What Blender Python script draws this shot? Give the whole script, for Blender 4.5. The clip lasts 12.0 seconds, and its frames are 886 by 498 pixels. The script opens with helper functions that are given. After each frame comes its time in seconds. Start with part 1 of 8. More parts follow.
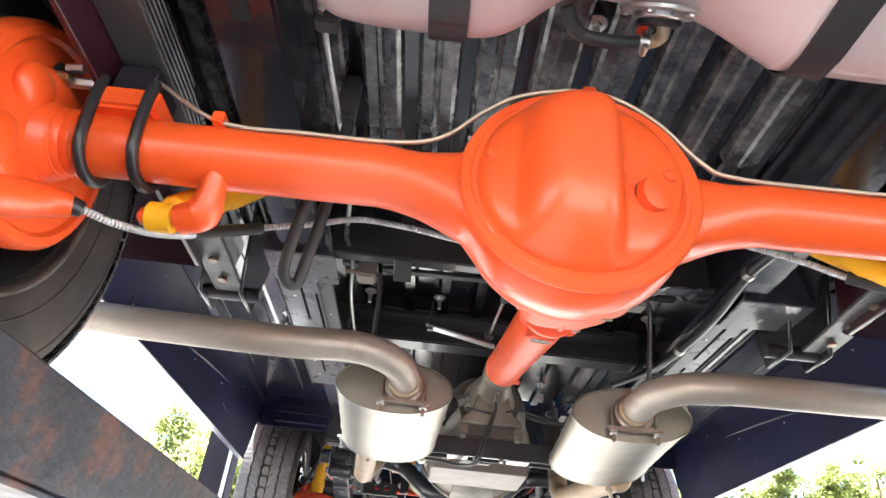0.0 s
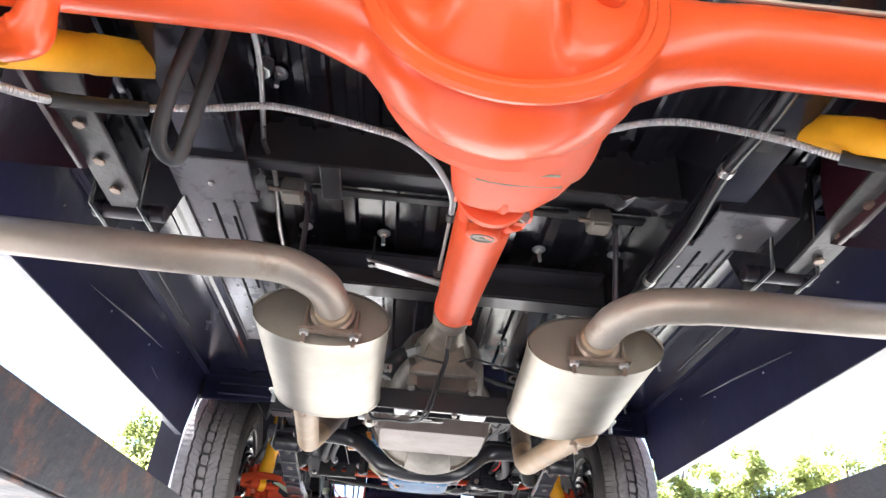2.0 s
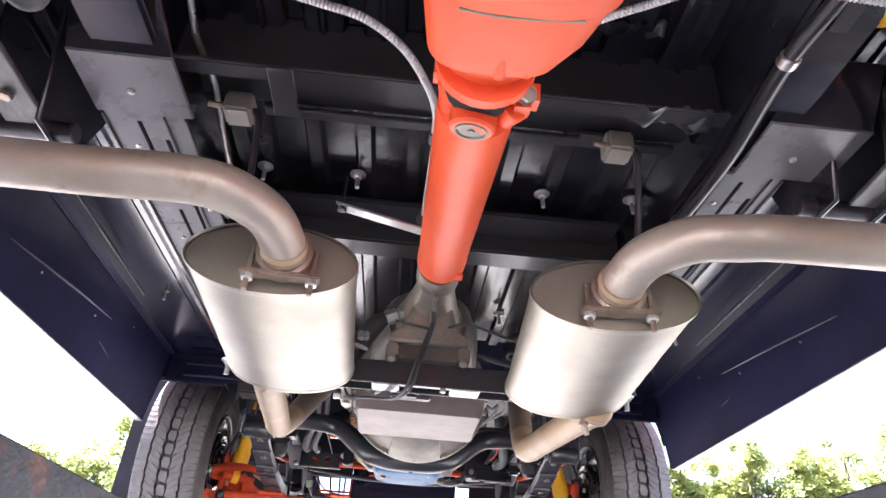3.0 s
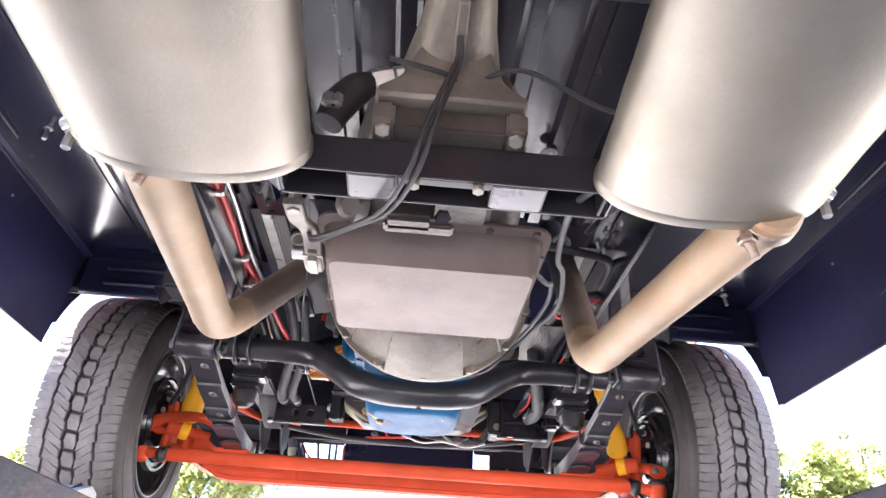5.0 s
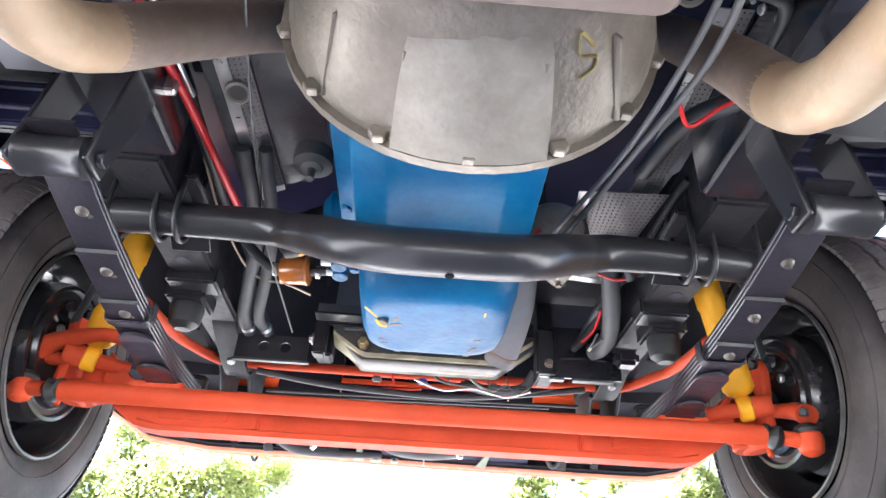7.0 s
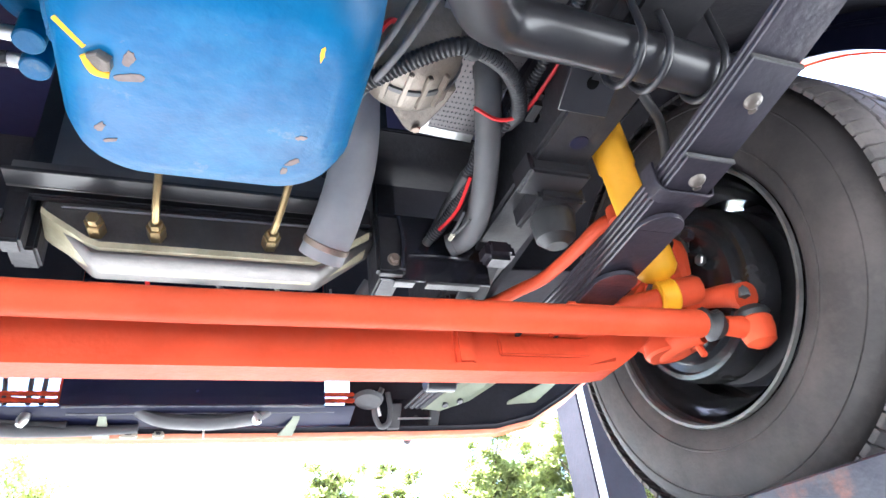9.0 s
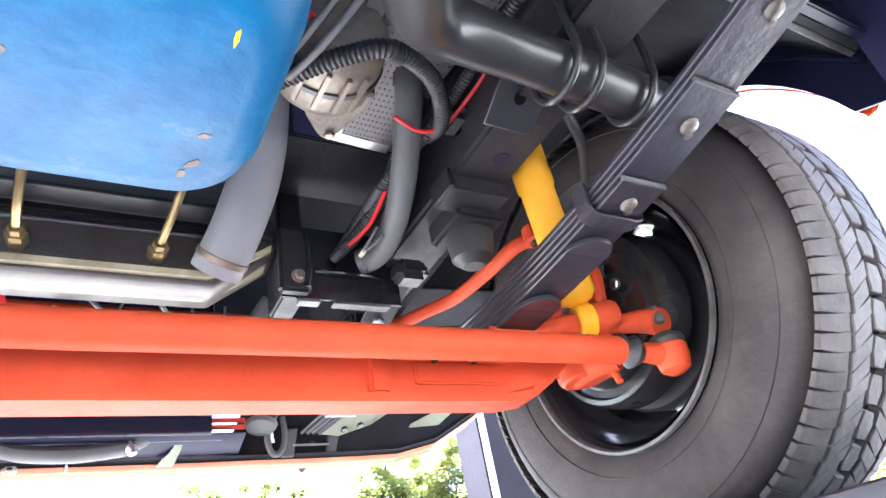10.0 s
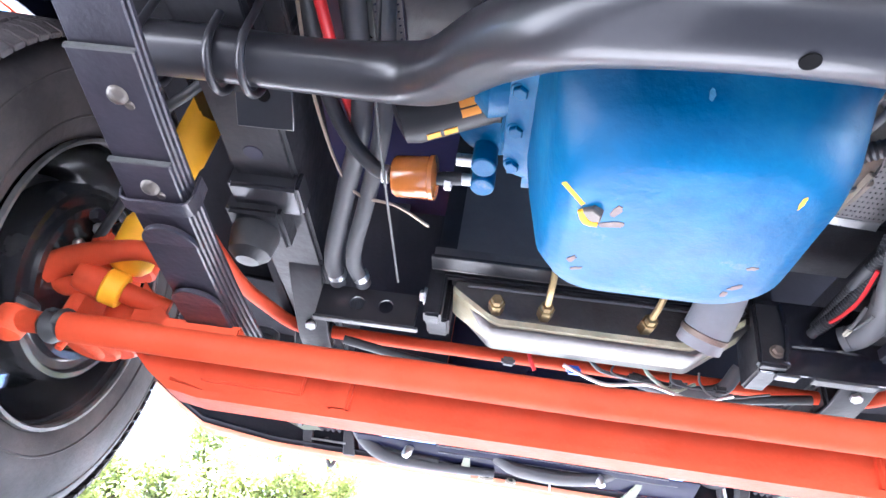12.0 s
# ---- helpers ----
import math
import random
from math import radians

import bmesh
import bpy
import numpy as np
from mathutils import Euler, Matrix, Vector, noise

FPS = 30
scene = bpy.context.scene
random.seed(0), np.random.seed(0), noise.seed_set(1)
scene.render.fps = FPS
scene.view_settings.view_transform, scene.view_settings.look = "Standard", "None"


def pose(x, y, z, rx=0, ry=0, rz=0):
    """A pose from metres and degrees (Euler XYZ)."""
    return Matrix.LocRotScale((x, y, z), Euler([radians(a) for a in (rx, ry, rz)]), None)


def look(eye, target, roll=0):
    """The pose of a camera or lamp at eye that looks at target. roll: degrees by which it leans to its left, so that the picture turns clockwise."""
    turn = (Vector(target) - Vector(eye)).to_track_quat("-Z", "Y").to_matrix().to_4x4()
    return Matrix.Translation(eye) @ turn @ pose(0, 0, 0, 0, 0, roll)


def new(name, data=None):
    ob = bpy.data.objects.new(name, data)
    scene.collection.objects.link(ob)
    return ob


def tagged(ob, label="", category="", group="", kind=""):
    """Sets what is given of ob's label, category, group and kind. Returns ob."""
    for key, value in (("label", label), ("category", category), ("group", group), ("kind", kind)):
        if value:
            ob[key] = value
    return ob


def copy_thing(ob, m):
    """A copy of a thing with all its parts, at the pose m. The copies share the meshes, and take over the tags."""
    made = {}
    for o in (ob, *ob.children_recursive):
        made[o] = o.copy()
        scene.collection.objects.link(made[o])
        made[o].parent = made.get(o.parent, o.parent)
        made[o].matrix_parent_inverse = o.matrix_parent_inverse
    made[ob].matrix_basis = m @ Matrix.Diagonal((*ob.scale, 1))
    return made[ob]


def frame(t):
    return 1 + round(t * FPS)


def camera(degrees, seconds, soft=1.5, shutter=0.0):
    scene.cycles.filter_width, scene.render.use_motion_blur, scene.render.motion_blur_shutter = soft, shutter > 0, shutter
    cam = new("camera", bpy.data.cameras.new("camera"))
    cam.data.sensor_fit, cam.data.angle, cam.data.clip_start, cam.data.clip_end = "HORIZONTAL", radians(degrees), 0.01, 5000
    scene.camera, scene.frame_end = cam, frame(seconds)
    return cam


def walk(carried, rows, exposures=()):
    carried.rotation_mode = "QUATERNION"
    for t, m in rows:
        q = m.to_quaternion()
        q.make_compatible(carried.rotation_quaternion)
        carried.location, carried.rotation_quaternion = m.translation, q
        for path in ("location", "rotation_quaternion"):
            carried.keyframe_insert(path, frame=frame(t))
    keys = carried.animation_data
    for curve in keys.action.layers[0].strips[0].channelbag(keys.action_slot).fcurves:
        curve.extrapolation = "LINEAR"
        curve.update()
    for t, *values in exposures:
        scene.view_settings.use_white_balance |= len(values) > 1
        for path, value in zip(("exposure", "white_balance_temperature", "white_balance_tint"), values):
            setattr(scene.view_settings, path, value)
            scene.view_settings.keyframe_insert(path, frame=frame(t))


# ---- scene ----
cam = camera(69.1, 12.0)
PATH = [
    (0, (-0.162, -0.318, 1.657), (-0.168, 1.39, 2.699), 6.2),
    (0.5, (-0.167, -0.323, 1.674), (-0.237, 1.373, 2.731), 7.4),
    (1, (-0.117, -0.291, 1.646), (-0.173, 1.404, 2.706), 7.1),
    (1.5, (-0.077, -0.193, 1.607), (-0.065, 1.508, 2.66), 5.5),
    (2, (-0.069, -0.078, 1.611), (-0.003, 1.622, 2.664), 4.5),
    (2.5, (-0.068, 0.03, 1.625), (0.017, 1.732, 2.673), 4.1),
    (3, (-0.029, 0.177, 1.652), (0.049, 1.884, 2.693), 4.1),
    (3.2, (-0.018, 0.247, 1.661), (0.057, 1.952, 2.704), 4.1),
    (4.8, (-0.024, 0.81, 1.662), (0.047, 2.516, 2.703), 3.5),
    (5, (-0.009, 0.877, 1.662), (0.061, 2.583, 2.704), 3.5),
    (5.5, (0.018, 1.057, 1.676), (0.084, 2.763, 2.719), 3.4),
    (6, (0.027, 1.206, 1.7), (0.091, 2.908, 2.749), 3.3),
    (6.5, (-0.004, 1.381, 1.697), (0.058, 3.08, 2.75), 3.2),
    (6.7, (-0.011, 1.455, 1.694), (0.044, 3.149, 2.757), 3.2),
    (8.3, (-0.029, 1.975, 1.7), (0.123, 3.661, 2.765), 1.2),
    (8.5, (-0.003, 2.018, 1.712), (0.242, 3.693, 2.777), -0.1),
    (9, (0.014, 2.091, 1.739), (0.683, 3.661, 2.782), -7.7),
    (9.5, (0.013, 2.129, 1.772), (0.935, 3.574, 2.803), -11.7),
    (10, (0.012, 2.143, 1.779), (0.973, 3.562, 2.81), -11.7),
    (10.5, (-0.028, 2.125, 1.783), (0.891, 3.554, 2.838), -10.9),
    (11, (-0.093, 2.08, 1.783), (0.317, 3.693, 2.893), -1.0),
    (11.1, (-0.107, 2.076, 1.794), (0.207, 3.716, 2.894), 0.9),
    (11.5, (-0.132, 2.046, 1.782), (-0.181, 3.711, 2.89), 7.9),
    (12, (-0.144, 2.03, 1.78), (-0.324, 3.688, 2.884), 10.4),
]
walk(cam, [(t, look(eye, target, roll)) for t, eye, target, roll in PATH], exposures=[(0, 3.36, 5880, 11), (1.5, 3.32, 5850, 12), (3, 3.42, 5750, 22), (5, 3.77, 5800, 22), (6.5, 3.91, 5650, 18), (8.5, 4.20, 5280, 12), (9.5, 4.33, 5500, 15), (10.5, 4.38, 5450, 17), (12, 4.54, 5200, 20)])


# ---- world and sun ----
world = bpy.data.worlds.new("sky")
scene.world = world
world.use_nodes = True
wn = world.node_tree.nodes
wl = world.node_tree.links
sky = wn.new("ShaderNodeTexSky")
sky.sky_type = "NISHITA"
sky.sun_disc = False
sky.sun_elevation = radians(65)
sky.sun_rotation = radians(76)
sky.air_density, sky.dust_density, sky.ozone_density = 1.2, 1.4, 1.4
wn["Background"].inputs["Strength"].default_value = 0.075
wl.new(sky.outputs["Color"], wn["Background"].inputs["Color"])

sun = new("sun", bpy.data.lights.new("sun", "SUN"))
sun.data.energy, sun.data.angle, sun.data.color = 5.0, radians(0.6), (1.0, 0.95, 0.87)
sun.matrix_world = look((-4, 1, 9), (0, 0, 0))


# ---- materials ----
def material(name, colour, rough=0.5, metal=0.0, vary=0.25, scale=6.0, fine=90.0, bump=0.15, dust=0.0, dust_colour=(0.22, 0.2, 0.18),
             coat=0.0, rust=0.0, rust_colour=(0.16, 0.06, 0.025), rough_vary=0.15, stretch=(1, 1, 1), piece=0.0, spec=0.5, spill=0.56):
    m = bpy.data.materials.new(name)
    m.use_nodes = True
    n, l = m.node_tree.nodes, m.node_tree.links
    b = n["Principled BSDF"]
    co = n.new("ShaderNodeTexCoord")
    mp = n.new("ShaderNodeMapping")
    mp.inputs["Scale"].default_value = stretch
    l.new(co.outputs["Object"], mp.inputs["Vector"])

    def noise_at(s, detail, r=0.55):
        t = n.new("ShaderNodeTexNoise")
        t.inputs["Scale"].default_value, t.inputs["Detail"].default_value, t.inputs["Roughness"].default_value = s, detail, r
        l.new(mp.outputs["Vector"], t.inputs["Vector"])
        return t.outputs["Fac"]

    def ramp(fac, a, z):
        r = n.new("ShaderNodeMapRange")
        r.inputs["From Min"].default_value, r.inputs["From Max"].default_value = a, z
        l.new(fac, r.inputs["Value"])
        return r.outputs["Result"]

    def mix(fac, a, c):
        x = n.new("ShaderNodeMix")
        x.data_type = "RGBA"
        for sock, v in ((x.inputs["Factor"], fac), (x.inputs["A"], a), (x.inputs["B"], c)):
            if isinstance(v, (tuple, float)):
                sock.default_value = v
            else:
                l.new(v, sock)
        return x.outputs["Result"]

    def times(a, k):
        x = n.new("ShaderNodeMath")
        x.operation = "MULTIPLY"
        l.new(a, x.inputs[0])
        if isinstance(k, float):
            x.inputs[1].default_value = k
        else:
            l.new(k, x.inputs[1])
        return x.outputs["Value"]

    big, small = noise_at(scale, 4), noise_at(fine, 3)
    dark = tuple(c * (1 - vary) for c in colour) + (1.0,)
    lite = tuple(min(1, c * (1 + vary * 0.8)) for c in colour) + (1.0,)
    col = mix(ramp(big, 0.3, 0.7), dark, lite)
    col = mix(times(ramp(small, 0.35, 0.75), 0.35 * min(1.0, vary * 2 + 0.05)), col, tuple(c * 0.6 for c in colour) + (1.0,))
    if piece:
        info = n.new("ShaderNodeObjectInfo")
        col = mix(times(info.outputs["Random"], piece), col, tuple(c * 0.45 for c in colour) + (1.0,))
    if dust:
        d = times(ramp(noise_at(scale * 1.7, 6, 0.65), 0.45, 0.75), dust)
        col = mix(d, col, dust_colour + (1.0,))
    if rust:
        d = times(ramp(noise_at(scale * 2.3, 7, 0.7), spill, spill + 0.1), rust)
        col = mix(d, col, rust_colour + (1.0,))
    l.new(col, b.inputs["Base Color"])
    rr = n.new("ShaderNodeMapRange")
    rr.inputs["To Min"].default_value, rr.inputs["To Max"].default_value = max(0.03, rough - rough_vary), min(1, rough + rough_vary)
    l.new(noise_at(scale * 3.1, 5, 0.65), rr.inputs["Value"])
    l.new(rr.outputs["Result"], b.inputs["Roughness"])
    b.inputs["Metallic"].default_value = metal
    b.inputs["Specular IOR Level"].default_value = spec
    if coat:
        b.inputs["Coat Weight"].default_value, b.inputs["Coat Roughness"].default_value = coat, 0.12
    if bump:
        bp = n.new("ShaderNodeBump")
        bp.inputs["Strength"].default_value, bp.inputs["Distance"].default_value = bump, 0.004
        l.new(small, bp.inputs["Height"])
        b2 = n.new("ShaderNodeBump")
        b2.inputs["Strength"].default_value, b2.inputs["Distance"].default_value = bump, 0.02
        l.new(big, b2.inputs["Height"])
        l.new(bp.outputs["Normal"], b2.inputs["Normal"])
        l.new(b2.outputs["Normal"], b.inputs["Normal"])
    return m


ORANGE = material("orange_enamel", (0.88, 0.105, 0.016), 0.38, vary=0.08, scale=9, fine=160, bump=0.07, coat=0.3, rough_vary=0.08)
RED = material("red_orange_enamel", (0.58, 0.072, 0.024), 0.55, vary=0.16, scale=9, fine=160, bump=0.14, rough_vary=0.1, spec=0.14, dust=0.2, dust_colour=(0.5, 0.13, 0.07))
YELLOW = material("yellow_enamel", (0.88, 0.42, 0.008), 0.55, vary=0.14, bump=0.08, spec=0.3, dust=0.15, dust_colour=(0.5, 0.26, 0.05))
BLUE = material("blue_engine_enamel", (0.0, 0.1, 0.245), 0.46, vary=0.3, scale=6, bump=0.24, dust=0.6, dust_colour=(0.02, 0.18, 0.33), rust=0.55, rust_colour=(0.17, 0.2, 0.21), spill=0.62, spec=0.32)
PRIMER = material("tan_primer", (0.16, 0.125, 0.11), 0.6, vary=0.4, scale=40, fine=200, bump=0.1)
SCUFF = material("pale_blue_scuff", (0.1, 0.3, 0.48), 0.6, vary=0.4, scale=60, fine=300, bump=0.1)
COVER = material("stained_cover_alloy", (0.31, 0.28, 0.235), 0.5, metal=0.35, vary=0.25, scale=14, fine=140, bump=0.2, dust=0.5, dust_colour=(0.17, 0.14, 0.105))
BLACK = material("black_underbody_paint", (0.014, 0.014, 0.019), 0.22, vary=0.35, scale=5, fine=60, bump=0.14, dust=0.14, dust_colour=(0.05, 0.047, 0.05), coat=0.5, rough_vary=0.16)
DUSTY = material("dusty_black_floor_paint", (0.062, 0.06, 0.062), 0.24, vary=0.65, scale=12, fine=60, bump=0.42, dust=0.85, dust_colour=(0.28, 0.27, 0.265), coat=0.6, rough_vary=0.2, piece=0.3)
UNDERSEAL = material("matte_underseal", (0.023, 0.022, 0.027), 0.85, vary=0.3, scale=4, bump=0.25, dust=0.1, dust_colour=(0.03, 0.03, 0.034), spec=0.15)
GREENISH = material("pale_green_grey_paint", (0.3, 0.33, 0.24), 0.4, vary=0.2, scale=10, bump=0.1, dust=0.3, dust_colour=(0.14, 0.14, 0.12))
OILY = material("oily_dark_casting", (0.1, 0.085, 0.072), 0.42, metal=0.3, vary=0.35, scale=10, fine=130, bump=0.3, dust=0.4, dust_colour=(0.05, 0.04, 0.034))
HOLE = material("dark_hollow", (0.004, 0.004, 0.004), 0.9, vary=0.0, bump=0.0, spec=0.1)
MATTE = material("matte_black_metal", (0.02, 0.0195, 0.022), 0.5, vary=0.3, scale=14, bump=0.15, dust=0.2, dust_colour=(0.03, 0.028, 0.027), spec=0.3)
SATIN = material("satin_black_steel", (0.024, 0.0235, 0.026), 0.34, vary=0.2, scale=9, fine=150, bump=0.02, dust=0.12, dust_colour=(0.07, 0.065, 0.065), coat=0.2, rough_vary=0.07, spec=0.42)
ROCKER = material("navy_sill_paint", (0.017, 0.018, 0.052), 0.34, vary=0.45, scale=2.5, fine=40, bump=0.14, dust=0.3, dust_colour=(0.04, 0.04, 0.09), spec=0.4, coat=0.25, rust=0.25, rust_colour=(0.03, 0.03, 0.045), spill=0.6)
NAVY = material("dark_blue_black_paint", (0.011, 0.012, 0.034), 0.36, vary=0.4, scale=3, fine=40, bump=0.1, dust=0.16, dust_colour=(0.015, 0.015, 0.032), spec=0.26)
GLOSS = material("glossy_blue_black_floor_paint", (0.012, 0.013, 0.034), 0.16, vary=0.4, scale=4, fine=50, bump=0.05, dust=0.12, dust_colour=(0.03, 0.03, 0.045), spec=0.5, coat=0.6, rough_vary=0.1)
GREY = material("grey_dusty_steel", (0.09, 0.09, 0.088), 0.45, vary=0.35, scale=10, fine=110, bump=0.25, dust=0.4, dust_colour=(0.03, 0.03, 0.03), metal=0.2)
SPRING = material("dark_spring_steel", (0.024, 0.022, 0.029), 0.36, vary=0.4, scale=9, fine=120, bump=0.16, dust=0.25, dust_colour=(0.06, 0.035, 0.045), metal=0.1, coat=0.25, rust=0.7, rust_colour=(0.3, 0.28, 0.27), spill=0.72)
RUSTY = material("weathered_orange_edge", (0.42, 0.12, 0.045), 0.5, vary=0.3, scale=12, fine=120, bump=0.2, dust=0.5, dust_colour=(0.2, 0.1, 0.06))
RUBBER = material("tyre_rubber", (0.044, 0.039, 0.038), 0.64, vary=0.25, scale=7, fine=130, bump=0.18, dust=0.6, dust_colour=(0.1, 0.083, 0.076), spec=0.35)
RIM = material("glossy_black_rim_paint", (0.012, 0.012, 0.014), 0.2, vary=0.3, scale=8, fine=90, bump=0.04, dust=0.3, dust_colour=(0.1, 0.095, 0.09), coat=0.6, rough_vary=0.1)
TREAD = material("scuffed_tread_rubber", (0.12, 0.108, 0.105), 0.72, vary=0.25, scale=25, fine=160, bump=0.25, dust=0.5, dust_colour=(0.18, 0.157, 0.148), spec=0.35)
HEATER = material("dusty_heater_hose", (0.075, 0.074, 0.077), 0.6, vary=0.2, bump=0.1, dust=0.3, dust_colour=(0.13, 0.125, 0.12))
SLATE = material("grey_semi_gloss_paint", (0.15, 0.145, 0.15), 0.3, vary=0.2, scale=9, fine=90, bump=0.1, dust=0.2, dust_colour=(0.2, 0.19, 0.19), coat=0.4)
LEVER = material("dull_stamped_steel", (0.38, 0.35, 0.3), 0.48, metal=0.5, vary=0.18, scale=12, fine=120, bump=0.15, dust=0.35, dust_colour=(0.2, 0.17, 0.13))
FILTER = material("black_filter_enamel", (0.012, 0.011, 0.011), 0.5, vary=0.15, bump=0.02, spec=0.25)
PRINT = material("orange_printed_ink", (0.85, 0.3, 0.02), 0.45, vary=0.05, bump=0.0)
HOSE = material("black_rubber_hose", (0.025, 0.025, 0.026), 0.55, vary=0.2, bump=0.1, dust=0.25, dust_colour=(0.1, 0.1, 0.1))
PALEHOSE = material("pale_grey_silicone_hose", (0.3, 0.3, 0.31), 0.6, vary=0.15, bump=0.1, dust=0.2, dust_colour=(0.25, 0.24, 0.22))
STEEL = material("satin_stainless_steel", (0.31, 0.283, 0.237), 0.42, metal=0.82, vary=0.2, scale=5, fine=220, bump=0.07, rough_vary=0.12, dust=0.4, dust_colour=(0.3, 0.25, 0.17))
TAIL = material("pale_tailpipe_steel", (0.42, 0.37, 0.31), 0.42, metal=0.45, vary=0.16, scale=6, fine=120, bump=0.1, dust=0.45, dust_colour=(0.36, 0.25, 0.16), rust=0.4, rust_colour=(0.2, 0.11, 0.06), spill=0.6)
PIPE = material("heat_stained_exhaust_steel", (0.32, 0.238, 0.155), 0.55, metal=0.2, vary=0.25, scale=7, fine=120, bump=0.16, dust=0.7, dust_colour=(0.34, 0.19, 0.09), rust=0.85, rust_colour=(0.15, 0.07, 0.035), spill=0.63)
SOOT = material("sooty_brown_exhaust_steel", (0.21, 0.158, 0.122), 0.52, metal=0.25, vary=0.35, scale=8, fine=120, bump=0.15, dust=0.75, dust_colour=(0.12, 0.088, 0.066))
CLAMP = material("tarnished_clamp_steel", (0.34, 0.27, 0.22), 0.45, metal=0.8, vary=0.25, scale=20, bump=0.15, rust=0.5)
ZINC = material("bright_zinc", (0.62, 0.62, 0.6), 0.32, metal=0.9, vary=0.2, scale=20, fine=150, bump=0.1, dust=0.2, dust_colour=(0.25, 0.2, 0.15))
CAST = material("cast_aluminium", (0.25, 0.218, 0.178), 0.46, metal=0.45, vary=0.3, scale=9, fine=140, bump=0.3, dust=0.6, dust_colour=(0.12, 0.096, 0.07))
PAN = material("beige_grey_pan_paint", (0.16, 0.12, 0.1), 0.48, metal=0.15, vary=0.2, scale=6, fine=160, bump=0.12, dust=0.5, dust_colour=(0.13, 0.09, 0.067), rust=0.3, rust_colour=(0.09, 0.06, 0.043), spill=0.58)
BRUSHED = material("brushed_dark_aluminium", (0.15, 0.14, 0.132), 0.42, metal=0.6, vary=0.3, scale=8, fine=180, bump=0.12, dust=0.5, dust_colour=(0.08, 0.075, 0.07), rough_vary=0.14)
ALU = material("bright_aluminium", (0.4, 0.37, 0.25), 0.5, metal=0.35, vary=0.28, scale=14, bump=0.3, dust=0.5, dust_colour=(0.25, 0.215, 0.11), spec=0.3)
TANK = material("pale_tank_coating", (0.58, 0.485, 0.475), 0.36, vary=0.07, scale=4, bump=0.06, coat=0.35, dust=0.15, dust_colour=(0.5, 0.39, 0.39))
MAROON = material("dark_maroon_paint", (0.035, 0.008, 0.014), 0.35, vary=0.3, bump=0.2, coat=0.3)
REDHOSE = material("red_sheath", (0.62, 0.02, 0.02), 0.4, vary=0.1, bump=0.05)
COPPER = material("tan_brake_tube", (0.42, 0.34, 0.26), 0.4, metal=0.6, vary=0.15, bump=0.05)
BRAID = material("grey_cable_sheath", (0.6, 0.6, 0.6), 0.4, metal=0.5, vary=0.15, fine=300, bump=0.2)
AMBER = material("amber_filter", (0.5, 0.16, 0.03), 0.2, vary=0.2, scale=30, bump=0.05, coat=0.6)
BRASS = material("brass", (0.34, 0.25, 0.12), 0.4, metal=0.9, vary=0.2, scale=30, bump=0.1)
RAMP = material("blue_grey_ramp_paint", (0.019, 0.019, 0.028), 0.5, vary=0.35, scale=5, fine=60, bump=0.35, dust=0.4, dust_colour=(0.035, 0.03, 0.032), rust=0.8, rust_colour=(0.12, 0.045, 0.028), spill=0.53)
POSTPAINT = material("pale_post_paint", (0.55, 0.56, 0.58), 0.4, vary=0.12, bump=0.1, dust=0.2)
LOUVRE = material("perforated_shield_steel", (0.17, 0.16, 0.155), 0.45, metal=0.6, vary=0.2, bump=0.1)
LIP = material("worn_rim_edge", (0.16, 0.155, 0.15), 0.4, metal=0.5, vary=0.4, scale=30, fine=150, bump=0.1)
BARK = material("bark", (0.13, 0.09, 0.06), 0.9, vary=0.4, scale=3, fine=20, bump=0.6)
CHALK = material("yellow_chalk", (0.34, 0.27, 0.09), 0.9, vary=0.4, scale=60, fine=300, bump=0.1)
CREAM = material("cream_plastic", (0.5, 0.46, 0.36), 0.5, vary=0.15, bump=0.05)
WHITE = material("white_printed_film", (0.8, 0.8, 0.8), 0.4, vary=0.05, bump=0.0)
BLUEPLUG = material("blue_plastic", (0.03, 0.12, 0.5), 0.4, vary=0.1, bump=0.0)
LEAF = material("leaves", (0.11, 0.12, 0.06), 0.5, vary=0.5, scale=0.7, fine=4, bump=0.0, dust=0.6, dust_colour=(0.15, 0.15, 0.06), spec=0.3)
tree_nodes, tree_links = LEAF.node_tree.nodes, LEAF.node_tree.links
thin = tree_nodes.new("ShaderNodeBsdfTranslucent")
thin.inputs["Color"].default_value = (0.5, 0.54, 0.2, 1)
blend = tree_nodes.new("ShaderNodeMixShader")
blend.inputs["Fac"].default_value = 0.62
tree_links.new(tree_nodes["Principled BSDF"].outputs["BSDF"], blend.inputs[1])
tree_links.new(thin.outputs["BSDF"], blend.inputs[2])
tree_links.new(blend.outputs["Shader"], tree_nodes["Material Output"].inputs["Surface"])


def ground_material():
    m = material("pale_gravel_and_grass", (0.48, 0.45, 0.41), 0.85, vary=0.2, scale=0.5, fine=14, bump=0.3, dust=0.9, dust_colour=(0.2, 0.22, 0.07))
    return m


GROUND = ground_material()
CONCRETE = material("stained_concrete", (0.085, 0.083, 0.08), 0.8, vary=0.3, scale=1.2, fine=40, bump=0.2, dust=0.6, dust_colour=(0.035, 0.033, 0.031))
ORANGE_FLAT = material("flat_orange_enamel", (0.88, 0.105, 0.02), 0.5, vary=0.08, scale=9, fine=160, bump=0.1, rough_vary=0.08)


# ---- mesh helpers ----
def V(*c):
    return Vector(c)


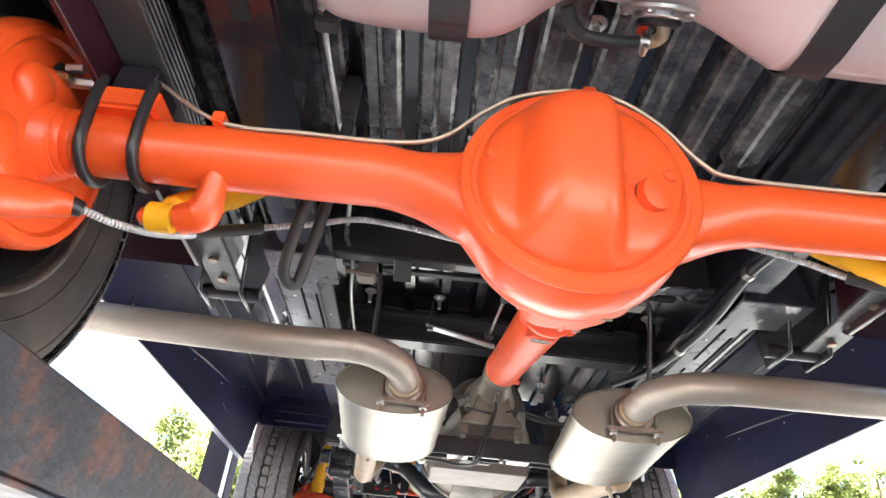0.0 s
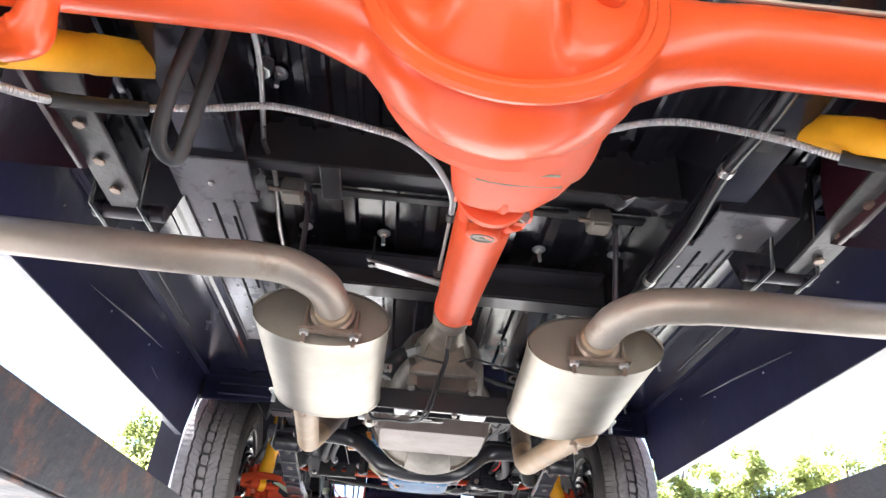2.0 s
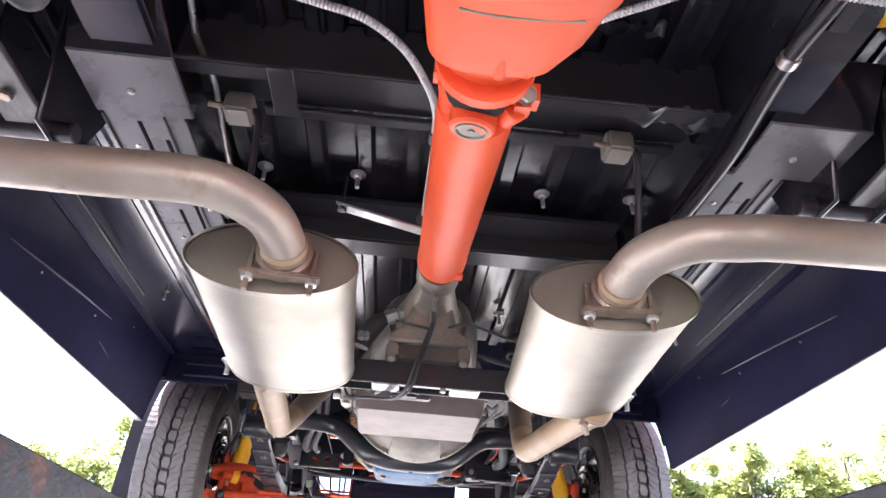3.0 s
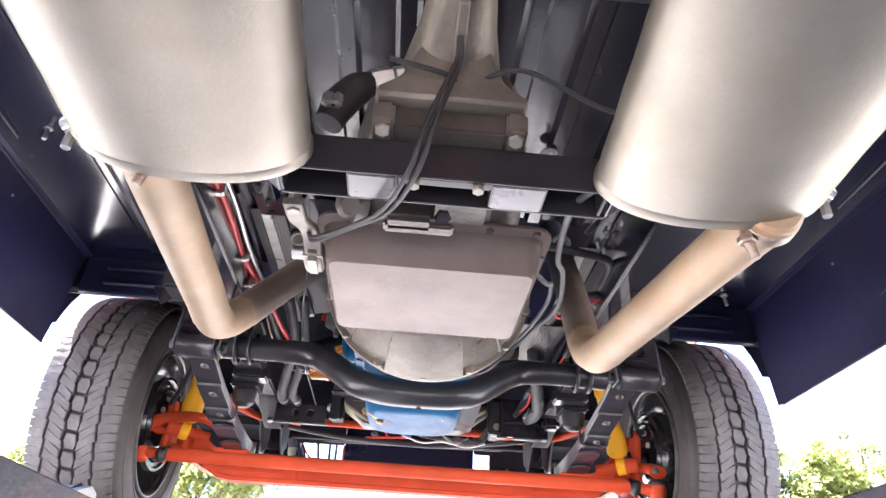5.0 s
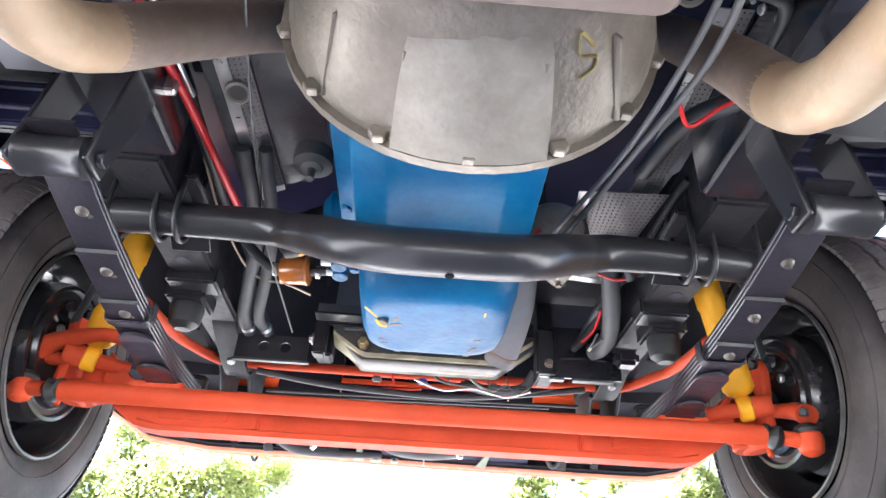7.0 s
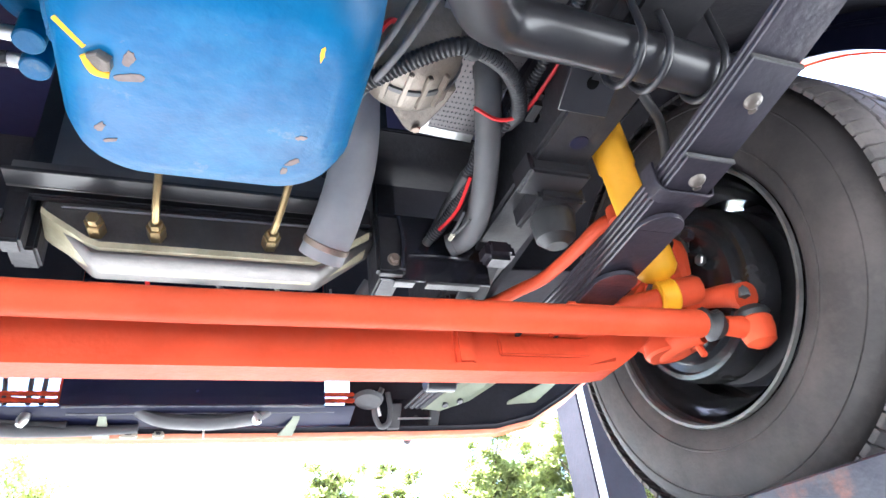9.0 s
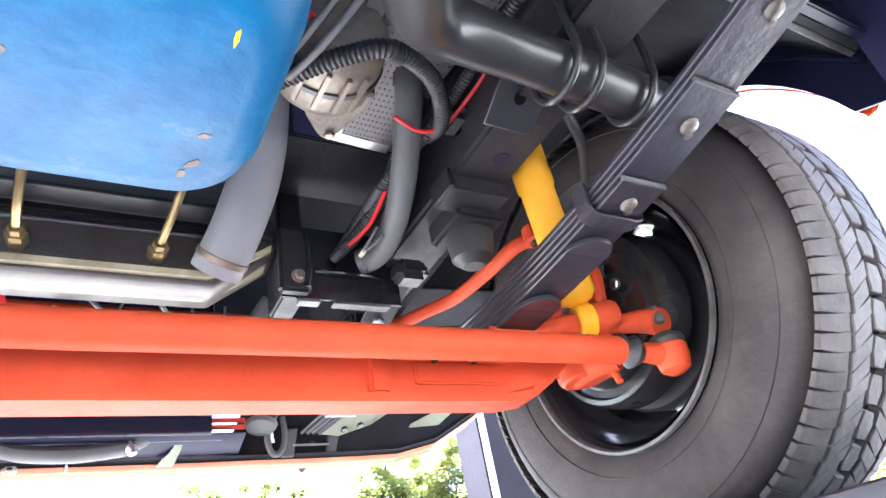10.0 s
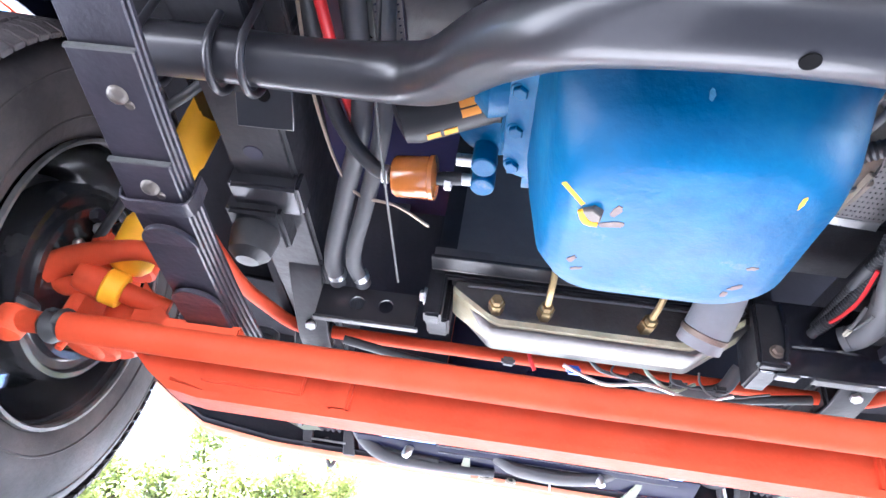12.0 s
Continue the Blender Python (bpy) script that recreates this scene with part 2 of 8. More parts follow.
def spline(pts, steps=8):
    """Points on a smooth curve through pts."""
    p = [Vector(q) for q in pts]
    p = [p[0] * 2 - p[1]] + p + [p[-1] * 2 - p[-2]]
    out = []
    for i in range(1, len(p) - 2):
        a, b, c, d = p[i - 1], p[i], p[i + 1], p[i + 2]
        for k in range(steps):
            t = k / steps
            out.append(0.5 * (2 * b + (c - a) * t + (2 * a - 5 * b + 4 * c - d) * t * t + (3 * b - a - 3 * c + d) * t ** 3))
    out.append(p[-2])
    return out


def loft(bm, rings, cap=True, closed=True):
    """Skin rings of equal length."""
    rows = [[bm.verts.new(q) for q in ring] for ring in rings]
    k = len(rows[0])
    for a, b in zip(rows, rows[1:]):
        for i in range(k if closed else k - 1):
            j = (i + 1) % k
            bm.faces.new((a[i], a[j], b[j], b[i]))
    if cap and closed:
        bm.faces.new(rows[0][::-1])
        bm.faces.new(rows[-1])
    return bm


def fixed(bm):
    bmesh.ops.recalc_face_normals(bm, faces=bm.faces)
    return bm


def axes(way, up=None):
    w = Vector(way).normalized()
    u = Vector(up) if up else (Vector((0, 0, 1)) if abs(w.z) < 0.9 else Vector((1, 0, 0)))
    s = w.cross(u).normalized()
    return s, s.cross(w).normalized()


def tube(pts, r, seg=12, steps=8, bm=None, smooth=True, flat=1.0):
    """A round bar along a path. r: one radius or one for each given point; flat squeezes it upright."""
    bm = bm or bmesh.new()
    path = spline(pts, steps) if smooth and len(pts) > 2 else [Vector(q) for q in pts]
    rings, s_old = [], None
    n = len(path)
    for i, q in enumerate(path):
        w = (path[min(i + 1, n - 1)] - path[max(i - 1, 0)]).normalized()
        if s_old is None:
            s, u = axes(w)
        else:
            s = (s_old - w * s_old.dot(w)).normalized()
            u = s.cross(w).normalized()
        s_old = s
        if isinstance(r, (list, tuple)):
            f = i / (n - 1) * (len(r) - 1)
            a = min(int(f), len(r) - 2)
            rad = r[a] + (r[a + 1] - r[a]) * (f - a)
        else:
            rad = r
        rings.append([q + s * rad * math.cos(2 * math.pi * k / seg) + u * rad * flat * math.sin(2 * math.pi * k / seg) for k in range(seg)])
    loft(bm, rings)
    return fixed(bm)


def cyl(a, b, r, r2=None, seg=20, bm=None, bevel=0.0):
    """A round bar from a to b with slightly rounded ends."""
    bm = bm or bmesh.new()
    a, b = Vector(a), Vector(b)
    r2 = r if r2 is None else r2
    w = (b - a).normalized()
    e = bevel or min(r, r2) * 0.12
    s, u = axes(w)
    rings = []
    for q, rad in ((a, r - e), (a + w * e, r), (b - w * e, r2), (b, r2 - e)):
        rings.append([q + s * rad * math.cos(2 * math.pi * k / seg) + u * rad * math.sin(2 * math.pi * k / seg) for k in range(seg)])
    loft(bm, rings)
    return fixed(bm)


def turned(profile, origin, way, seg=32, bm=None, cap=True):
    """A turned body: profile of (radius, distance along way)."""
    bm = bm or bmesh.new()
    o, w = Vector(origin), Vector(way).normalized()
    s, u = axes(w)
    loft(bm, [[o + w * h + (s * math.cos(2 * math.pi * k / seg) + u * math.sin(2 * math.pi * k / seg)) * max(rad, 1e-4) for k in range(seg)] for rad, h in profile], cap)
    return fixed(bm)


def box(x0, x1, y0, y1, z0, z1, bevel=0.004, bm=None, m=None):
    made = bmesh.new()
    bmesh.ops.create_cube(made, size=1)
    bmesh.ops.scale(made, vec=(abs(x1 - x0), abs(y1 - y0), abs(z1 - z0)), verts=made.verts)
    bmesh.ops.translate(made, vec=((x0 + x1) / 2, (y0 + y1) / 2, (z0 + z1) / 2), verts=made.verts)
    if bevel:
        bmesh.ops.bevel(made, geom=made.edges, offset=min(bevel, 0.28 * min(abs(x1 - x0), abs(y1 - y0), abs(z1 - z0))), segments=2, affect="EDGES")
    if m is not None:
        bmesh.ops.transform(made, matrix=m, verts=made.verts)
    return merged(bm, made)


def merged(bm, made):
    if bm is None:
        return made
    tmp = bpy.data.meshes.new("tmp")
    made.to_mesh(tmp)
    made.free()
    bm.from_mesh(tmp)
    bpy.data.meshes.remove(tmp)
    return bm


def slab(poly, depth, bevel=0.002, bm=None):
    """A plate: a flat polygon of 3D points given a thickness along the vector depth."""
    made = bmesh.new()
    d = Vector(depth)
    loft(made, [[Vector(q) for q in poly], [Vector(q) + d for q in poly]])
    fixed(made)
    if bevel:
        bmesh.ops.bevel(made, geom=made.edges, offset=bevel, segments=1, affect="EDGES")
    return merged(bm, made)


def strip(pts, width, thick, side=(1, 0, 0), steps=6, bm=None):
    """A flat bar that follows a path; side is the way of its width."""
    made = bmesh.new()
    path = spline(pts, steps) if len(pts) > 2 else [Vector(q) for q in pts]
    s = Vector(side).normalized()
    rings = []
    n = len(path)
    for i, q in enumerate(path):
        w = (path[min(i + 1, n - 1)] - path[max(i - 1, 0)]).normalized()
        u = s.cross(w).normalized()
        h, t, e = width / 2, thick / 2, thick * 0.2
        rings.append([q + s * a + u * c for a, c in ((-h, -t + e), (-h + e, -t), (h - e, -t), (h, -t + e), (h, t - e), (h - e, t), (-h + e, t), (-h, t - e))])
    loft(made, rings)
    fixed(made)
    return merged(bm, made)


def hexnut(at, way, r, h, bm=None, washer=0.0):
    bm = turned([(r * 0.9, 0), (r, h * 0.15), (r, h * 0.85), (r * 0.85, h)], at, way, 6, bm)
    if washer:
        bm = turned([(washer * 0.97, -0.001), (washer, 0), (washer, 0.002), (washer * 0.95, 0.003)], at, way, 18, bm)
    return bm


def ribbed_tube(pts, r, pitch=0.005, low=0.76, seg=10):
    """A round sheath with fine rings along its length."""
    p = spline(pts, 40)
    length = sum((b - a).length for a, b in zip(p, p[1:]))
    n = int(length / pitch * 2)
    walked, i, path = 0.0, 0, []
    for k in range(n + 1):
        want = length * k / n
        while i < len(p) - 2 and walked + (p[i + 1] - p[i]).length < want:
            walked += (p[i + 1] - p[i]).length
            i += 1
        d = (p[i + 1] - p[i])
        path.append(p[i] + d * ((want - walked) / max(d.length, 1e-9)))
    return tube(path, [r * (1.0 if k % 2 else low) for k in range(n + 1)], seg, 1, smooth=False)


def part(name, bm, mat, parent, label="", angle=38, smooth=True):
    """One mesh object under a thing or a part."""
    me = bpy.data.meshes.new(name)
    bm.to_mesh(me)
    bm.free()
    me.materials.append(mat)
    if smooth:
        me.shade_smooth()
        me.set_sharp_from_angle(angle=radians(angle))
    ob = new(name, me)
    if parent is not None:
        ob.parent = parent
        if parent.type == "EMPTY":
            ob.matrix_parent_inverse = Matrix.Translation(parent.location).inverted()
    if label:
        ob["label"] = label
    return ob


def thing(name, label, category, at, group="", kind=""):
    e = new(name)
    e.empty_display_size = 0.05
    e.location = at
    return tagged(e, label, category, group, kind)


def single(name, bm, mat, label, category, group="", kind="", angle=38):
    """A thing of one mesh."""
    return tagged(part(name, bm, mat, None, angle=angle), label, category, group, kind)


def bolt(parent, at, way, r=0.009, h=0.009, washer=0.0, mat=None, name="bolt", stud=0.0):
    bm = hexnut(at, way, r, h, washer=washer)
    if stud:
        w = Vector(way).normalized()
        cyl(Vector(at) + w * h, Vector(at) + w * (h + stud), r * 0.5, bm=bm, seg=8)
    return part(name, bm, mat or ZINC, parent)

# ---- the van's underbody ----
FLOOR = 2.455
van = thing("van_body", "black-painted ribbed underside of a raised van body", "van", (0, 1.4, FLOOR))


def ribbed_floor(x0, x1, y0, y1, z, pitch, rib, depth, thick=0.012, phase=0.0):
    """Pressed floor sheet with ribs along y that hang below it."""
    bm = bmesh.new()
    prof, x = [(x0, z)], x0 + phase
    while x + rib < x1:
        prof += [(x, z), (x + 0.008, z - depth), (x + rib - 0.008, z - depth), (x + rib, z)]
        x += pitch
    prof.append((x1, z))
    n = max(2, int((y1 - y0) / 0.15))
    rings = []
    for i in range(n + 1):
        y = y0 + (y1 - y0) * i / n
        rings.append([V(px, y, pz) for px, pz in prof] + [V(px, y, pz + thick) for px, pz in reversed(prof)])
    loft(bm, rings)
    return fixed(bm)


part("floor_sheet", box(-0.9, 0.9, -1.3, 0.98, FLOOR, FLOOR + 0.012, 0.003), BLACK, van, "black floor sheet")


def floor_rib(x0, x1, y0, y1, z, depth):
    """Hanging pressed panel with rolled edges and a raised bead down its middle."""
    bm = bmesh.new()
    c = (x0 + x1) / 2
    prof = [(x0, z), (x0 + 0.004, z - depth * 0.8), (x0 + 0.01, z - depth), (c - 0.007, z - depth), (c - 0.003, z - depth - 0.006), (c + 0.003, z - depth - 0.006), (c + 0.006, z - depth + 0.003), (x1 - 0.01, z - depth + 0.002), (x1 - 0.004, z - depth * 0.75), (x1, z)]
    rng = random.Random(int(x0 * 1000) + 5000)
    rings = []
    for i in range(27):
        y = y0 + (y1 - y0) * i / 26
        w = [rng.uniform(-0.0016, 0.0016) for q in prof]
        rings.append([V(px, y, pz + (w[k] if 1 < k < 8 else 0)) for k, (px, pz) in enumerate(prof)])
    loft(bm, rings)
    return fixed(bm)


for k in range(18):
    x = -0.797 + 0.0915 * k
    part("floor_rib", floor_rib(x + 0.011, x + 0.0805, -1.28, 0.558, FLOOR - 0.001, 0.024), DUSTY, van, "dusty black floor rib", angle=25)
    part("floor_rib", floor_rib(x + 0.011, x + 0.0805, 0.56, 0.975, FLOOR - 0.001, 0.022), BLACK, van, angle=25)
part("floor_panel", ribbed_floor(-0.5, 0.5, 0.98, 2.02, FLOOR + 0.003, 0.094, 0.04, 0.013, phase=0.05), BLACK, van, angle=20)
for s in (-1, 1):
    part("outer_floor", ribbed_floor(*sorted((s * 0.5, s * 0.86)), 0.98, 2.335, FLOOR - 0.013, 0.19, 0.03, 0.004), GLOSS, van, "glossy blue-black outer floor", angle=20)

# frame rails with pressed plates and stitched flanges
for s in (-1, 1):
    rail = part("frame_rail", box(*sorted((s * 0.405, s * 0.5)), -1.25, 2.35, 2.315, FLOOR, 0.006), BLACK, van)
    pa, pb = (-0.53, -0.385) if s < 0 else (0.45, 0.6)
    pl = part("rail_plate", box(pa, pb, 0.82, 0.938, 2.303, 2.309, 0.002), SLATE, rail, "grey painted reinforcing plate")
    part("plate_fold", box(pa, pb, 0.934, 0.94, 2.303, 2.33, 0.002), SLATE, pl)
    part("plate_ramp", slab([(pa, 0.822, 2.305), (pb, 0.822, 2.305), (pb - 0.015, 0.75, 2.36), (pa + 0.015, 0.75, 2.36)], (0, 0, 0.006)), BLACK, pl)
    part("plate_stud", turned([(0.006, 0), (0.0055, 0.004), (0.003, 0.006)], ((pa + pb) / 2 - 0.005, 0.89, 2.304), (0, 0, -1), 10), ZINC, pl)
    fa_x, fb_x = (-0.525, -0.4) if s < 0 else (0.44, 0.535)
    fl_ = part("rail_flange", box(fa_x, fb_x, 0.941, 1.62, 2.307, 2.3145, 0.002), SLATE, rail, "grey painted flange strip")
    mid = (fa_x + fb_x) / 2
    for q, (ya, yb) in ((-0.012, (0.96, 1.14)), (-0.012, (1.2, 1.5)), (0.02, (1.0, 1.3))):
        part("flange_slot", box(mid + q - 0.003, mid + q + 0.003, ya, yb, 2.3055, 2.3075, 0.0006), HOLE, fl_, "dark slot")
    for xe in (fa_x, fb_x, mid + 0.03):
        part("flange_edge", box(xe - 0.0015, xe + 0.0015, 0.945, 1.62, 2.303, 2.309, 0.0006), GREY, fl_)
    for y in (1.02, 1.1, 1.19, 1.3, 1.42, 1.53):
        part("rail_rivet", turned([(0.0045, 0), (0.004, 0.002), (0.002, 0.003)], (mid + 0.045 * (1 if y * 50 % 2 > 1 else -0.7), y, 2.307), (0, 0, -1), 10), ZINC, rail)
    for y in (0.62, 0.5, 0.2):
        part("rail_slot", box(*sorted((s * 0.44, s * 0.465)), y, y + 0.05, 2.312, 2.3155, 0.001), MATTE, rail)
    part("front_rail", box(*sorted((s * 0.43, s * 0.52)), 2.35, 3.3, 2.31, FLOOR, 0.006), MATTE, van)
    part("inner_rail_flange", slab([(s * 0.4, -1.2, FLOOR), (s * 0.4, 2.3, FLOOR), (s * 0.37, 2.3, FLOOR), (s * 0.37, -1.2, FLOOR)], (0, 0, -0.006)), BLACK, van)

# cross channels under the floor
part("cross_channel", box(-0.4, 0.4, 0.865, 0.98, 2.39, FLOOR, 0.005), SATIN, van)
part("channel_lip", box(-0.41, 0.41, 0.84, 0.868, 2.328, 2.34, 0.002), SATIN, van)
part("channel_edge", box(-0.41, 0.41, 0.8385, 0.8405, 2.328, 2.333, 0.0006), GREY, van)
part("channel_wall", box(-0.41, 0.41, 0.858, 0.866, 2.334, FLOOR, 0.002), SATIN, van)
part("channel_lip", box(-0.3, 0.38, 0.975, 0.995, 2.376, 2.386, 0.002), SATIN, van)
part("channel_edge", box(-0.3, 0.38, 0.9735, 0.9755, 2.375, 2.38, 0.0006), GREY, van)
part("belly_plate", box(-0.38, 0.38, 1.25, 1.34, 2.4, 2.412, 0.005), UNDERSEAL, van)
part("cross_channel", box(-0.4, 0.4, 1.325, 1.39, 2.356, FLOOR, 0.005), SATIN, van)
part("cross_channel", box(-0.4, 0.4, 0.02, 0.08, 2.36, FLOOR, 0.005), BLACK, van)
part("channel_bracket", slab([(-0.265, 0.836, 2.322), (-0.228, 0.836, 2.322), (-0.229, 0.937, 2.326), (-0.268, 0.937, 2.326)], (0, 0, 0.006)), SATIN, van)



def crumpled(x0, x1, y0, y1, z, seed, nx=26, ny=9):
    """A torn and wrinkled flap of sheet metal."""
    rnd = random.Random(seed)
    waves = [(rnd.uniform(30, 110), rnd.uniform(30, 140), rnd.uniform(0, 6.28), rnd.uniform(0.0008, 0.0026)) for _ in range(6)]
    bm = bmesh.new()

    def height(x, y):
        return z + sum(a * math.sin(fx * x + fy * y + ph) for fx, fy, ph, a in waves)

    def row(v, dz):
        ya = y0 + (y1 - y0) * v
        return [V(x0 + (x1 - x0) * k / nx, ya + 0.006 * math.sin(23 * k / nx + seed), height(x0 + (x1 - x0) * k / nx, ya) + dz) for k in range(nx + 1)]

    rings = [row(j / ny, 0.0) + row(j / ny, 0.003)[::-1] for j in range(ny + 1)]
    loft(bm, rings)
    return fixed(bm)


part("crumpled_flap", crumpled(0.265, 0.385, 0.84, 0.875, 2.33, 3), SATIN, van, "crumpled glossy black sheet edge")
part("crumpled_flap", crumpled(0.19, 0.3, 0.78, 0.8, 2.43, 8), SATIN, van, "crumpled glossy black sheet edge")

# rocker panels, wheel-arch walls and step wells
for s in (-1, 1):
    top, low, foot = (0.84, 0.87, 2.212) if s < 0 else (0.863, 0.893, 2.197)
    sill = [(s * (top - 0.03), 2.447), (s * top, 2.435), (s * (low - 0.012), 2.29), (s * low, foot), (s * (low + 0.012), foot - 0.002), (s * (low + 0.026), 2.24), (s * 0.94, 2.7), (s * (top - 0.03), 2.7)]
    bm = bmesh.new()
    loft(bm, [[V(x, 0.78 + max(0, z - 2.3) * 0.2, z) for x, z in sill], [V(x, 1.3, z + 0.0015 * math.sin(40 * z)) for x, z in sill], [V(x, 1.9, z) for x, z in sill], [V(x, 2.335 + 0.02 * (s + 1) / 2 - max(0, z - 2.25) * 0.05, z) for x, z in sill]])
    rocker = part("rocker_panel", fixed(bm), ROCKER, van, "dark blue-black painted rocker panel")
    # folded seams, scraped creases and the end fold of the sill
    part("rocker_seam", tube([(s * (top - 0.004), 0.95, 2.44), (s * (top - 0.002), 1.6, 2.44), (s * (top - 0.004), 2.31, 2.44)], 0.006, 8), ROCKER, rocker)
    part("rocker_seam", slab([(s * (top - 0.06), 1.3, 2.4385), (s * (top - 0.057), 1.3, 2.4385), (s * (top - 0.05), 1.87, 2.4385), (s * (top - 0.053), 1.87, 2.4385)], (0, 0, -0.0035), 0.0008), SLATE, rocker, "grey scraped seam edge")
    mid = (top + low) / 2 - 0.004
    part("rocker_crease", tube([(s * (mid + 0.006), 1.36, 2.3), (s * mid, 1.62, 2.33), (s * (mid - 0.004), 1.86, 2.352)], [0.0012, 0.0035, 0.001], 6), ROCKER, rocker, "scraped crease")
    part("rocker_crease", tube([(s * (low - 0.012), 1.86, 2.285), (s * (low - 0.008), 1.98, 2.27)], [0.0006, 0.0014, 0.0006], 6, smooth=False), SLATE, rocker, "scraped crease")
    part("bottom_fold", box(*sorted((s * (low - 0.006), s * (low + 0.02))), 0.82, 2.33, foot - 0.008, foot - 0.001, 0.002), ROCKER, rocker)
    for f, y in ((0.3, 1.12), (0.62, 1.5), (0.82, 1.05), (0.5, 1.78), (0.2, 2.0)):
        part("rocker_rivet", turned([(0.003, -0.001), (0.0028, 0.0015), (0.0015, 0.002)], (s * (top + (low - top) * f - 0.002), y, 2.435 - 0.22 * f), (-s, 0, -0.15), 8), ZINC, rocker)
    # toe board at the front end of the outer floor, with two pressed ridges
    toe = part("toe_flange", box(*sorted((s * 0.5, s * (top - 0.004))), 2.33, 2.345, 2.347, 2.6, 0.003), NAVY, van, "glossy dark toe board flange")
    for z in (2.412, 2.372):
        part("toe_ridge", tube([(s * 0.53, 2.332, z), (s * 0.56, 2.328, z), (s * (top - 0.09), 2.326, z), (s * (top - 0.06), 2.332, z)], [0.003, 0.006, 0.006, 0.003], 10), NAVY, toe)
    # front inner wing over the wheel
    arch = [(2.36, 2.355), (2.38, 2.375)] + [(2.8 - 0.46 * math.cos(a), 2.2 + 0.42 * math.sin(a)) for a in [math.pi * k / 10 for k in range(2, 10)]] + [(3.25, 2.3)]
    bm = bmesh.new()
    loft(bm, [[V(x, y, z) for y, z in arch] + [V(x, y + 0.004, z + 0.02) for y, z in reversed(arch)] for x in (s * 0.52, s * 0.7, s * 0.92)])
    part("front_inner_wing", fixed(bm), UNDERSEAL, van)
    bm = bmesh.new()
    loft(bm, [[V(s * 0.52, y, z) for y, z in arch], [V(s * 0.535, y, z) for y, z in arch]])
    part("front_inner_wing_wall", fixed(bm), UNDERSEAL, van)
    # outer wing skin with its orange wheel-arch lip and a dark liner behind it
    rim = [(2.8 - 0.415 * math.cos(a), 2.17 + 0.385 * math.sin(a)) for a in [math.pi * (0.1 + 0.8 * k / 24) for k in range(25)]]
    bm = bmesh.new()
    loft(bm, [[V(s * x, 2.8 + (y - 2.8) * q, 2.17 + (z - 2.17) * q) for y, z in rim] for x, q in ((0.9, 1.0), (0.93, 1.005), (0.936, 1.03), (0.93, 1.06))], cap=False, closed=False)
    part("wheel_arch_lip", fixed(bm), ORANGE, van, "orange painted wheel arch lip")
    for nm, x, mat, lab in (("front_wing", 0.932, ORANGE, "orange painted front wing"), ("wing_liner", 0.897, NAVY, "dark blue-black wing liner")):
        bm = bmesh.new()
        corner = 2.33 if nm == "front_wing" else 2.262
        for a, b in zip(rim, rim[1:]):
            bm.faces.new([bm.verts.new(q) for q in (V(s * x, a[0], a[1]), V(s * x, b[0], b[1]), V(s * x, b[0], 2.9), V(s * x, a[0], 2.9))])
        y0, z0 = rim[0]
        bm.faces.new([bm.verts.new(q) for q in (V(s * x, 2.335, corner), V(s * x, y0, z0), V(s * x, y0, 2.9), V(s * x, 2.335, 2.9))])
        bmesh.ops.remove_doubles(bm, verts=bm.verts[:], dist=0.0005)
        ext = bmesh.ops.extrude_face_region(bm, geom=bm.faces[:])
        bmesh.ops.translate(bm, vec=(s * 0.005, 0, 0), verts=[v for v in ext["geom"] if isinstance(v, bmesh.types.BMVert)])
        wing = part(nm, fixed(bm), mat, van, lab)
    part("liner_crease", tube([(s * 0.893, 2.36, 2.34), (s * 0.893, 2.43, 2.42), (s * 0.893, 2.52, 2.5), (s * 0.893, 2.64, 2.56)], 0.004, 8), NAVY, wing)
    part("arch_stay", slab([(s * 0.55, 2.35, 2.36), (s * 0.55, 2.37, 2.355), (s * 0.89, 2.37, 2.355), (s * 0.89, 2.35, 2.36)], (0, 0, 0.006), 0.001), GREY, van)
    # rear wheelhouse
    arch = [(0.37 - 0.43 * math.cos(a), 2.24 + 0.42 * math.sin(a)) for a in [math.pi * k / 12 for k in range(13)]]
    bm = bmesh.new()
    loft(bm, [[V(x, y, z) for y, z in arch] + [V(x, 0.37 + (y - 0.37) * 1.04, z + 0.015) for y, z in reversed(arch)] for x in (s * 0.64, s * 0.94)])
    part("rear_wheelhouse", fixed(bm), MAROON, van, "dark maroon rear wheelhouse")
    bm = slab([(s * 0.645, y, z) for y, z in arch], (s * -0.01, 0, 0))
    part("rear_wheelhouse_wall", bm, MAROON, van)
    part("rear_side_panel", box(*sorted((s * 0.9, s * 0.93)), -1.3, -0.06, 2.2, 2.9, 0.006), NAVY, van)
    part("rear_side_panel", box(*sorted((s * 0.935, s * 0.945)), -0.08, 0.8, 2.6, 2.9, 0.003), NAVY, van)

# body above the floor closes the view upward
part("body_shell", box(-0.93, 0.93, -1.3, 3.6, 2.9, 3.0, 0.02), NAVY, van)
part("rear_wall", box(-0.9, 0.9, -1.33, -1.3, 2.3, 2.9, 0.01), NAVY, van)
part("engine_bay_wall", box(-0.5, 0.5, 2.0, 2.03, 2.46, 2.9, 0.004), BLACK, van)

# nose: valance with an orange edge, brackets and the grille wall
nose = [(-0.93, 2.275), (-0.88, 2.238), (-0.84, 2.215), (-0.76, 2.175), (-0.6, 2.165), (-0.33, 2.171), (0, 2.167), (0.37, 2.163), (0.67, 2.153), (0.76, 2.168), (0.85, 2.215), (0.89, 2.243), (0.93, 2.275)]


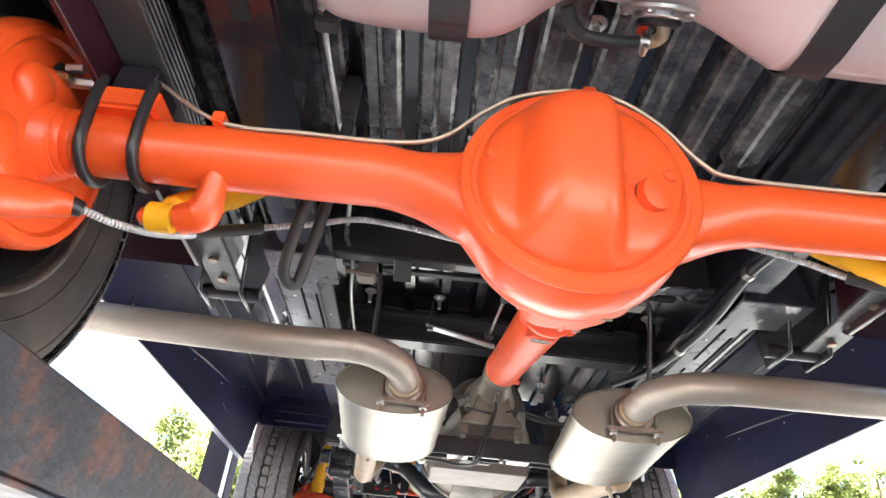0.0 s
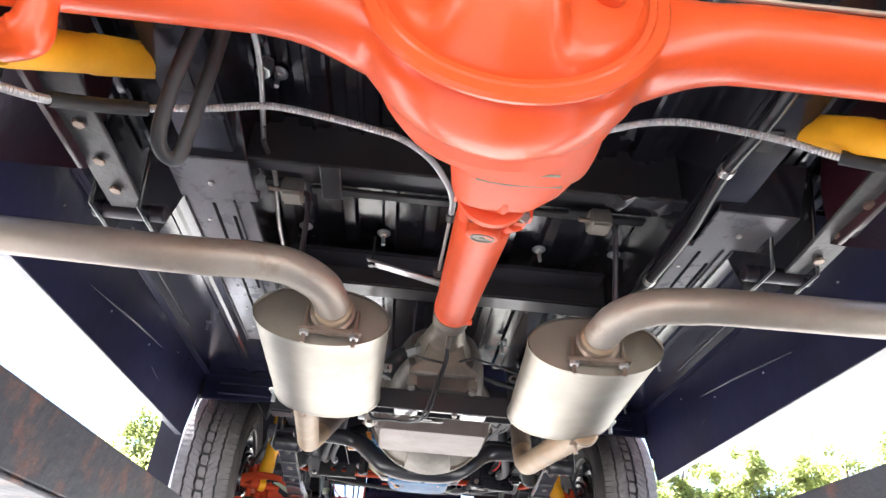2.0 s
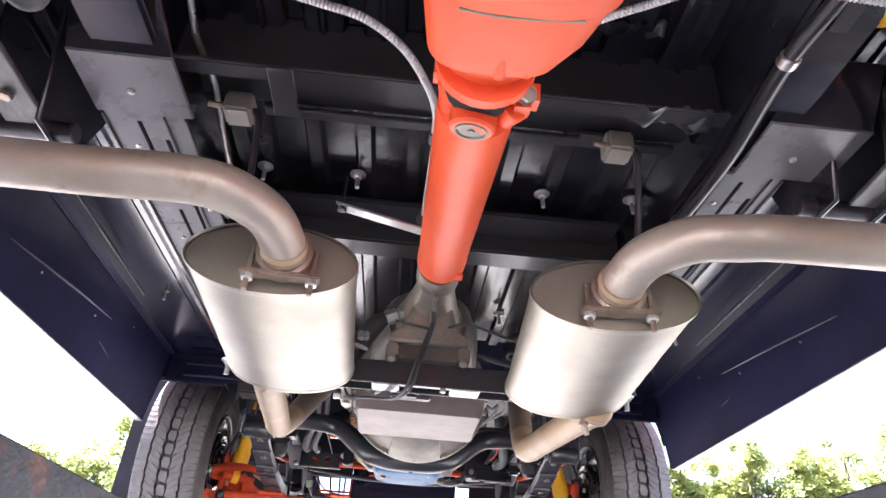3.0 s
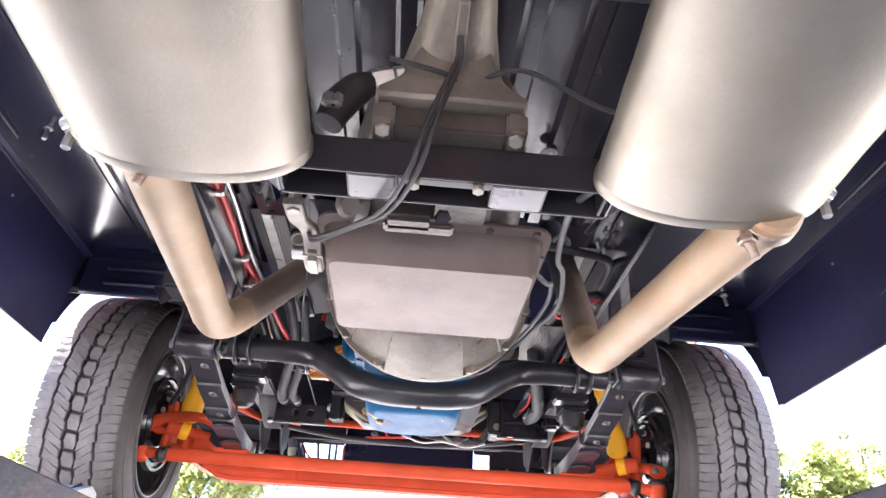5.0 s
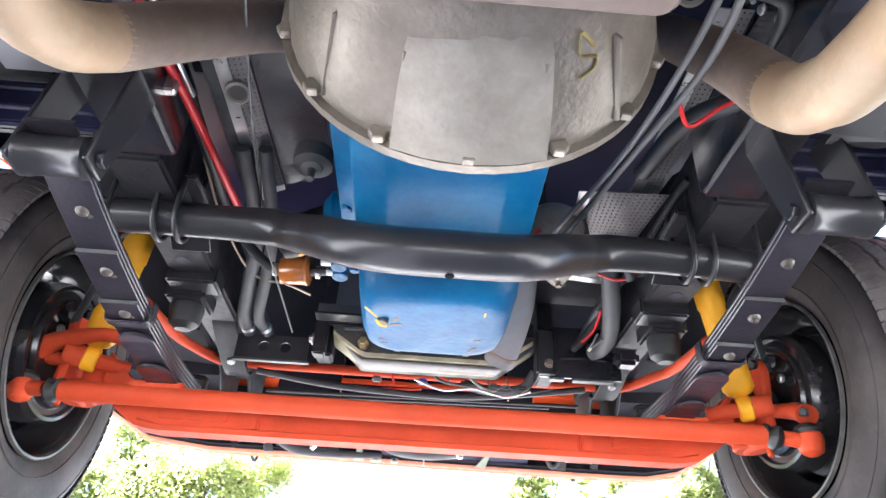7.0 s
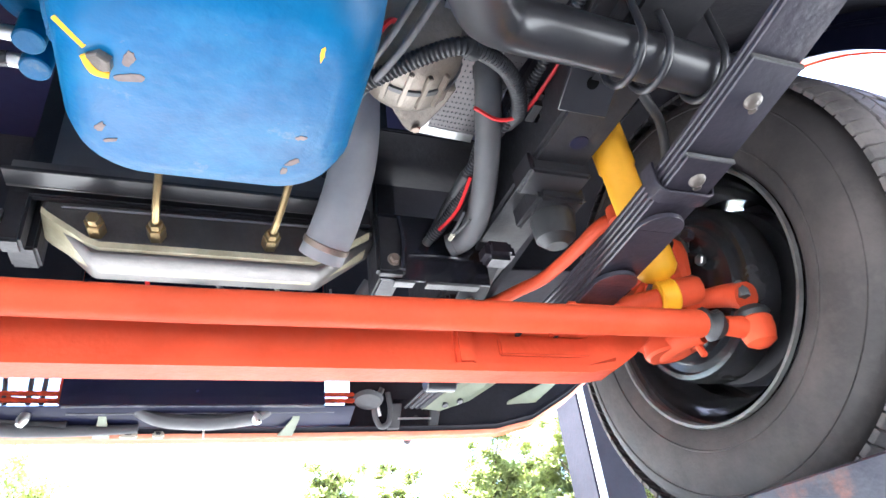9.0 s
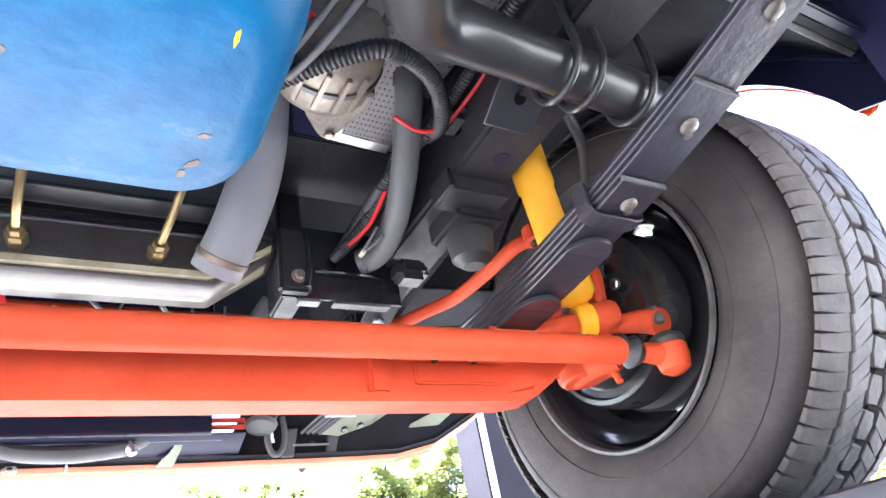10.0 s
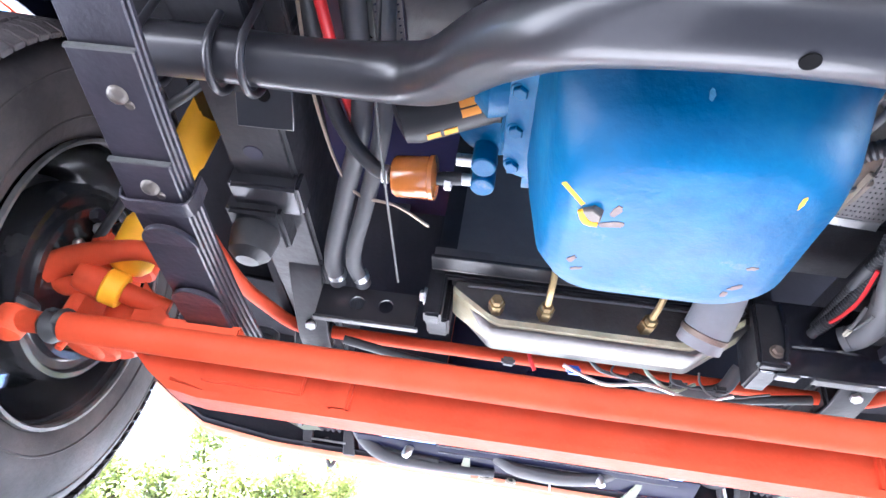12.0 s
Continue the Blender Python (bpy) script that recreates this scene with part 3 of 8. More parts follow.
def nose_y(x):
    return 3.52 - 0.16 * abs(x) ** 3


bm = bmesh.new()
loft(bm, [[V(x, nose_y(x) + dy, z + dz) for dy, dz in ((0.005, 0.0), (0.025, -0.008), (0.035, 0.0), (0.05, 0.06), (0.045, 0.07), (0.028, 0.012))] for x, z in nose])
part("front_valance", fixed(bm), ORANGE, van, "orange front valance edge")
bm = bmesh.new()
tall = lambda x: 0.03 if -0.42 < x < 0.33 else 0.17
fine = [(x0 + (x1 - x0) * k / 6, z0 + (z1 - z0) * k / 6) for (x0, z0), (x1, z1) in zip(nose, nose[1:]) for k in range(6)] + [nose[-1]]
loft(bm, [[V(x, nose_y(x) + dy, z + dz) for dy, dz in ((-0.02, 0.012), (-0.004, 0.004), (0.016, 0.012), (0.03, tall(x)), (0.012, tall(x)), (0.0, 0.02))] for x, z in fine])
part("valance_lining", fixed(bm), UNDERSEAL, van)
bm = bmesh.new()
loft(bm, [[V(x, nose_y(x) + dy, z + dz) for dy, dz in ((-0.012, 0.003), (-0.004, -0.003), (0.006, -0.004), (0.006, 0.004))] for x, z in fine])
part("valance_return", fixed(bm), RUSTY, van, "brownish folded lower edge of the valance")
part("nose_shelf", box(-0.92, 0.92, 3.412, 3.57, 2.362, 2.377, 0.003), ORANGE, van)
part("nose_skin", box(-0.92, 0.92, 3.555, 3.57, 2.378, 2.9, 0.005), ORANGE, van)
# grille panel, glossy navy, with two pressed lips along its lower edge
part("grille_wall", box(-0.235, 0.262, 3.418, 3.424, 2.2, 2.8, 0.001), GLOSS, van, "glossy dark blue panel behind the grille")
part("grille_wall", box(-0.9, -0.418, 3.5, 3.504, 2.24, 2.9, 0.001), UNDERSEAL, van)
part("grille_wall", box(0.335, 0.9, 3.5, 3.504, 2.24, 2.9, 0.001), UNDERSEAL, van)
part("panel_lip", tube([(-0.232, 3.428, 2.2), (-0.03, 3.43, 2.202), (0.263, 3.428, 2.2)], 0.0022, 6), SLATE, van)
part("panel_lip", tube([(-0.226, 3.45, 2.193), (0.02, 3.452, 2.195), (0.287, 3.45, 2.195)], 0.0018, 6), SLATE, van)
part("lower_panel", slab([(-0.41, 3.43, 2.2), (0.33, 3.43, 2.2), (0.33, 3.5, 2.179), (-0.41, 3.5, 2.182)], (0, 0, 0.004)), NAVY, van)
for x0, x1 in ((-0.417, -0.236), (0.263, 0.334)):
    part("grille_header", box(x0, x1, 3.4, 3.424, 2.29, 2.8, 0.004), UNDERSEAL, van)
    for z in (2.222, 2.236):
        part("grille_bar", box(x0, x1, 3.45, 3.462, z - 0.004, z + 0.004, 0.002), RED, van, "red grille bar")
for x, lean in ((-0.345, 0.012), (-0.298, 0.004), (-0.272, 0.0)):
    part("grille_stay", tube([(x, 3.46, 2.3), (x + lean, 3.46, 2.215)], 0.005, 8), HEATER, van)
part("grille_bar", tube([(-0.405, 3.45, 2.3), (-0.38, 3.455, 2.255), (-0.34, 3.46, 2.232), (-0.3, 3.46, 2.226)], 0.0035, 8), RED, van, "red grille bar")
part("grille_bar", box(-0.246, -0.232, 3.45, 3.47, 2.215, 2.3, 0.003), RED, van, "red grille bar")
part("grille_edge", box(-0.416, -0.408, 3.425, 3.45, 2.2, 2.3, 0.002), ROCKER, van)
# bumper outriggers: channel from the rail end out to the wing, olive underneath and ribbed on the inner flank
for s in (-1, 1):
    part("outrigger", slab([(s * 0.7, 3.375, 2.264), (s * 0.615, 3.375, 2.266), (s * 0.525, 3.455, 2.225), (s * 0.5, 3.475, 2.208), (s * 0.54, 3.472, 2.202), (s * 0.6, 3.43, 2.212)], (0, 0.004, 0.006)), GREENISH, van, "pale olive outrigger bracket")
    for k in range(4):
        u = 0.016 * k
        part("outrigger_rib", tube([(s * (0.61 - u), 3.376, 2.268 + 0.1 * u), (s * (0.55 - u), 3.425, 2.246), (s * (0.497 - 0.8 * u), 3.48, 2.214)], 0.0065 - 0.0008 * k, 8), (HEATER, SPRING, HEATER, SPRING)[k], van)
    for x, y, z in ((0.575, 3.43, 2.215), (0.545, 3.45, 2.213)):
        part("outrigger_bolt", hexnut((s * x, y, z), (0, -0.4, -1), 0.008, 0.007), SATIN, van)
    part("hook_plate", slab([(s * 0.545, 3.478, 2.212), (s * 0.52, 3.482, 2.21), (s * 0.513, 3.49, 2.166), (s * 0.535, 3.486, 2.168)], (0, 0.008, 0)), HEATER, van)
    part("hook_plate", slab([(s * 0.452, 3.478, 2.225), (s * 0.43, 3.482, 2.225), (s * 0.415, 3.49, 2.168), (s * 0.442, 3.486, 2.166)], (0, 0.008, 0)), HEATER, van)
    part("hook_pin", cyl((s * 0.52, 3.484, 2.19), (s * 0.44, 3.484, 2.19), 0.0025, seg=8), ZINC, van)
    part("tow_hook", tube([(s * 0.49, 3.5, 2.2), (s * 0.488, 3.53, 2.178), (s * 0.482, 3.535, 2.158), (s * 0.474, 3.54, 2.15), (s * 0.468, 3.54, 2.162), (s * 0.47, 3.535, 2.178)], 0.005, 8), GREY, van)
    part("spring_hanger", slab([(s * 0.44, 3.1, 2.33), (s * 0.44, 3.33, 2.34), (s * 0.44, 3.32, 2.24), (s * 0.44, 3.24, 2.2)], (s * 0.008, 0, 0)), MATTE, van)
    part("spring_hanger", slab([(s * 0.51, 3.1, 2.33), (s * 0.51, 3.33, 2.34), (s * 0.51, 3.32, 2.24), (s * 0.51, 3.24, 2.2)], (s * 0.008, 0, 0)), MATTE, van)
    part("wing_strip", slab([(s * 0.69, 3.49, 2.192), (s * 0.715, 3.46, 2.222), (s * 0.81, 3.4, 2.256), (s * 0.838, 3.4, 2.257), (s * 0.775, 3.45, 2.21)], (0, 0.003, 0.004)), GREENISH, van, "olive strip inside the wing edge")
    part("valance_web", slab([(s * 0.53, 3.05, 2.34), (s * 0.9, 3.05, 2.36), (s * 0.9, 3.42, 2.33), (s * 0.53, 3.5, 2.3)], (0, 0, 0.008)), UNDERSEAL, van)

# ---- rear axle ----
AX, AY, AZ = 0.01, 0.366, 2.177
CX, CZ = AX - 0.013, AZ - 0.019
axle = thing("rear_axle", "orange enamelled rear axle with round differential", "axle", (AX, AY, AZ))


def banjo():
    bm = bmesh.new()
    R, rt = 0.151, 0.042
    rings = []
    xs = [-0.66 + 0.08 * k for k in range(6)] + [-0.24 + 0.012 * k for k in range(41)] + [0.26 + 0.08 * k for k in range(6)]
    for x in xs:
        d = abs(x - CX)
        c = math.sqrt(max(0, R * R - d * d)) if d < R else 0
        e = max(0.0, 1 - max(0.0, d - 0.09) / 0.16)
        hz = max(rt, c, rt + (0.088 - rt) * e ** 2.2)
        drop = -0.019 * min(1.0, e * 1.6)
        hy = 0.042 + 0.012 * max(0.0, 1 - d / 0.22)
        k = 2 if d > 0.2 else 2 + 2.2 * (1 - d / 0.2)
        ring = []
        for q in range(28):
            a = 2 * math.pi * q / 28
            ca, sa = math.cos(a), math.sin(a)
            ring.append(V(x, AY + hy * math.copysign(abs(ca) ** (2 / k), ca), AZ + drop + hz * math.copysign(abs(sa) ** (2 / k), sa)))
        rings.append(ring)
    loft(bm, rings)
    return fixed(bm)


part("axle_housing", banjo(), ORANGE, axle, angle=50)


def mound(at, r):
    bm = bmesh.new()
    bmesh.ops.create_uvsphere(bm, u_segments=18, v_segments=12, radius=1.0)
    bmesh.ops.scale(bm, vec=r, verts=bm.verts)
    bmesh.ops.translate(bm, vec=at, verts=bm.verts)
    return bm


def cover_depth(x, z, R=0.129):
    r = min(1.0, math.hypot(x, z) / R)
    base = 0.012 + 0.036 * (1 - r ** 2) ** 0.6
    u = x + 0.016
    side = max(0.0, 1 - (abs(u) / (0.066 if u < 0 else 0.056)) ** (3.5 if u < 0 else 7))
    ridge = 0.042 * side * max(0.0, 1 - r ** 5)
    flatr = -0.008 * math.exp(-(((x - 0.09) / 0.04) ** 2 + ((z + 0.015) / 0.05) ** 2))
    return base + ridge + flatr


def cover_point(x, z):
    return V(x, AY - 0.05 - cover_depth(x - CX, z - CZ), z)


def cover():
    """Domed rear cover with a broad upright ridge."""
    bm = bmesh.new()
    R, rows = 0.129, []
    depth = cover_depth
    for i in range(1, 23):
        r = R * i / 22
        rows.append([V(CX + r * math.cos(a), AY - 0.05 - depth(r * math.cos(a), r * math.sin(a)), CZ + r * math.sin(a)) for a in [2 * math.pi * k / 72 for k in range(72)]])
    rows.append([V(q.x + (q.x - CX) * 0.012, AY - 0.045, q.z + (q.z - CZ) * 0.012) for q in rows[-1]])
    loft(bm, rows, cap=True)
    return fixed(bm)


part("differential_cover", cover(), ORANGE, axle, angle=60)
part("cover_flange", turned([(0.12, 0), (0.136, -0.001), (0.138, 0.001), (0.149, 0.001), (0.152, 0.005), (0.15, 0.01), (0.12, 0.012)], (CX, AY - 0.057, CZ), (0, 1, 0), 64), ORANGE, axle)
part("cover_bead", turned([(0.116, 0.0), (0.1195, -0.004), (0.123, 0.0)], (CX, AY - 0.0655, CZ), (0, 1, 0), 64, cap=False), ORANGE, axle)
PLUG, PLUG_WAY = cover_point(0.072, 2.127), V(0.45, -1, -0.15).normalized()
plug = part("filler_plug", turned([(0.02, -0.012), (0.0215, 0.009), (0.0205, 0.012), (0.014, 0.0135)], PLUG, PLUG_WAY, 26), ORANGE, axle)
part("plug_seal", turned([(0.021, -0.012), (0.0219, -0.0015), (0.02, -0.001)], PLUG - V(0.0002, 0, 0.0012), PLUG_WAY, 26), MATTE, plug, "dark plug seal")
for dx, dz in ((-0.124, -0.006), (0.091, -0.01)):
    ring = cover_point(AX + dx, AZ + dz)
    part("cover_boss", turned([(0.0105, -0.006), (0.0105, 0.001), (0.009, 0.003), (0.006, 0.0032), (0.005, 0.0015)], ring, (dx * 1.6, -1, 0), 12), ORANGE, axle)


def squircle(cx, y, cz, rx, rz, k, n=48):
    out = []
    for q in range(n):
        a = 2 * math.pi * q / n
        ca, sa = math.cos(a), math.sin(a)
        out.append(V(cx + rx * math.copysign(abs(ca) ** (2 / k), ca), y, cz + rz * math.copysign(abs(sa) ** (2 / k), sa)))
    return out


bm = bmesh.new()
secs = [(0.0, 0.39, 2.162, 0.138, 0.138, 2), (0.0, 0.43, 2.162, 0.138, 0.138, 2), (0.004, 0.45, 2.16, 0.126, 0.126, 2.2), (0.024, 0.48, 2.155, 0.104, 0.1, 2.6), (0.034, 0.503, 2.152, 0.09, 0.086, 3), (0.034, 0.508, 2.151, 0.084, 0.08, 3.2), (0.03, 0.55, 2.149, 0.074, 0.071, 3.4), (0.022, 0.583, 2.147, 0.062, 0.062, 3.4), (0.021, 0.59, 2.147, 0.052, 0.052, 2.4), (0.021, 0.612, 2.147, 0.046, 0.046, 2)]
loft(bm, [squircle(*sec) for sec in secs])
part("gear_carrier", fixed(bm), ORANGE_FLAT, axle, angle=22)
for x0, x1, y, z in ((-0.015, 0.085, 0.5055, 2.0685), (-0.03, 0.07, 0.452, 2.041)):
    part("chipped_edge", tube([(x0, y, z + 0.003), (x0 * 0.6 + x1 * 0.4, y + 0.001, z), (x1, y, z + 0.003)], 0.0014, 6), GREENISH, axle, "bare chipped casting edge")
for x, z in ((-0.028, 2.15), (0.06, 2.09), (0.03, 2.085)):
    part("carrier_rib", cyl((x, 0.51, z - 0.001), (x * 0.8 + 0.004, 0.585, z + 0.002), 0.006), ORANGE_FLAT, axle)
for k in range(10):
    a = 2 * math.pi * (k + 0.5) / 10
    part("carrier_nut", hexnut((AX + 0.13 * math.cos(a), 0.436, AZ + 0.13 * math.sin(a)), (0, 1, 0), 0.009, 0.012), ORANGE, axle)
for s in (-1, 1):
    part("tube_collar", turned([(0.042, 0), (0.046, 0.004), (0.046, 0.012), (0.0435, 0.016), (0.046, 0.02), (0.046, 0.028)], (s * 0.648, AY, AZ), (s, 0, 0)), ORANGE, axle)
    back = part("backing_plate", turned([(0.045, -0.012), (0.07, -0.012), (0.085, -0.004), (0.1, 0.002), (0.128, 0.004), (0.134, -0.002), (0.146, -0.001), (0.153, 0.008), (0.154, 0.03), (0.145, 0.04), (0.02, 0.045)], (s * 0.71, AY + 0.009, AZ + 0.01), (s, 0, 0), 48), ORANGE, axle)
    part("hub_flange", turned([(0.042, 0), (0.047, 0.003), (0.048, 0.009), (0.052, 0.013), (0.056, 0.034), (0.066, 0.05)], (s * 0.672, AY, AZ), (s, 0, 0), 28), ORANGE, back)
    for c, rad in (((0.706, AY - 0.06, AZ + 0.034), (0.02, 0.036, 0.034)), ((0.707, AY - 0.02, AZ + 0.062), (0.018, 0.05, 0.024)), ((0.71, AY - 0.072, AZ - 0.06), (0.022, 0.028, 0.04)), ((0.71, AY - 0.02, AZ - 0.07), (0.016, 0.06, 0.034))):
        part("pressed_bulge", mound((s * c[0], c[1], c[2]), rad), ORANGE, back)
    part("cable_boss", tube([(s * 0.712, AY - 0.045, AZ - 0.118), (s * 0.7, AY - 0.01, AZ - 0.1), (s * 0.677, AY + 0.016, AZ - 0.084), (s * 0.652, AY + 0.03, AZ - 0.078)], [0.026, 0.027, 0.022, 0.016], 16), ORANGE, back)
    part("cable_ferrule", cyl((s * 0.655, AY + 0.028, AZ - 0.079), (s * 0.64, AY + 0.036, AZ - 0.0795), 0.0135, 0.011), SPRING, back)
    part("cylinder_recess", turned([(0.021, 0), (0.02, 0.002), (0.01, 0.004)], (s * 0.706, AY - 0.03, AZ + 0.085), (-s, 0, 0), 20), MATTE, back, "dark wheel cylinder opening")
    part("bleed_fitting", cyl((s * 0.7, AY - 0.036, AZ + 0.098), (s * 0.676, AY - 0.036, AZ + 0.1), 0.007, seg=6), ZINC, back)
    part("bleed_fitting", cyl((s * 0.7, AY - 0.03, AZ + 0.08), (s * 0.655, AY - 0.026, AZ + 0.083), 0.008, seg=6), ZINC, back)
    part("bleed_fitting", cyl((s * 0.7, AY - 0.045, AZ + 0.075), (s * 0.682, AY - 0.045, AZ + 0.074), 0.0075, seg=6), BRASS, back)
    part("plate_stud", hexnut((s * 0.7115, AY - 0.108, AZ - 0.035), (-s, 0, 0), 0.006, 0.004), GREY, back, "bare stud")
    part("adjuster_slot", slab([(s * 0.709, AY - 0.022, AZ - 0.128), (s * 0.709, AY + 0.004, AZ - 0.118), (s * 0.709, AY + 0.009, AZ - 0.128), (s * 0.709, AY - 0.017, AZ - 0.138)], (s * 0.004, 0, 0)), HOLE, back, "black adjuster slot")
    part("spring_pad", box(*sorted((s * 0.555, s * 0.645)), AY - 0.05, AY + 0.05, AZ + 0.03, AZ + 0.066, 0.005), ORANGE, axle)
    part("spring_spacer", box(*sorted((s * 0.575, s * 0.63)), AY - 0.04, AY + 0.04, AZ + 0.064, 2.293, 0.004), SPRING, axle, "black spacer block")
    for dx in (0.566, 0.634):
        part("u_bolt", tube([(s * dx, AY - 0.05, AZ + 0.075), (s * dx, AY - 0.05, AZ + 0.03), (s * dx, AY - 0.038, AZ - 0.03), (s * dx, AY, AZ - 0.05), (s * dx, AY + 0.038, AZ - 0.03), (s * dx, AY + 0.05, AZ + 0.03), (s * dx, AY + 0.05, AZ + 0.075)], 0.0078, 12), SATIN, axle, "black steel U-bolt")
    arm = part("shock_bracket", tube([(s * 0.465, AY - 0.01, AZ - 0.025), (s * 0.47, AY + 0.005, AZ - 0.055), (s * 0.48, AY + 0.02, AZ - 0.075), (s * 0.51, AY + 0.03, AZ - 0.083)], [0.014, 0.018, 0.024, 0.02], 14), ORANGE, axle)
    part("shock_stud", cyl((s * 0.5, AY + 0.03, AZ - 0.083), (s * 0.562, AY + 0.03, AZ - 0.083), 0.008), ORANGE, arm)
    part("shock_nut", turned([(0.013, 0), (0.012, 0.006), (0.004, 0.012)], (s * 0.553, AY + 0.03, AZ - 0.083), (s, 0, 0), 12), ORANGE, arm)

part("line_clip", box(-0.482, -0.466, AY - 0.045, AY - 0.025, AZ + 0.028, AZ + 0.045, 0.002), ORANGE, axle)
part("line_clip", box(AX - 0.008, AX + 0.01, AY - 0.062, AY - 0.047, AZ + 0.127, AZ + 0.143, 0.002), ORANGE, axle)
single("brake_line", tube([(-0.64, 0.34, 2.275), (-0.58, 0.33, 2.27), (-0.474, 0.33, 2.21), (-0.36, 0.33, 2.206), (-0.24, 0.332, 2.209), (-0.18, 0.33, 2.225), (-0.13, 0.322, 2.268), (-0.085, 0.315, 2.296), (-0.015, 0.31, 2.3125), (0.046, 0.311, 2.307), (0.105, 0.318, 2.276), (0.16, 0.328, 2.226), (0.205, 0.331, 2.208), (0.36, 0.33, 2.205), (0.62, 0.33, 2.21)], 0.0032, 8), COPPER, "thin tan metal brake line along the rear axle", "brake line")

# ---- rear shocks, springs ----
for s in (-1, 1):
    sh = thing("shock_absorber", "yellow tubular shock absorber beside the rear axle", "shock absorber", (s * 0.535, 0.4, 2.097), "shock absorbers")
    a, b = V(s * 0.535, 0.4, 2.097), V(s * 0.508, 0.69, 2.39)
    w = (b - a).normalized()
    part("eye", cyl(a - V(s * 0.018, 0, 0), a + V(s * 0.018, 0, 0), 0.02), YELLOW, sh)
    part("rod", cyl(a + w * 0.01, a + w * 0.08, 0.007), ZINC, sh)
    part("body", turned([(0.006, 0.02), (0.022, 0.03), (0.025, 0.04), (0.025, 0.2), (0.027, 0.205), (0.027, 0.36), (0.02, 0.37), (0.008, 0.38)], a, w, 24), YELLOW, sh)
    part("upper_bracket", box(s * 0.508 - 0.025, s * 0.508 + 0.025, 0.68, 0.74, 2.37, FLOOR, 0.005), BLACK, sh)
    ls = thing("leaf_spring", "dark grey steel rear leaf spring with through bolts", "leaf spring", (s * 0.56, 0.4, 2.25), "leaf springs")
    def xx(y):
        return s * 0.602 + (0.05 if s > 0 else -0.01) * min(1, max(0, (y - 0.4) / 0.5))
    for k in range(6):
        y0, y1 = (0.93, -0.45) if k == 0 else (0.67 - 0.05 * k, -0.4 + 0.1 * (k - 1))
        def zz(y):
            u = min(1, max(0, (0.64 - y) / 0.2))
            return 2.262 + 0.04 * u * u * (3 - 2 * u) + 0.0105 * k
        part("leaf", strip([(xx(y), y, zz(y)) for y in [y0 + (y1 - y0) * i / 14 for i in range(15)]], 0.062, 0.009, steps=2), GREY if k == 0 else SPRING, ls)
    for y in (0.7, 0.79, 0.87):
        part("bolt", hexnut((xx(y), y, 2.256), (0, 0, -1), 0.01, 0.007), CLAMP, ls)
    part("front_hanger", slab([(s * 0.575, 0.84, 2.45), (s * 0.575, 1.08, 2.45), (s * 0.575, 1.0, 2.24), (s * 0.575, 0.9, 2.24)], (s * 0.008, 0, 0)), BLACK, ls)
    part("front_hanger", slab([(s * 0.66, 0.84, 2.45), (s * 0.66, 1.08, 2.45), (s * 0.66, 1.0, 2.24), (s * 0.66, 0.9, 2.24)], (s * 0.008, 0, 0)), BLACK, ls)
    part("hanger_pin", cyl((s * 0.55, 0.95, 2.262), (s * 0.68, 0.95, 2.262), 0.016), SPRING, ls)

# ---- drive shaft ----
ds = thing("drive_shaft", "orange painted drive shaft with universal joint", "drive shaft", (0.018, 0.95, 2.17))
P, Q = V(0.02, 0.662, 2.147), V(0.017, 1.27, 2.273)
w = (Q - P).normalized()
part("shaft_tube", turned([(0.02, 0.015), (0.043, 0.03), (0.044, 0.05), (0.044, 0.53), (0.0455, 0.535), (0.0455, 0.57), (0.03, 0.58), (0.022, 0.62)], P, w, 32), ORANGE_FLAT, ds)
yoke = part("pinion_flange", turned([(0.03, -0.06), (0.05, -0.055), (0.05, -0.042), (0.036, -0.034), (0.034, 0.0)], P, w, 28), ORANGE_FLAT, ds)
part("yoke_throat", turned([(0.036, -0.034), (0.037, -0.002), (0.02, 0.0)], P, w, 24), MATTE, yoke, "dark greasy joint throat")
for s in (-1, 1):
    at = V(0.025 + s * 0.038, 0.64, 2.14 - s * 0.0125)
    ear = part("yoke_ear", box(-0.017, 0.017, -0.012, 0.026, -0.018, 0.02, 0.009, m=Matrix.Translation(at + V(0, 0.008, 0.006)) @ w.to_track_quat("Y", "Z").to_matrix().to_4x4()), ORANGE_FLAT, ds)
    part("ear_web", cyl(at + V(s * -0.004, 0.02, 0.0), P + w * 0.045 + V(s * 0.026, 0, -0.012), 0.016, 0.012), ORANGE_FLAT, ear)
    part("yoke_bolt", turned([(0.0095, 0), (0.0105, 0.003), (0.0105, 0.006), (0.0075, 0.0065), (0.0075, 0.013), (0.006, 0.015)], at + V(0, -0.004, -0.008), (s * 0.1, -0.72, -0.7), 8), CLAMP, ear, "rusty yoke bolt")
part("cap_boss", cyl(P + V(-0.003, 0.012, -0.012), P + V(-0.0055, 0.0205, -0.0405), 0.025), ORANGE_FLAT, ds)
cap_at = P + V(-0.0056, 0.021, -0.041)
part("bearing_cap", turned([(0.0175, -0.004), (0.0175, 0.001), (0.0155, 0.0012), (0.0145, -0.0006), (0.004, -0.0006), (0.0035, 0.0012)], cap_at, (-0.08, 0.28, -0.95), 24), CAST, ds, "bare metal bearing cap")
part("balance_weight", box(-0.012, 0.012, 0, 0.02, -0.003, 0.003, 0.001, m=Matrix.Translation(P + w * 0.55 + V(0.028, 0, -0.033))), ORANGE_FLAT, ds)


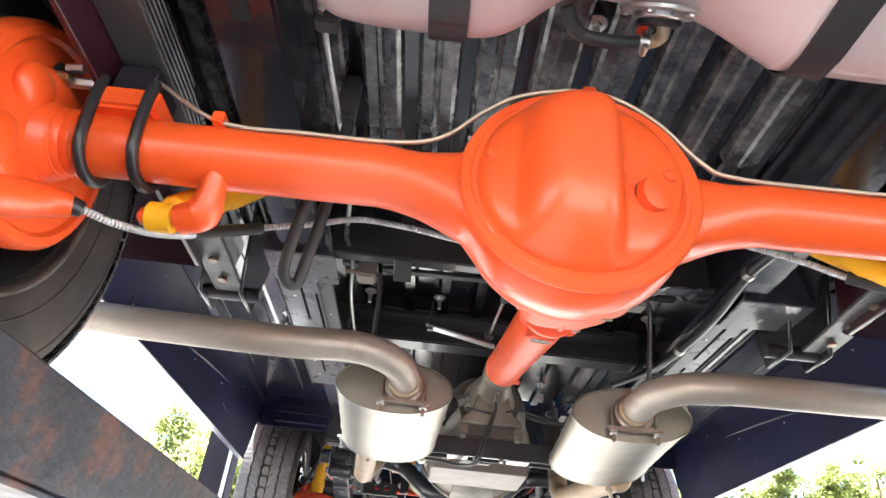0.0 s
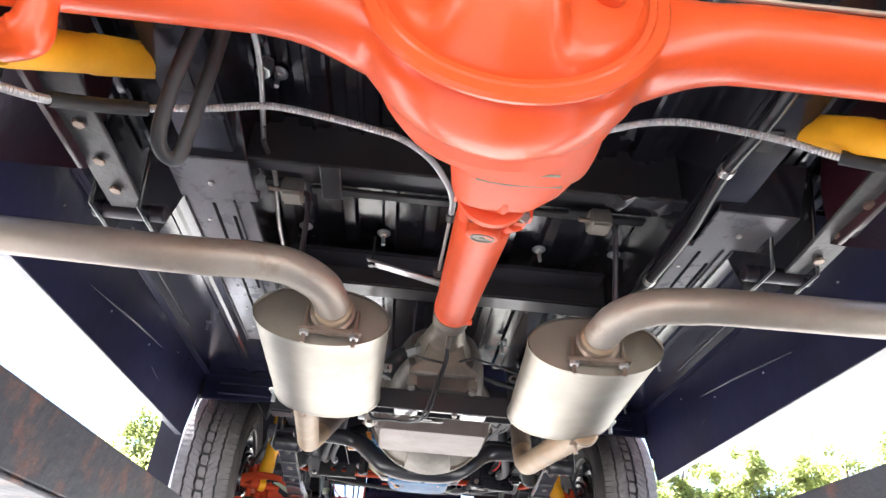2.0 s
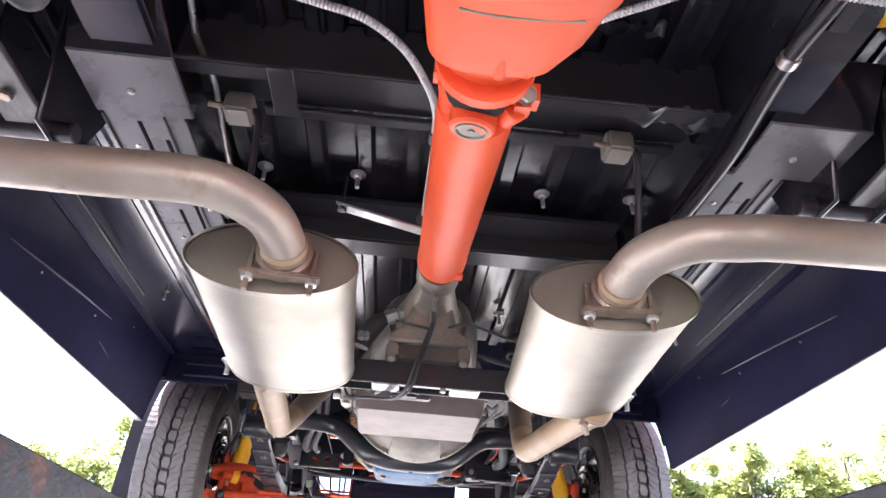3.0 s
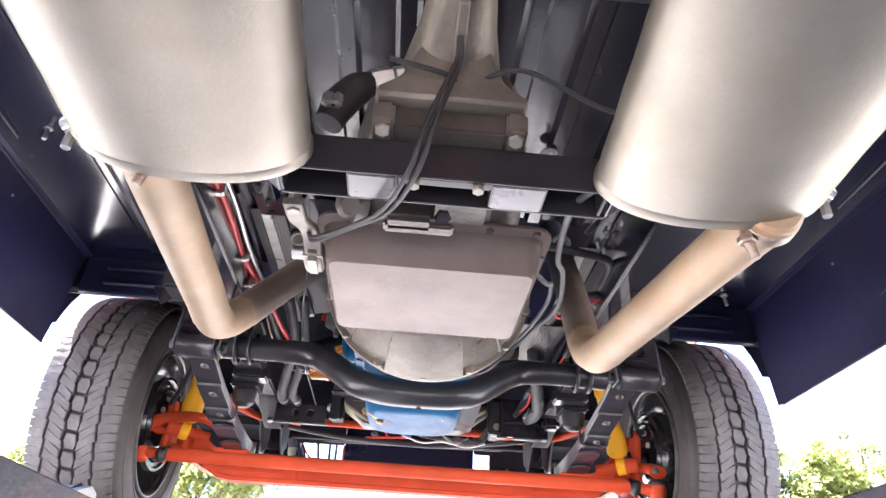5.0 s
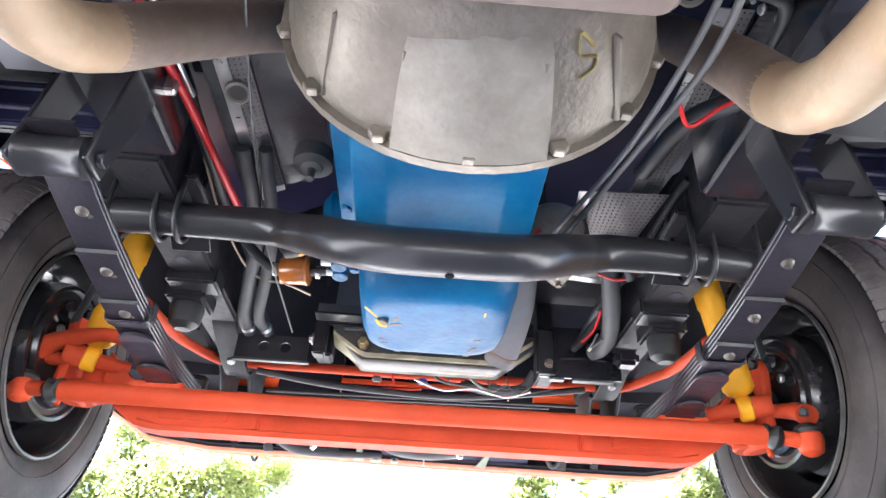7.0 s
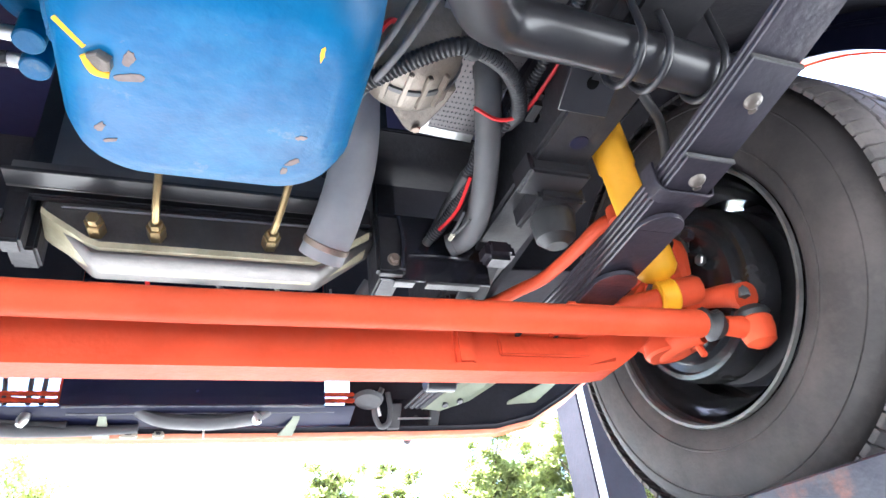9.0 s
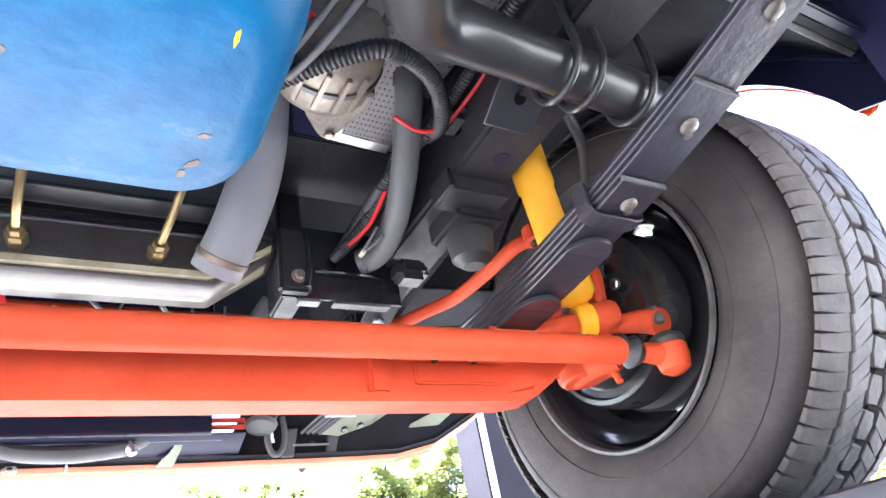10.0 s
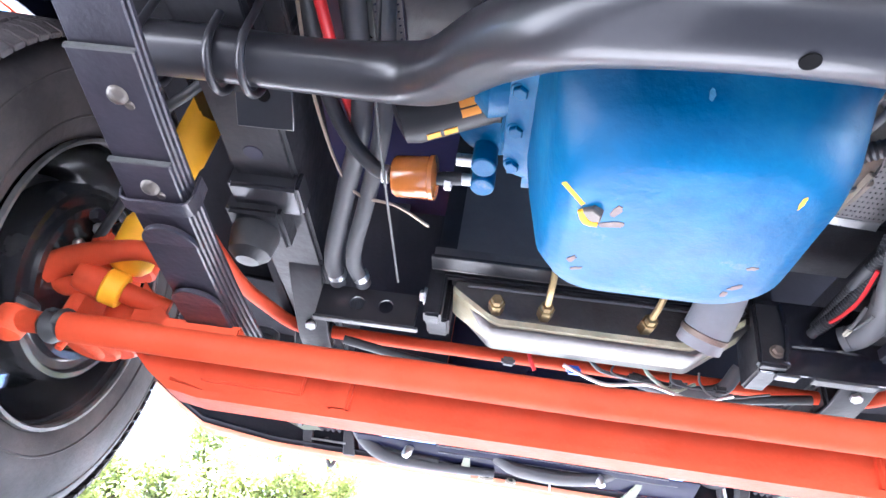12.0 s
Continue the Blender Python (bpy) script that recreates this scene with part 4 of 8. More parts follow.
# ---- exhaust ----
def muffler(a, b, half, high, label, clamp_side):
    """An oval can from a (rear) to b (front)."""
    t = thing("muffler", label, "muffler", (a + b) / 2, "mufflers")
    w = (b - a).normalized()
    s, u = axes(w)
    length = (b - a).length

    def oval(d, k):
        return [a + w * d + s * math.copysign(abs(math.cos(q)) ** 0.92, math.cos(q)) * half * k + u * math.sin(q) * high * (1 - 0.0) * (k if k < 0.9 else k) for q in [2 * math.pi * i / 56 for i in range(56)]]

    bm = bmesh.new()
    loft(bm, [oval(0.006, 1.0)] + [oval(length * i / 10, 1.0 + 0.004 * math.sin(3 * i)) for i in range(1, 10)] + [oval(length - 0.006, 1.0)], cap=False)
    part("shell", fixed(bm), STEEL, t)
    for d, q in ((0.0, 1), (length, -1)):
        bm = bmesh.new()
        loft(bm, [oval(d - q * 0.004, 0.985), oval(d - q * 0.007, 1.012), oval(d + q * 0.004, 1.02), oval(d + q * 0.008, 1.0)], cap=False)
        part("rolled_seam", fixed(bm), STEEL, t)
        bm = bmesh.new()
        loft(bm, [oval(d, 0.99), oval(d + q * 0.012, 0.96), oval(d + q * 0.014, 0.5)])
        part("end_cap", fixed(bm), STEEL, t)
    return t, w, s, u


def clamp(owner, at, way, r, face, name="pipe_clamp"):
    """A saddle clamp with two threaded studs that point along face."""
    w = Vector(way).normalized()
    f = Vector(face).normalized()
    s = w.cross(f).normalized()
    c = part(name, turned([(r, -0.012), (r + 0.006, -0.01), (r + 0.006, 0.01), (r, 0.012)], at, w, 28, cap=False), CLAMP, owner)
    part("saddle", box(-r - 0.022, r + 0.022, -0.011, 0.011, r - 0.002, r + 0.006, 0.002, m=Matrix.Translation(at) @ Matrix((s, w, f)).transposed().to_4x4()), CLAMP, c)
    for q in (-1, 1):
        p = Vector(at) + s * q * (r + 0.01)
        part("stud", cyl(p - f * 0.01, p + f * (r + 0.03), 0.004, seg=8), CLAMP, c)
        part("nut", hexnut(p + f * (r + 0.005), f, 0.009, 0.009), ZINC, c)
    return c


MUF = (("L", V(-0.237, 1.0, 2.108), V(-0.257, 1.412, 2.106), -1), ("R", V(0.266, 1.0, 2.1), V(0.297, 1.412, 2.102), 1))
for key, a, b, s in MUF:
    t, w, sx, u = muffler(a, b, 0.123, 0.057, "brushed stainless oval muffler hanging under the floor", s)
    neck = a + V(0.02 if s < 0 else 0.0, 0, 0)
    part("inlet_neck", cyl(neck - w * 0.035, neck + w * 0.02, 0.033), CLAMP, t, "tarnished pipe neck")
    clamp(t, neck - w * 0.018, w, 0.034, (0, -0.1, -1))
    outn = V(-0.306, 1.412, 2.0915) if s < 0 else V(0.356, 1.412, 2.0685)
    part("outlet_neck", cyl(outn - w * 0.01, outn + w * 0.025, 0.0325), PIPE, t)
    band = part("outlet_band", turned([(0.032, -0.008), (0.034, -0.007), (0.034, 0.007), (0.032, 0.008)], outn + w * 0.01, w, 28, cap=False), CLAMP, t)
    sp = V(-0.301, 1.425, 2.058) if s < 0 else V(0.334, 1.425, 2.031)
    part("stud", cyl(sp + V(s * -0.004, 0, 0.022), sp + V(s * 0.004, 0.002, -0.014), 0.0055, seg=10), CLAMP, band)
    part("nut", hexnut(sp + V(s * -0.002, 0, 0.012), (0, 0, -1), 0.01, 0.009), CLAMP, band)
    part("hanger_ear", slab([b + V(s * 0.115, -0.03, 0), b + V(s * 0.115, 0.02, 0), b + V(s * 0.13, 0.02, 0.015), b + V(s * 0.13, -0.03, 0.015)], (0, 0, 0.004)), ZINC, t)
    bolt(t, b + V(s * 0.122, 0.0, -0.004), (0, 0, -1), 0.01, 0.01, 0.015, stud=0.02)
    tp = thing("tailpipe", "heat-stained steel tailpipe bending out to the side", "exhaust pipe", (s * 0.5, 0.87, 2.15), "exhaust pipes")
    part("pipe", tube([neck - w * 0.005, neck + V(0, -0.05, 0.004), neck + V(s * 0.015, -0.1, 0.012), neck + V(s * 0.06, -0.14, 0.018), neck + V(s * 0.12, -0.152, 0.02), (s * 0.45, 0.842, 2.122), (s * 0.7, 0.845, 2.127), (s * 0.96, 0.85, 2.135)], 0.031, 28), TAIL, tp)
    part("pipe_sleeve", cyl(neck - w * 0.03, neck - w * 0.048, 0.0335, seg=28), PIPE, tp)
    fp = thing("exhaust_pipe", "heat-stained steel front exhaust pipe with a tight elbow", "exhaust pipe", (s * 0.3, 1.7, 2.1), "exhaust pipes")
    el = V(-0.349, 1.948, 2.128) if s < 0 else V(0.316, 1.948, 2.12)
    leg = V(-0.245, 2.105, 2.335) if s < 0 else V(0.318, 2.085, 2.33)
    inn, out = (el - outn).normalized(), (leg - el).normalized()
    el = el - (out - inn).normalized() * 0.014
    way = [outn, outn + (el - outn) * 0.4, outn + (el - outn) * 0.75] + spline([el - inn * 0.075, el - inn * 0.034 + out * 0.004, el + (out - inn).normalized() * 0.0155, el + out * 0.034 - inn * 0.004, el + out * 0.075], 6) + [el + (leg - el) * 0.6, leg, leg + out * (0.12 if s < 0 else 0.3)]
    cut = len(way) - 5
    part("pipe", tube(way[:cut + 2], 0.0315, 28, smooth=False), PIPE, fp)
    part("inner_leg", tube(way[cut:], 0.0316, 28, smooth=False), SOOT, fp, "sooty brown inner leg")
    hg = thing("exhaust_hanger", "grey steel exhaust hanger with a rubber block", "exhaust hanger", (s * 0.3, 0.96, 2.36), "exhaust hangers")
    hx = -0.331 if s < 0 else 0.278
    part("block", box(hx - 0.022, hx + 0.022, 0.94, 0.985, 2.335, 2.375, 0.005), LEVER, hg)
    part("strap", box(hx - 0.06, hx + 0.01, 0.955, 0.975, 2.372, 2.38, 0.002), SATIN, hg)
    part("pin", cyl((hx - 0.045, 0.945, 2.345), (hx + 0.01, 0.96, 2.35), 0.005), CLAMP, hg)
    part("rod", tube([(hx + 0.02, 0.96, 2.352), (hx + 0.03, 0.962, 2.345), (hx + 0.034, 0.975, 2.3), (hx + 0.034, 1.02, 2.15)], 0.0055, 8), SPRING, hg)

# ---- transmission ----
tr = thing("transmission", "cast aluminium automatic transmission with a beige sump pan", "transmission", (0.01, 1.6, 2.2))
bm = bmesh.new()


def ring(cx, y, cz, rx, rz, n=40, k=2.0):
    out = []
    for q in range(n):
        a = 2 * math.pi * q / n
        ca, sa = math.cos(a), math.sin(a)
        out.append(V(cx + rx * math.copysign(abs(ca) ** (2 / k), ca), y, cz + rz * math.copysign(abs(sa) ** (2 / k), sa)))
    return out


loft(bm, [ring(0.016, 1.272, 2.275, 0.038, 0.038), ring(0.016, 1.28, 2.276, 0.043, 0.043), ring(0.016, 1.31, 2.276, 0.043, 0.043), ring(0.016, 1.32, 2.276, 0.036, 0.036), ring(0.014, 1.38, 2.272, 0.045, 0.045), ring(0.01, 1.46, 2.264, 0.066, 0.06), ring(0.01, 1.475, 2.258, 0.075, 0.068)])
part("tail_housing", fixed(bm), CAST, tr)
part("housing_rib", slab([(0.01, 1.31, 2.225), (0.01, 1.47, 2.19), (0.01, 1.47, 2.21), (0.01, 1.31, 2.245)], (0.012, 0, 0)), CAST, tr)
bm = bmesh.new()
loft(bm, [ring(0.01, 1.475, 2.255, 0.085, 0.075, k=2.6), ring(0.01, 1.5, 2.25, 0.1, 0.085, k=2.8), ring(0.01, 1.6, 2.25, 0.125, 0.095, k=3), ring(0.01, 1.86, 2.25, 0.14, 0.1, k=2.6)])
part("gearcase", fixed(bm), OILY, tr, "dark oily gear case")
bm = bmesh.new()
loft(bm, [ring(0.01, 1.855, 2.25, 0.14, 0.1, k=2.6), ring(0.013, 1.93, 2.268, 0.168, 0.16), ring(0.016, 2.0, 2.279, 0.193, 0.192), ring(0.016, 2.03, 2.281, 0.197, 0.197)])
part("bellhousing", fixed(bm), CAST, tr)
part("bell_flange", turned([(0.19, 0), (0.205, 0.001), (0.205, 0.012), (0.19, 0.014)], (0.016, 2.026, 2.281), (0, 1, 0), 48), CAST, tr)
for k in range(7):
    a = math.pi * (1.08 + 0.84 * k / 6)
    part("bell_bolt", hexnut((0.016 + 0.199 * math.cos(a), 2.024, 2.281 + 0.199 * math.sin(a)), (0, -1, 0), 0.01, 0.01), CAST, tr)
bm = bmesh.new()
loft(bm, [[V(0.016 + q * (r + 0.006) * 1.0, y, 2.278 - math.sqrt(max(0, (r + 0.007) ** 2 - (q * (r + 0.006)) ** 2)) + dz) for dz in (0, 0.012) for q in ((-0.36, -0.2, 0, 0.2, 0.36) if dz == 0 else (0.36, 0.2, 0, -0.2, -0.36))] for y, r in ((1.9, 0.142), (1.93, 0.168), (1.97, 0.184), (2.022, 0.198))])
part("inspection_cover", fixed(bm), COVER, tr, "lighter stained inspection cover")
bm = bmesh.new()


def rect(x0, x1, y0, y1, z, c):
    out = []
    for cx, cy, a0 in ((x1 - c, y1 - c, 0), (x0 + c, y1 - c, 90), (x0 + c, y0 + c, 180), (x1 - c, y0 + c, 270)):
        for k in range(9):
            a = radians(a0 + 11.25 * k)
            out.append(V(cx + c * math.cos(a), cy + c * math.sin(a), z))
    return out


loft(bm, [rect(-0.155, 0.175, 1.61, 1.895, 2.158, 0.03), rect(-0.155, 0.175, 1.61, 1.895, 2.153, 0.03), rect(-0.146, 0.165, 1.624, 1.886, 2.149, 0.025), rect(-0.138, 0.156, 1.645, 1.871, 2.105, 0.016), rect(-0.134, 0.152, 1.65, 1.867, 2.1, 0.014)])
pan = part("sump_pan", fixed(bm), PAN, tr, "beige-grey sheet metal sump pan", angle=24)
for x in (-0.11, -0.045, 0.02, 0.085, 0.15):
    part("pan_bolt", hexnut((x, 1.619, 2.153), (0, 0, -1), 0.006, 0.006), OILY, pan)
for y in (1.68, 1.75, 1.82):
    for x in (-0.147, 0.167):
        part("pan_bolt", hexnut((x, y, 2.153), (0, 0, -1), 0.006, 0.006), OILY, pan)
part("mount_block", box(-0.06, 0.08, 1.5, 1.6, 2.14, 2.18, 0.008), OILY, tr)
part("mount_block", box(-0.058, 0.005, 1.53, 1.56, 2.1, 2.14, 0.006), OILY, tr)
part("mount_block", box(-0.058, 0.03, 1.545, 1.565, 2.1, 2.11, 0.004), OILY, tr)
part("mount_bolt", hexnut((0.016, 1.55, 2.12), (0, -0.7, -0.7), 0.011, 0.012), SPRING, tr)
part("vacuum_modulator", turned([(0.008, 0), (0.02, 0.004), (0.022, 0.014), (0.022, 0.02), (0.012, 0.03)], (-0.095, 1.55, 2.132), (-0.1, -0.7, -0.7), 24), OILY, tr, "oily capped vacuum modulator")
sp = part("speed_sensor", cyl((-0.03, 1.45, 2.262), (-0.058, 1.448, 2.25), 0.0145, seg=6), ZINC, tr)
part("sensor_nut", cyl((-0.06, 1.448, 2.249), (-0.085, 1.446, 2.237), 0.0165, seg=6), ZINC, sp)
part("sensor_plug", tube([(-0.083, 1.446, 2.238), (-0.1, 1.446, 2.225), (-0.118, 1.448, 2.2), (-0.128, 1.45, 2.17)], [0.014, 0.02, 0.021, 0.017], 14), HOSE, sp, "blue-black rubber sensor plug")
part("plug_clip", box(-0.135, -0.112, 1.42, 1.432, 2.175, 2.195, 0.003), ZINC, sp)
lev = part("shift_lever_arm", strip([(-0.18, 1.575, 2.142), (-0.177, 1.61, 2.14), (-0.17, 1.65, 2.152), (-0.166, 1.68, 2.15), (-0.165, 1.71, 2.135), (-0.165, 1.735, 2.132)], 0.026, 0.01), LEVER, tr)
part("lever_hub", box(-0.18, -0.151, 1.69, 1.745, 2.125, 2.175, 0.01), LEVER, lev)
part("lever_pivot", cyl((-0.2, 1.72, 2.15), (-0.15, 1.72, 2.15), 0.01), ZINC, lev)
part("lever_link", cyl((-0.179, 1.588, 2.134), (-0.181, 1.58, 2.18), 0.0095, seg=6), LEVER, lev)
single("shift_rod", tube([(-0.181, 1.582, 2.17), (-0.186, 1.55, 2.22), (-0.19, 1.5, 2.3)], 0.0095, 12), REDHOSE, "red sheathed shift rod above the transmission", "shift rod")
single("cooler_line", tube([(-0.06, 1.37, 2.2), (0.0, 1.38, 2.195), (0.03, 1.4, 2.2), (0.09, 1.38, 2.21), (0.2, 1.42, 2.2), (0.3, 1.44, 2.22)], 0.003, 8), HOSE, "thin black cable looped under the tail housing", "cable")
for off in (0.0, 0.0085):
    single("transmission_cable", tube([(0.014 + off * 0.3, 1.345, 2.215), (0.012 + off * 0.5, 1.358, 2.188), (-0.012 + off, 1.368, 2.116), (-0.027 + off, 1.395, 2.068), (-0.057 + off, 1.48, 2.074), (-0.106 + off * 0.7, 1.56, 2.098), (-0.15, 1.615 + off, 2.115), (-0.166, 1.65 + off, 2.14), (-0.175, 1.68, 2.17)], 0.0029, 10), HOSE, "thin dark grey cable hanging over the crossmember", "cable", "transmission cables")

# transmission crossmember with open pockets
cm = thing("transmission_crossmember", "black welded steel crossmember under the transmission", "crossmember", (0.01, 1.46, 2.1))
part("top_plate", box(-0.172, 0.2, 1.433, 1.481, 2.133, 2.138, 0.001), MATTE, cm)
part("rear_face", box(-0.172, 0.2, 1.4315, 1.436, 2.0895, 2.1375, 0.0015), SATIN, cm)
part("front_face", box(-0.172, 0.2, 1.479, 1.483, 2.0895, 2.1375, 0.0015), SATIN, cm)
for x0, x1 in ((-0.094, -0.044), (0.066, 0.123)):
    part("web_plate", box(x0, x1, 1.4365, 1.4785, 2.0885, 2.0925, 0.001), SLATE, cm, "grey painted web plate")
for x in (-0.17, -0.0945, -0.042, 0.0655, 0.1235, 0.192):
    part("divider", box(x - 0.0018, x + 0.0018, 1.4365, 1.4785, 2.0905, 2.133, 0.0006), SATIN, cm)
part("bolt_strip", box(-0.0395, 0.0635, 1.4368, 1.449, 2.091, 2.095, 0.001), SATIN, cm)
for x, y in ((-0.022, 1.443), (0.049, 1.443)):
    bolt(cm, (x, y, 2.091), (0, -0.1, -1), 0.007, 0.008, mat=LEVER)
for s, x in ((-1, -0.173), (1, 0.2)):
    part("gusset", slab([(x, 1.4315, 2.0895), (x, 1.483, 2.0895), (x + s * 0.045, 1.483, 2.128), (x + s * 0.045, 1.4315, 2.128)], (0, 0, 0.005)), SLATE, cm, "grey painted end gusset")
    part("arm", slab([(x + s * 0.035, 1.432, 2.118), (x + s * 0.035, 1.482, 2.118), (s * 0.43, 1.482, 2.32), (s * 0.43, 1.432, 2.32)], (0, 0, 0.012)), SATIN, cm)
# tail mount
bm = slab([(-0.028, 1.39, 2.25), (0.055, 1.39, 2.25), (0.07, 1.39, 2.2), (0.096, 1.39, 2.18), (0.096, 1.39, 2.167), (-0.072, 1.39, 2.167), (-0.072, 1.39, 2.18), (-0.046, 1.39, 2.2)], (0, 0.07, 0), 0.004)
base = part("tail_base", bm, CAST, tr)
part("mount_pad", box(-0.05, 0.076, 1.408, 1.452, 2.138, 2.167, 0.003), OILY, base, "brown oily rubber mount pad")
for x in (-0.061, 0.086):
    part("mount_foot", box(x - 0.012, x + 0.012, 1.4, 1.45, 2.138, 2.168, 0.004), CAST, base)
    part("mount_nut", hexnut((x, 1.415, 2.14), (0, -0.3, -1), 0.009, 0.008), LEVER, base)

# ---- front suspension crossmember tube ----
ft = thing("spring_crossmember", "black bent steel tube crossmember with clamps", "crossmember", (0, 2.4, 2.2))
part("bent_tube", tube([(-0.585, 2.47, 2.282), (-0.48, 2.474, 2.286), (-0.36, 2.482, 2.29), (-0.27, 2.473, 2.282), (-0.22, 2.44, 2.254), (-0.17, 2.362, 2.2), (-0.12, 2.304, 2.156), (-0.06, 2.278, 2.135), (0.016, 2.272, 2.131), (0.09, 2.278, 2.135), (0.14, 2.304, 2.156), (0.19, 2.362, 2.2), (0.24, 2.436, 2.25), (0.29, 2.464, 2.274), (0.38, 2.472, 2.279), (0.48, 2.475, 2.277), (0.585, 2.479, 2.273)], [0.029] * 3 + [0.0315] * 11 + [0.029] * 3, 28), SATIN, ft)
part("drain_hole", turned([(0.0062, 0), (0.006, 0.001)], (0.016, 2.274, 2.0995), (0, 0.06, -1), 16), HOLE, ft)
for s in (-1, 1):
    for dx in (0.425, 0.46, 0.535):
        cy, cz = (2.478, 2.288) if s < 0 else (2.474, 2.277)
        bend = [(s * dx, cy + 0.037 * math.cos(math.pi * (1 + k / 10)), cz + 0.037 * math.sin(math.pi * (1 + k / 10))) for k in range(11)]
        part("u_clamp", tube([(s * (dx + 0.006), cy - 0.037, cz + 0.12), (s * dx, cy - 0.037, cz + 0.05)] + bend + [(s * dx, cy + 0.037, cz + 0.05), (s * (dx - 0.004), cy + 0.037, cz + 0.12)], 0.0046, 10, 3), SATIN, ft)
    part("clamp_plate", box(*sorted((s * 0.405, s * 0.48)), 2.435, 2.52, 2.345, 2.357, 0.003), SATIN, ft)
    part("clamp_tab", slab([(s * 0.405, 2.513, 2.33), (s * 0.475, 2.513, 2.33), (s * 0.475, 2.585, 2.29), (s * 0.405, 2.585, 2.29)], (0, 0.003, 0.005), 0.0012), SATIN, ft)
    part("tab_hole", turned([(0.0085, 0), (0.008, 0.001)], (s * 0.44, 2.549, 2.309), (0, -0.5, -0.87), 16), HOLE, ft)
    part("tube_end", cyl((s * 0.582, 2.475, 2.278), (s * 0.59, 2.475, 2.278), 0.031), SATIN, ft)

# ---- front axle ----
fa = thing("front_axle", "red-orange forged front axle beam", "axle", (0, 2.76, 2.04))


def beam():
    bm = bmesh.new()
    rings = []
    for x in [-0.6, -0.575, -0.55, -0.52, -0.48, -0.4, -0.2, 0, 0.2, 0.4, 0.48, 0.52, 0.55, 0.575, 0.6]:
        k = max(0.0, (abs(x) - 0.5) / 0.1)
        zo = 0.07 * k ** 1.5
        h = 0.034 + 0.002 * k
        web = 0.008 if abs(x) < 0.51 else 0.024
        d = 0.02 + 0.008 * min(1, k)
        prof = [(-d, -h), (d, -h), (d, -h + 0.01), (web, -h + 0.014), (web, h - 0.014), (d, h - 0.01), (d, h), (-d, h), (-d, h - 0.01), (-web, h - 0.014), (-web, -h + 0.014), (-d, -h + 0.01)]
        rings.append([V(x, 2.778 + py, 2.0465 + zo + pz) for py, pz in prof])
    loft(bm, rings)
    fixed(bm)
    return bm


part("beam", beam(), RED, fa, angle=30)
for s in (-1, 1):
    part("beam_boss", box(*sorted((s * 0.3, s * 0.325)), 2.76, 2.776, 2.022, 2.078, 0.004), RED, fa)
    part("spring_seat", box(*sorted((s * 0.43, s * 0.53)), 2.7, 2.84, 2.065, 2.085, 0.005), RED, fa)
    part("kingpin_eye", turned([(0.024, 0), (0.03, 0.005), (0.03, 0.075), (0.024, 0.08)], (s * 0.628, 2.8, 2.07), (s * 0.08, 0, 1), 24), RED, fa)
    kn = part("steering_knuckle", slab([(s * 0.65, y, z) for y, z in ((2.84, 2.07), (2.8, 2.032), (2.75, 2.03), (2.735, 2.06), (2.738, 2.1), (2.728, 2.13), (2.72, 2.17), (2.725, 2.195), (2.742, 2.205), (2.77, 2.185), (2.84, 2.185), (2.87, 2.13))], (s * 0.02, 0, 0), 0.006), RED, fa)
    part("knuckle_web", tube([(s * 0.64, 2.72, 2.034), (s * 0.63, 2.75, 2.042), (s * 0.63, 2.79, 2.046), (s * 0.645, 2.83, 2.055)], [0.012, 0.018, 0.02, 0.018], 14), RED, kn)
    part("pinch_bolt", hexnut((s * 0.65, 2.735, 2.19), (-s, -0.3, -0.2), 0.01, 0.012), SATIN, kn)
    part("grease_nipple", cyl((s * 0.64, 2.735, 2.024), (s * 0.64, 2.73, 2.008), 0.005, seg=8), RED, kn)
    for dy, dz in ((-0.02, 0.11), (0.03, 0.118)):
        part("plate_stud", hexnut((s * 0.676, 2.735 + dy, 2.085 + dz), (-s, -0.2, 0), 0.01, 0.014), SPRING, kn)
    part("knuckle_arm", cyl((s * 0.632, 2.785, 2.03), (s * 0.632, 2.785, 2.068), 0.033), RED, kn)
    part("knuckle_arm", cyl((s * 0.64, 2.8, 2.16), (s * 0.64, 2.8, 2.195), 0.03), RED, kn)
    kn.location = (-0.022, 0.012, 0.034) if s < 0 else (0.008, 0.004, 0.022)
    part("spindle", cyl((s * 0.64, 2.785, 2.13), (s * 0.82, 2.785, 2.13), 0.026, 0.018), SPRING, kn)
    part("steering_arm", tube([(s * 0.64, 2.79, 2.115), (s * 0.665, 2.74, 2.098), tuple((V(-0.716, 2.75, 2.104) if s < 0 else V(0.686, 2.7, 2.086))), tuple((V(-0.722, 2.722, 2.094) if s < 0 else V(0.692, 2.674, 2.072)))], [0.018, 0.016, 0.022, 0.026], 14, flat=0.75), RED, kn)
    hub = V(-0.628, 2.74, 2.131) if s < 0 else V(0.613, 2.73, 2.116)
    part("shock_mount", turned([(0.0, 0.05), (0.017, 0.048), (0.0205, 0.042), (0.0205, 0.014), (0.014, 0.012), (0.014, -0.07)], hub, (s * 0.9, -0.42, 0.1), 22), RED, fa)
    part("beam_recess", box(*sorted((s * 0.36, s * 0.49)), 2.7645, 2.772, 2.037, 2.063, 0.004), RED, fa)
    for x in (0.39, 0.445):
        part("beam_rivet", cyl((s * x, 2.774, 2.067), (s * x, 2.763, 2.067), 0.0038), SPRING, fa)

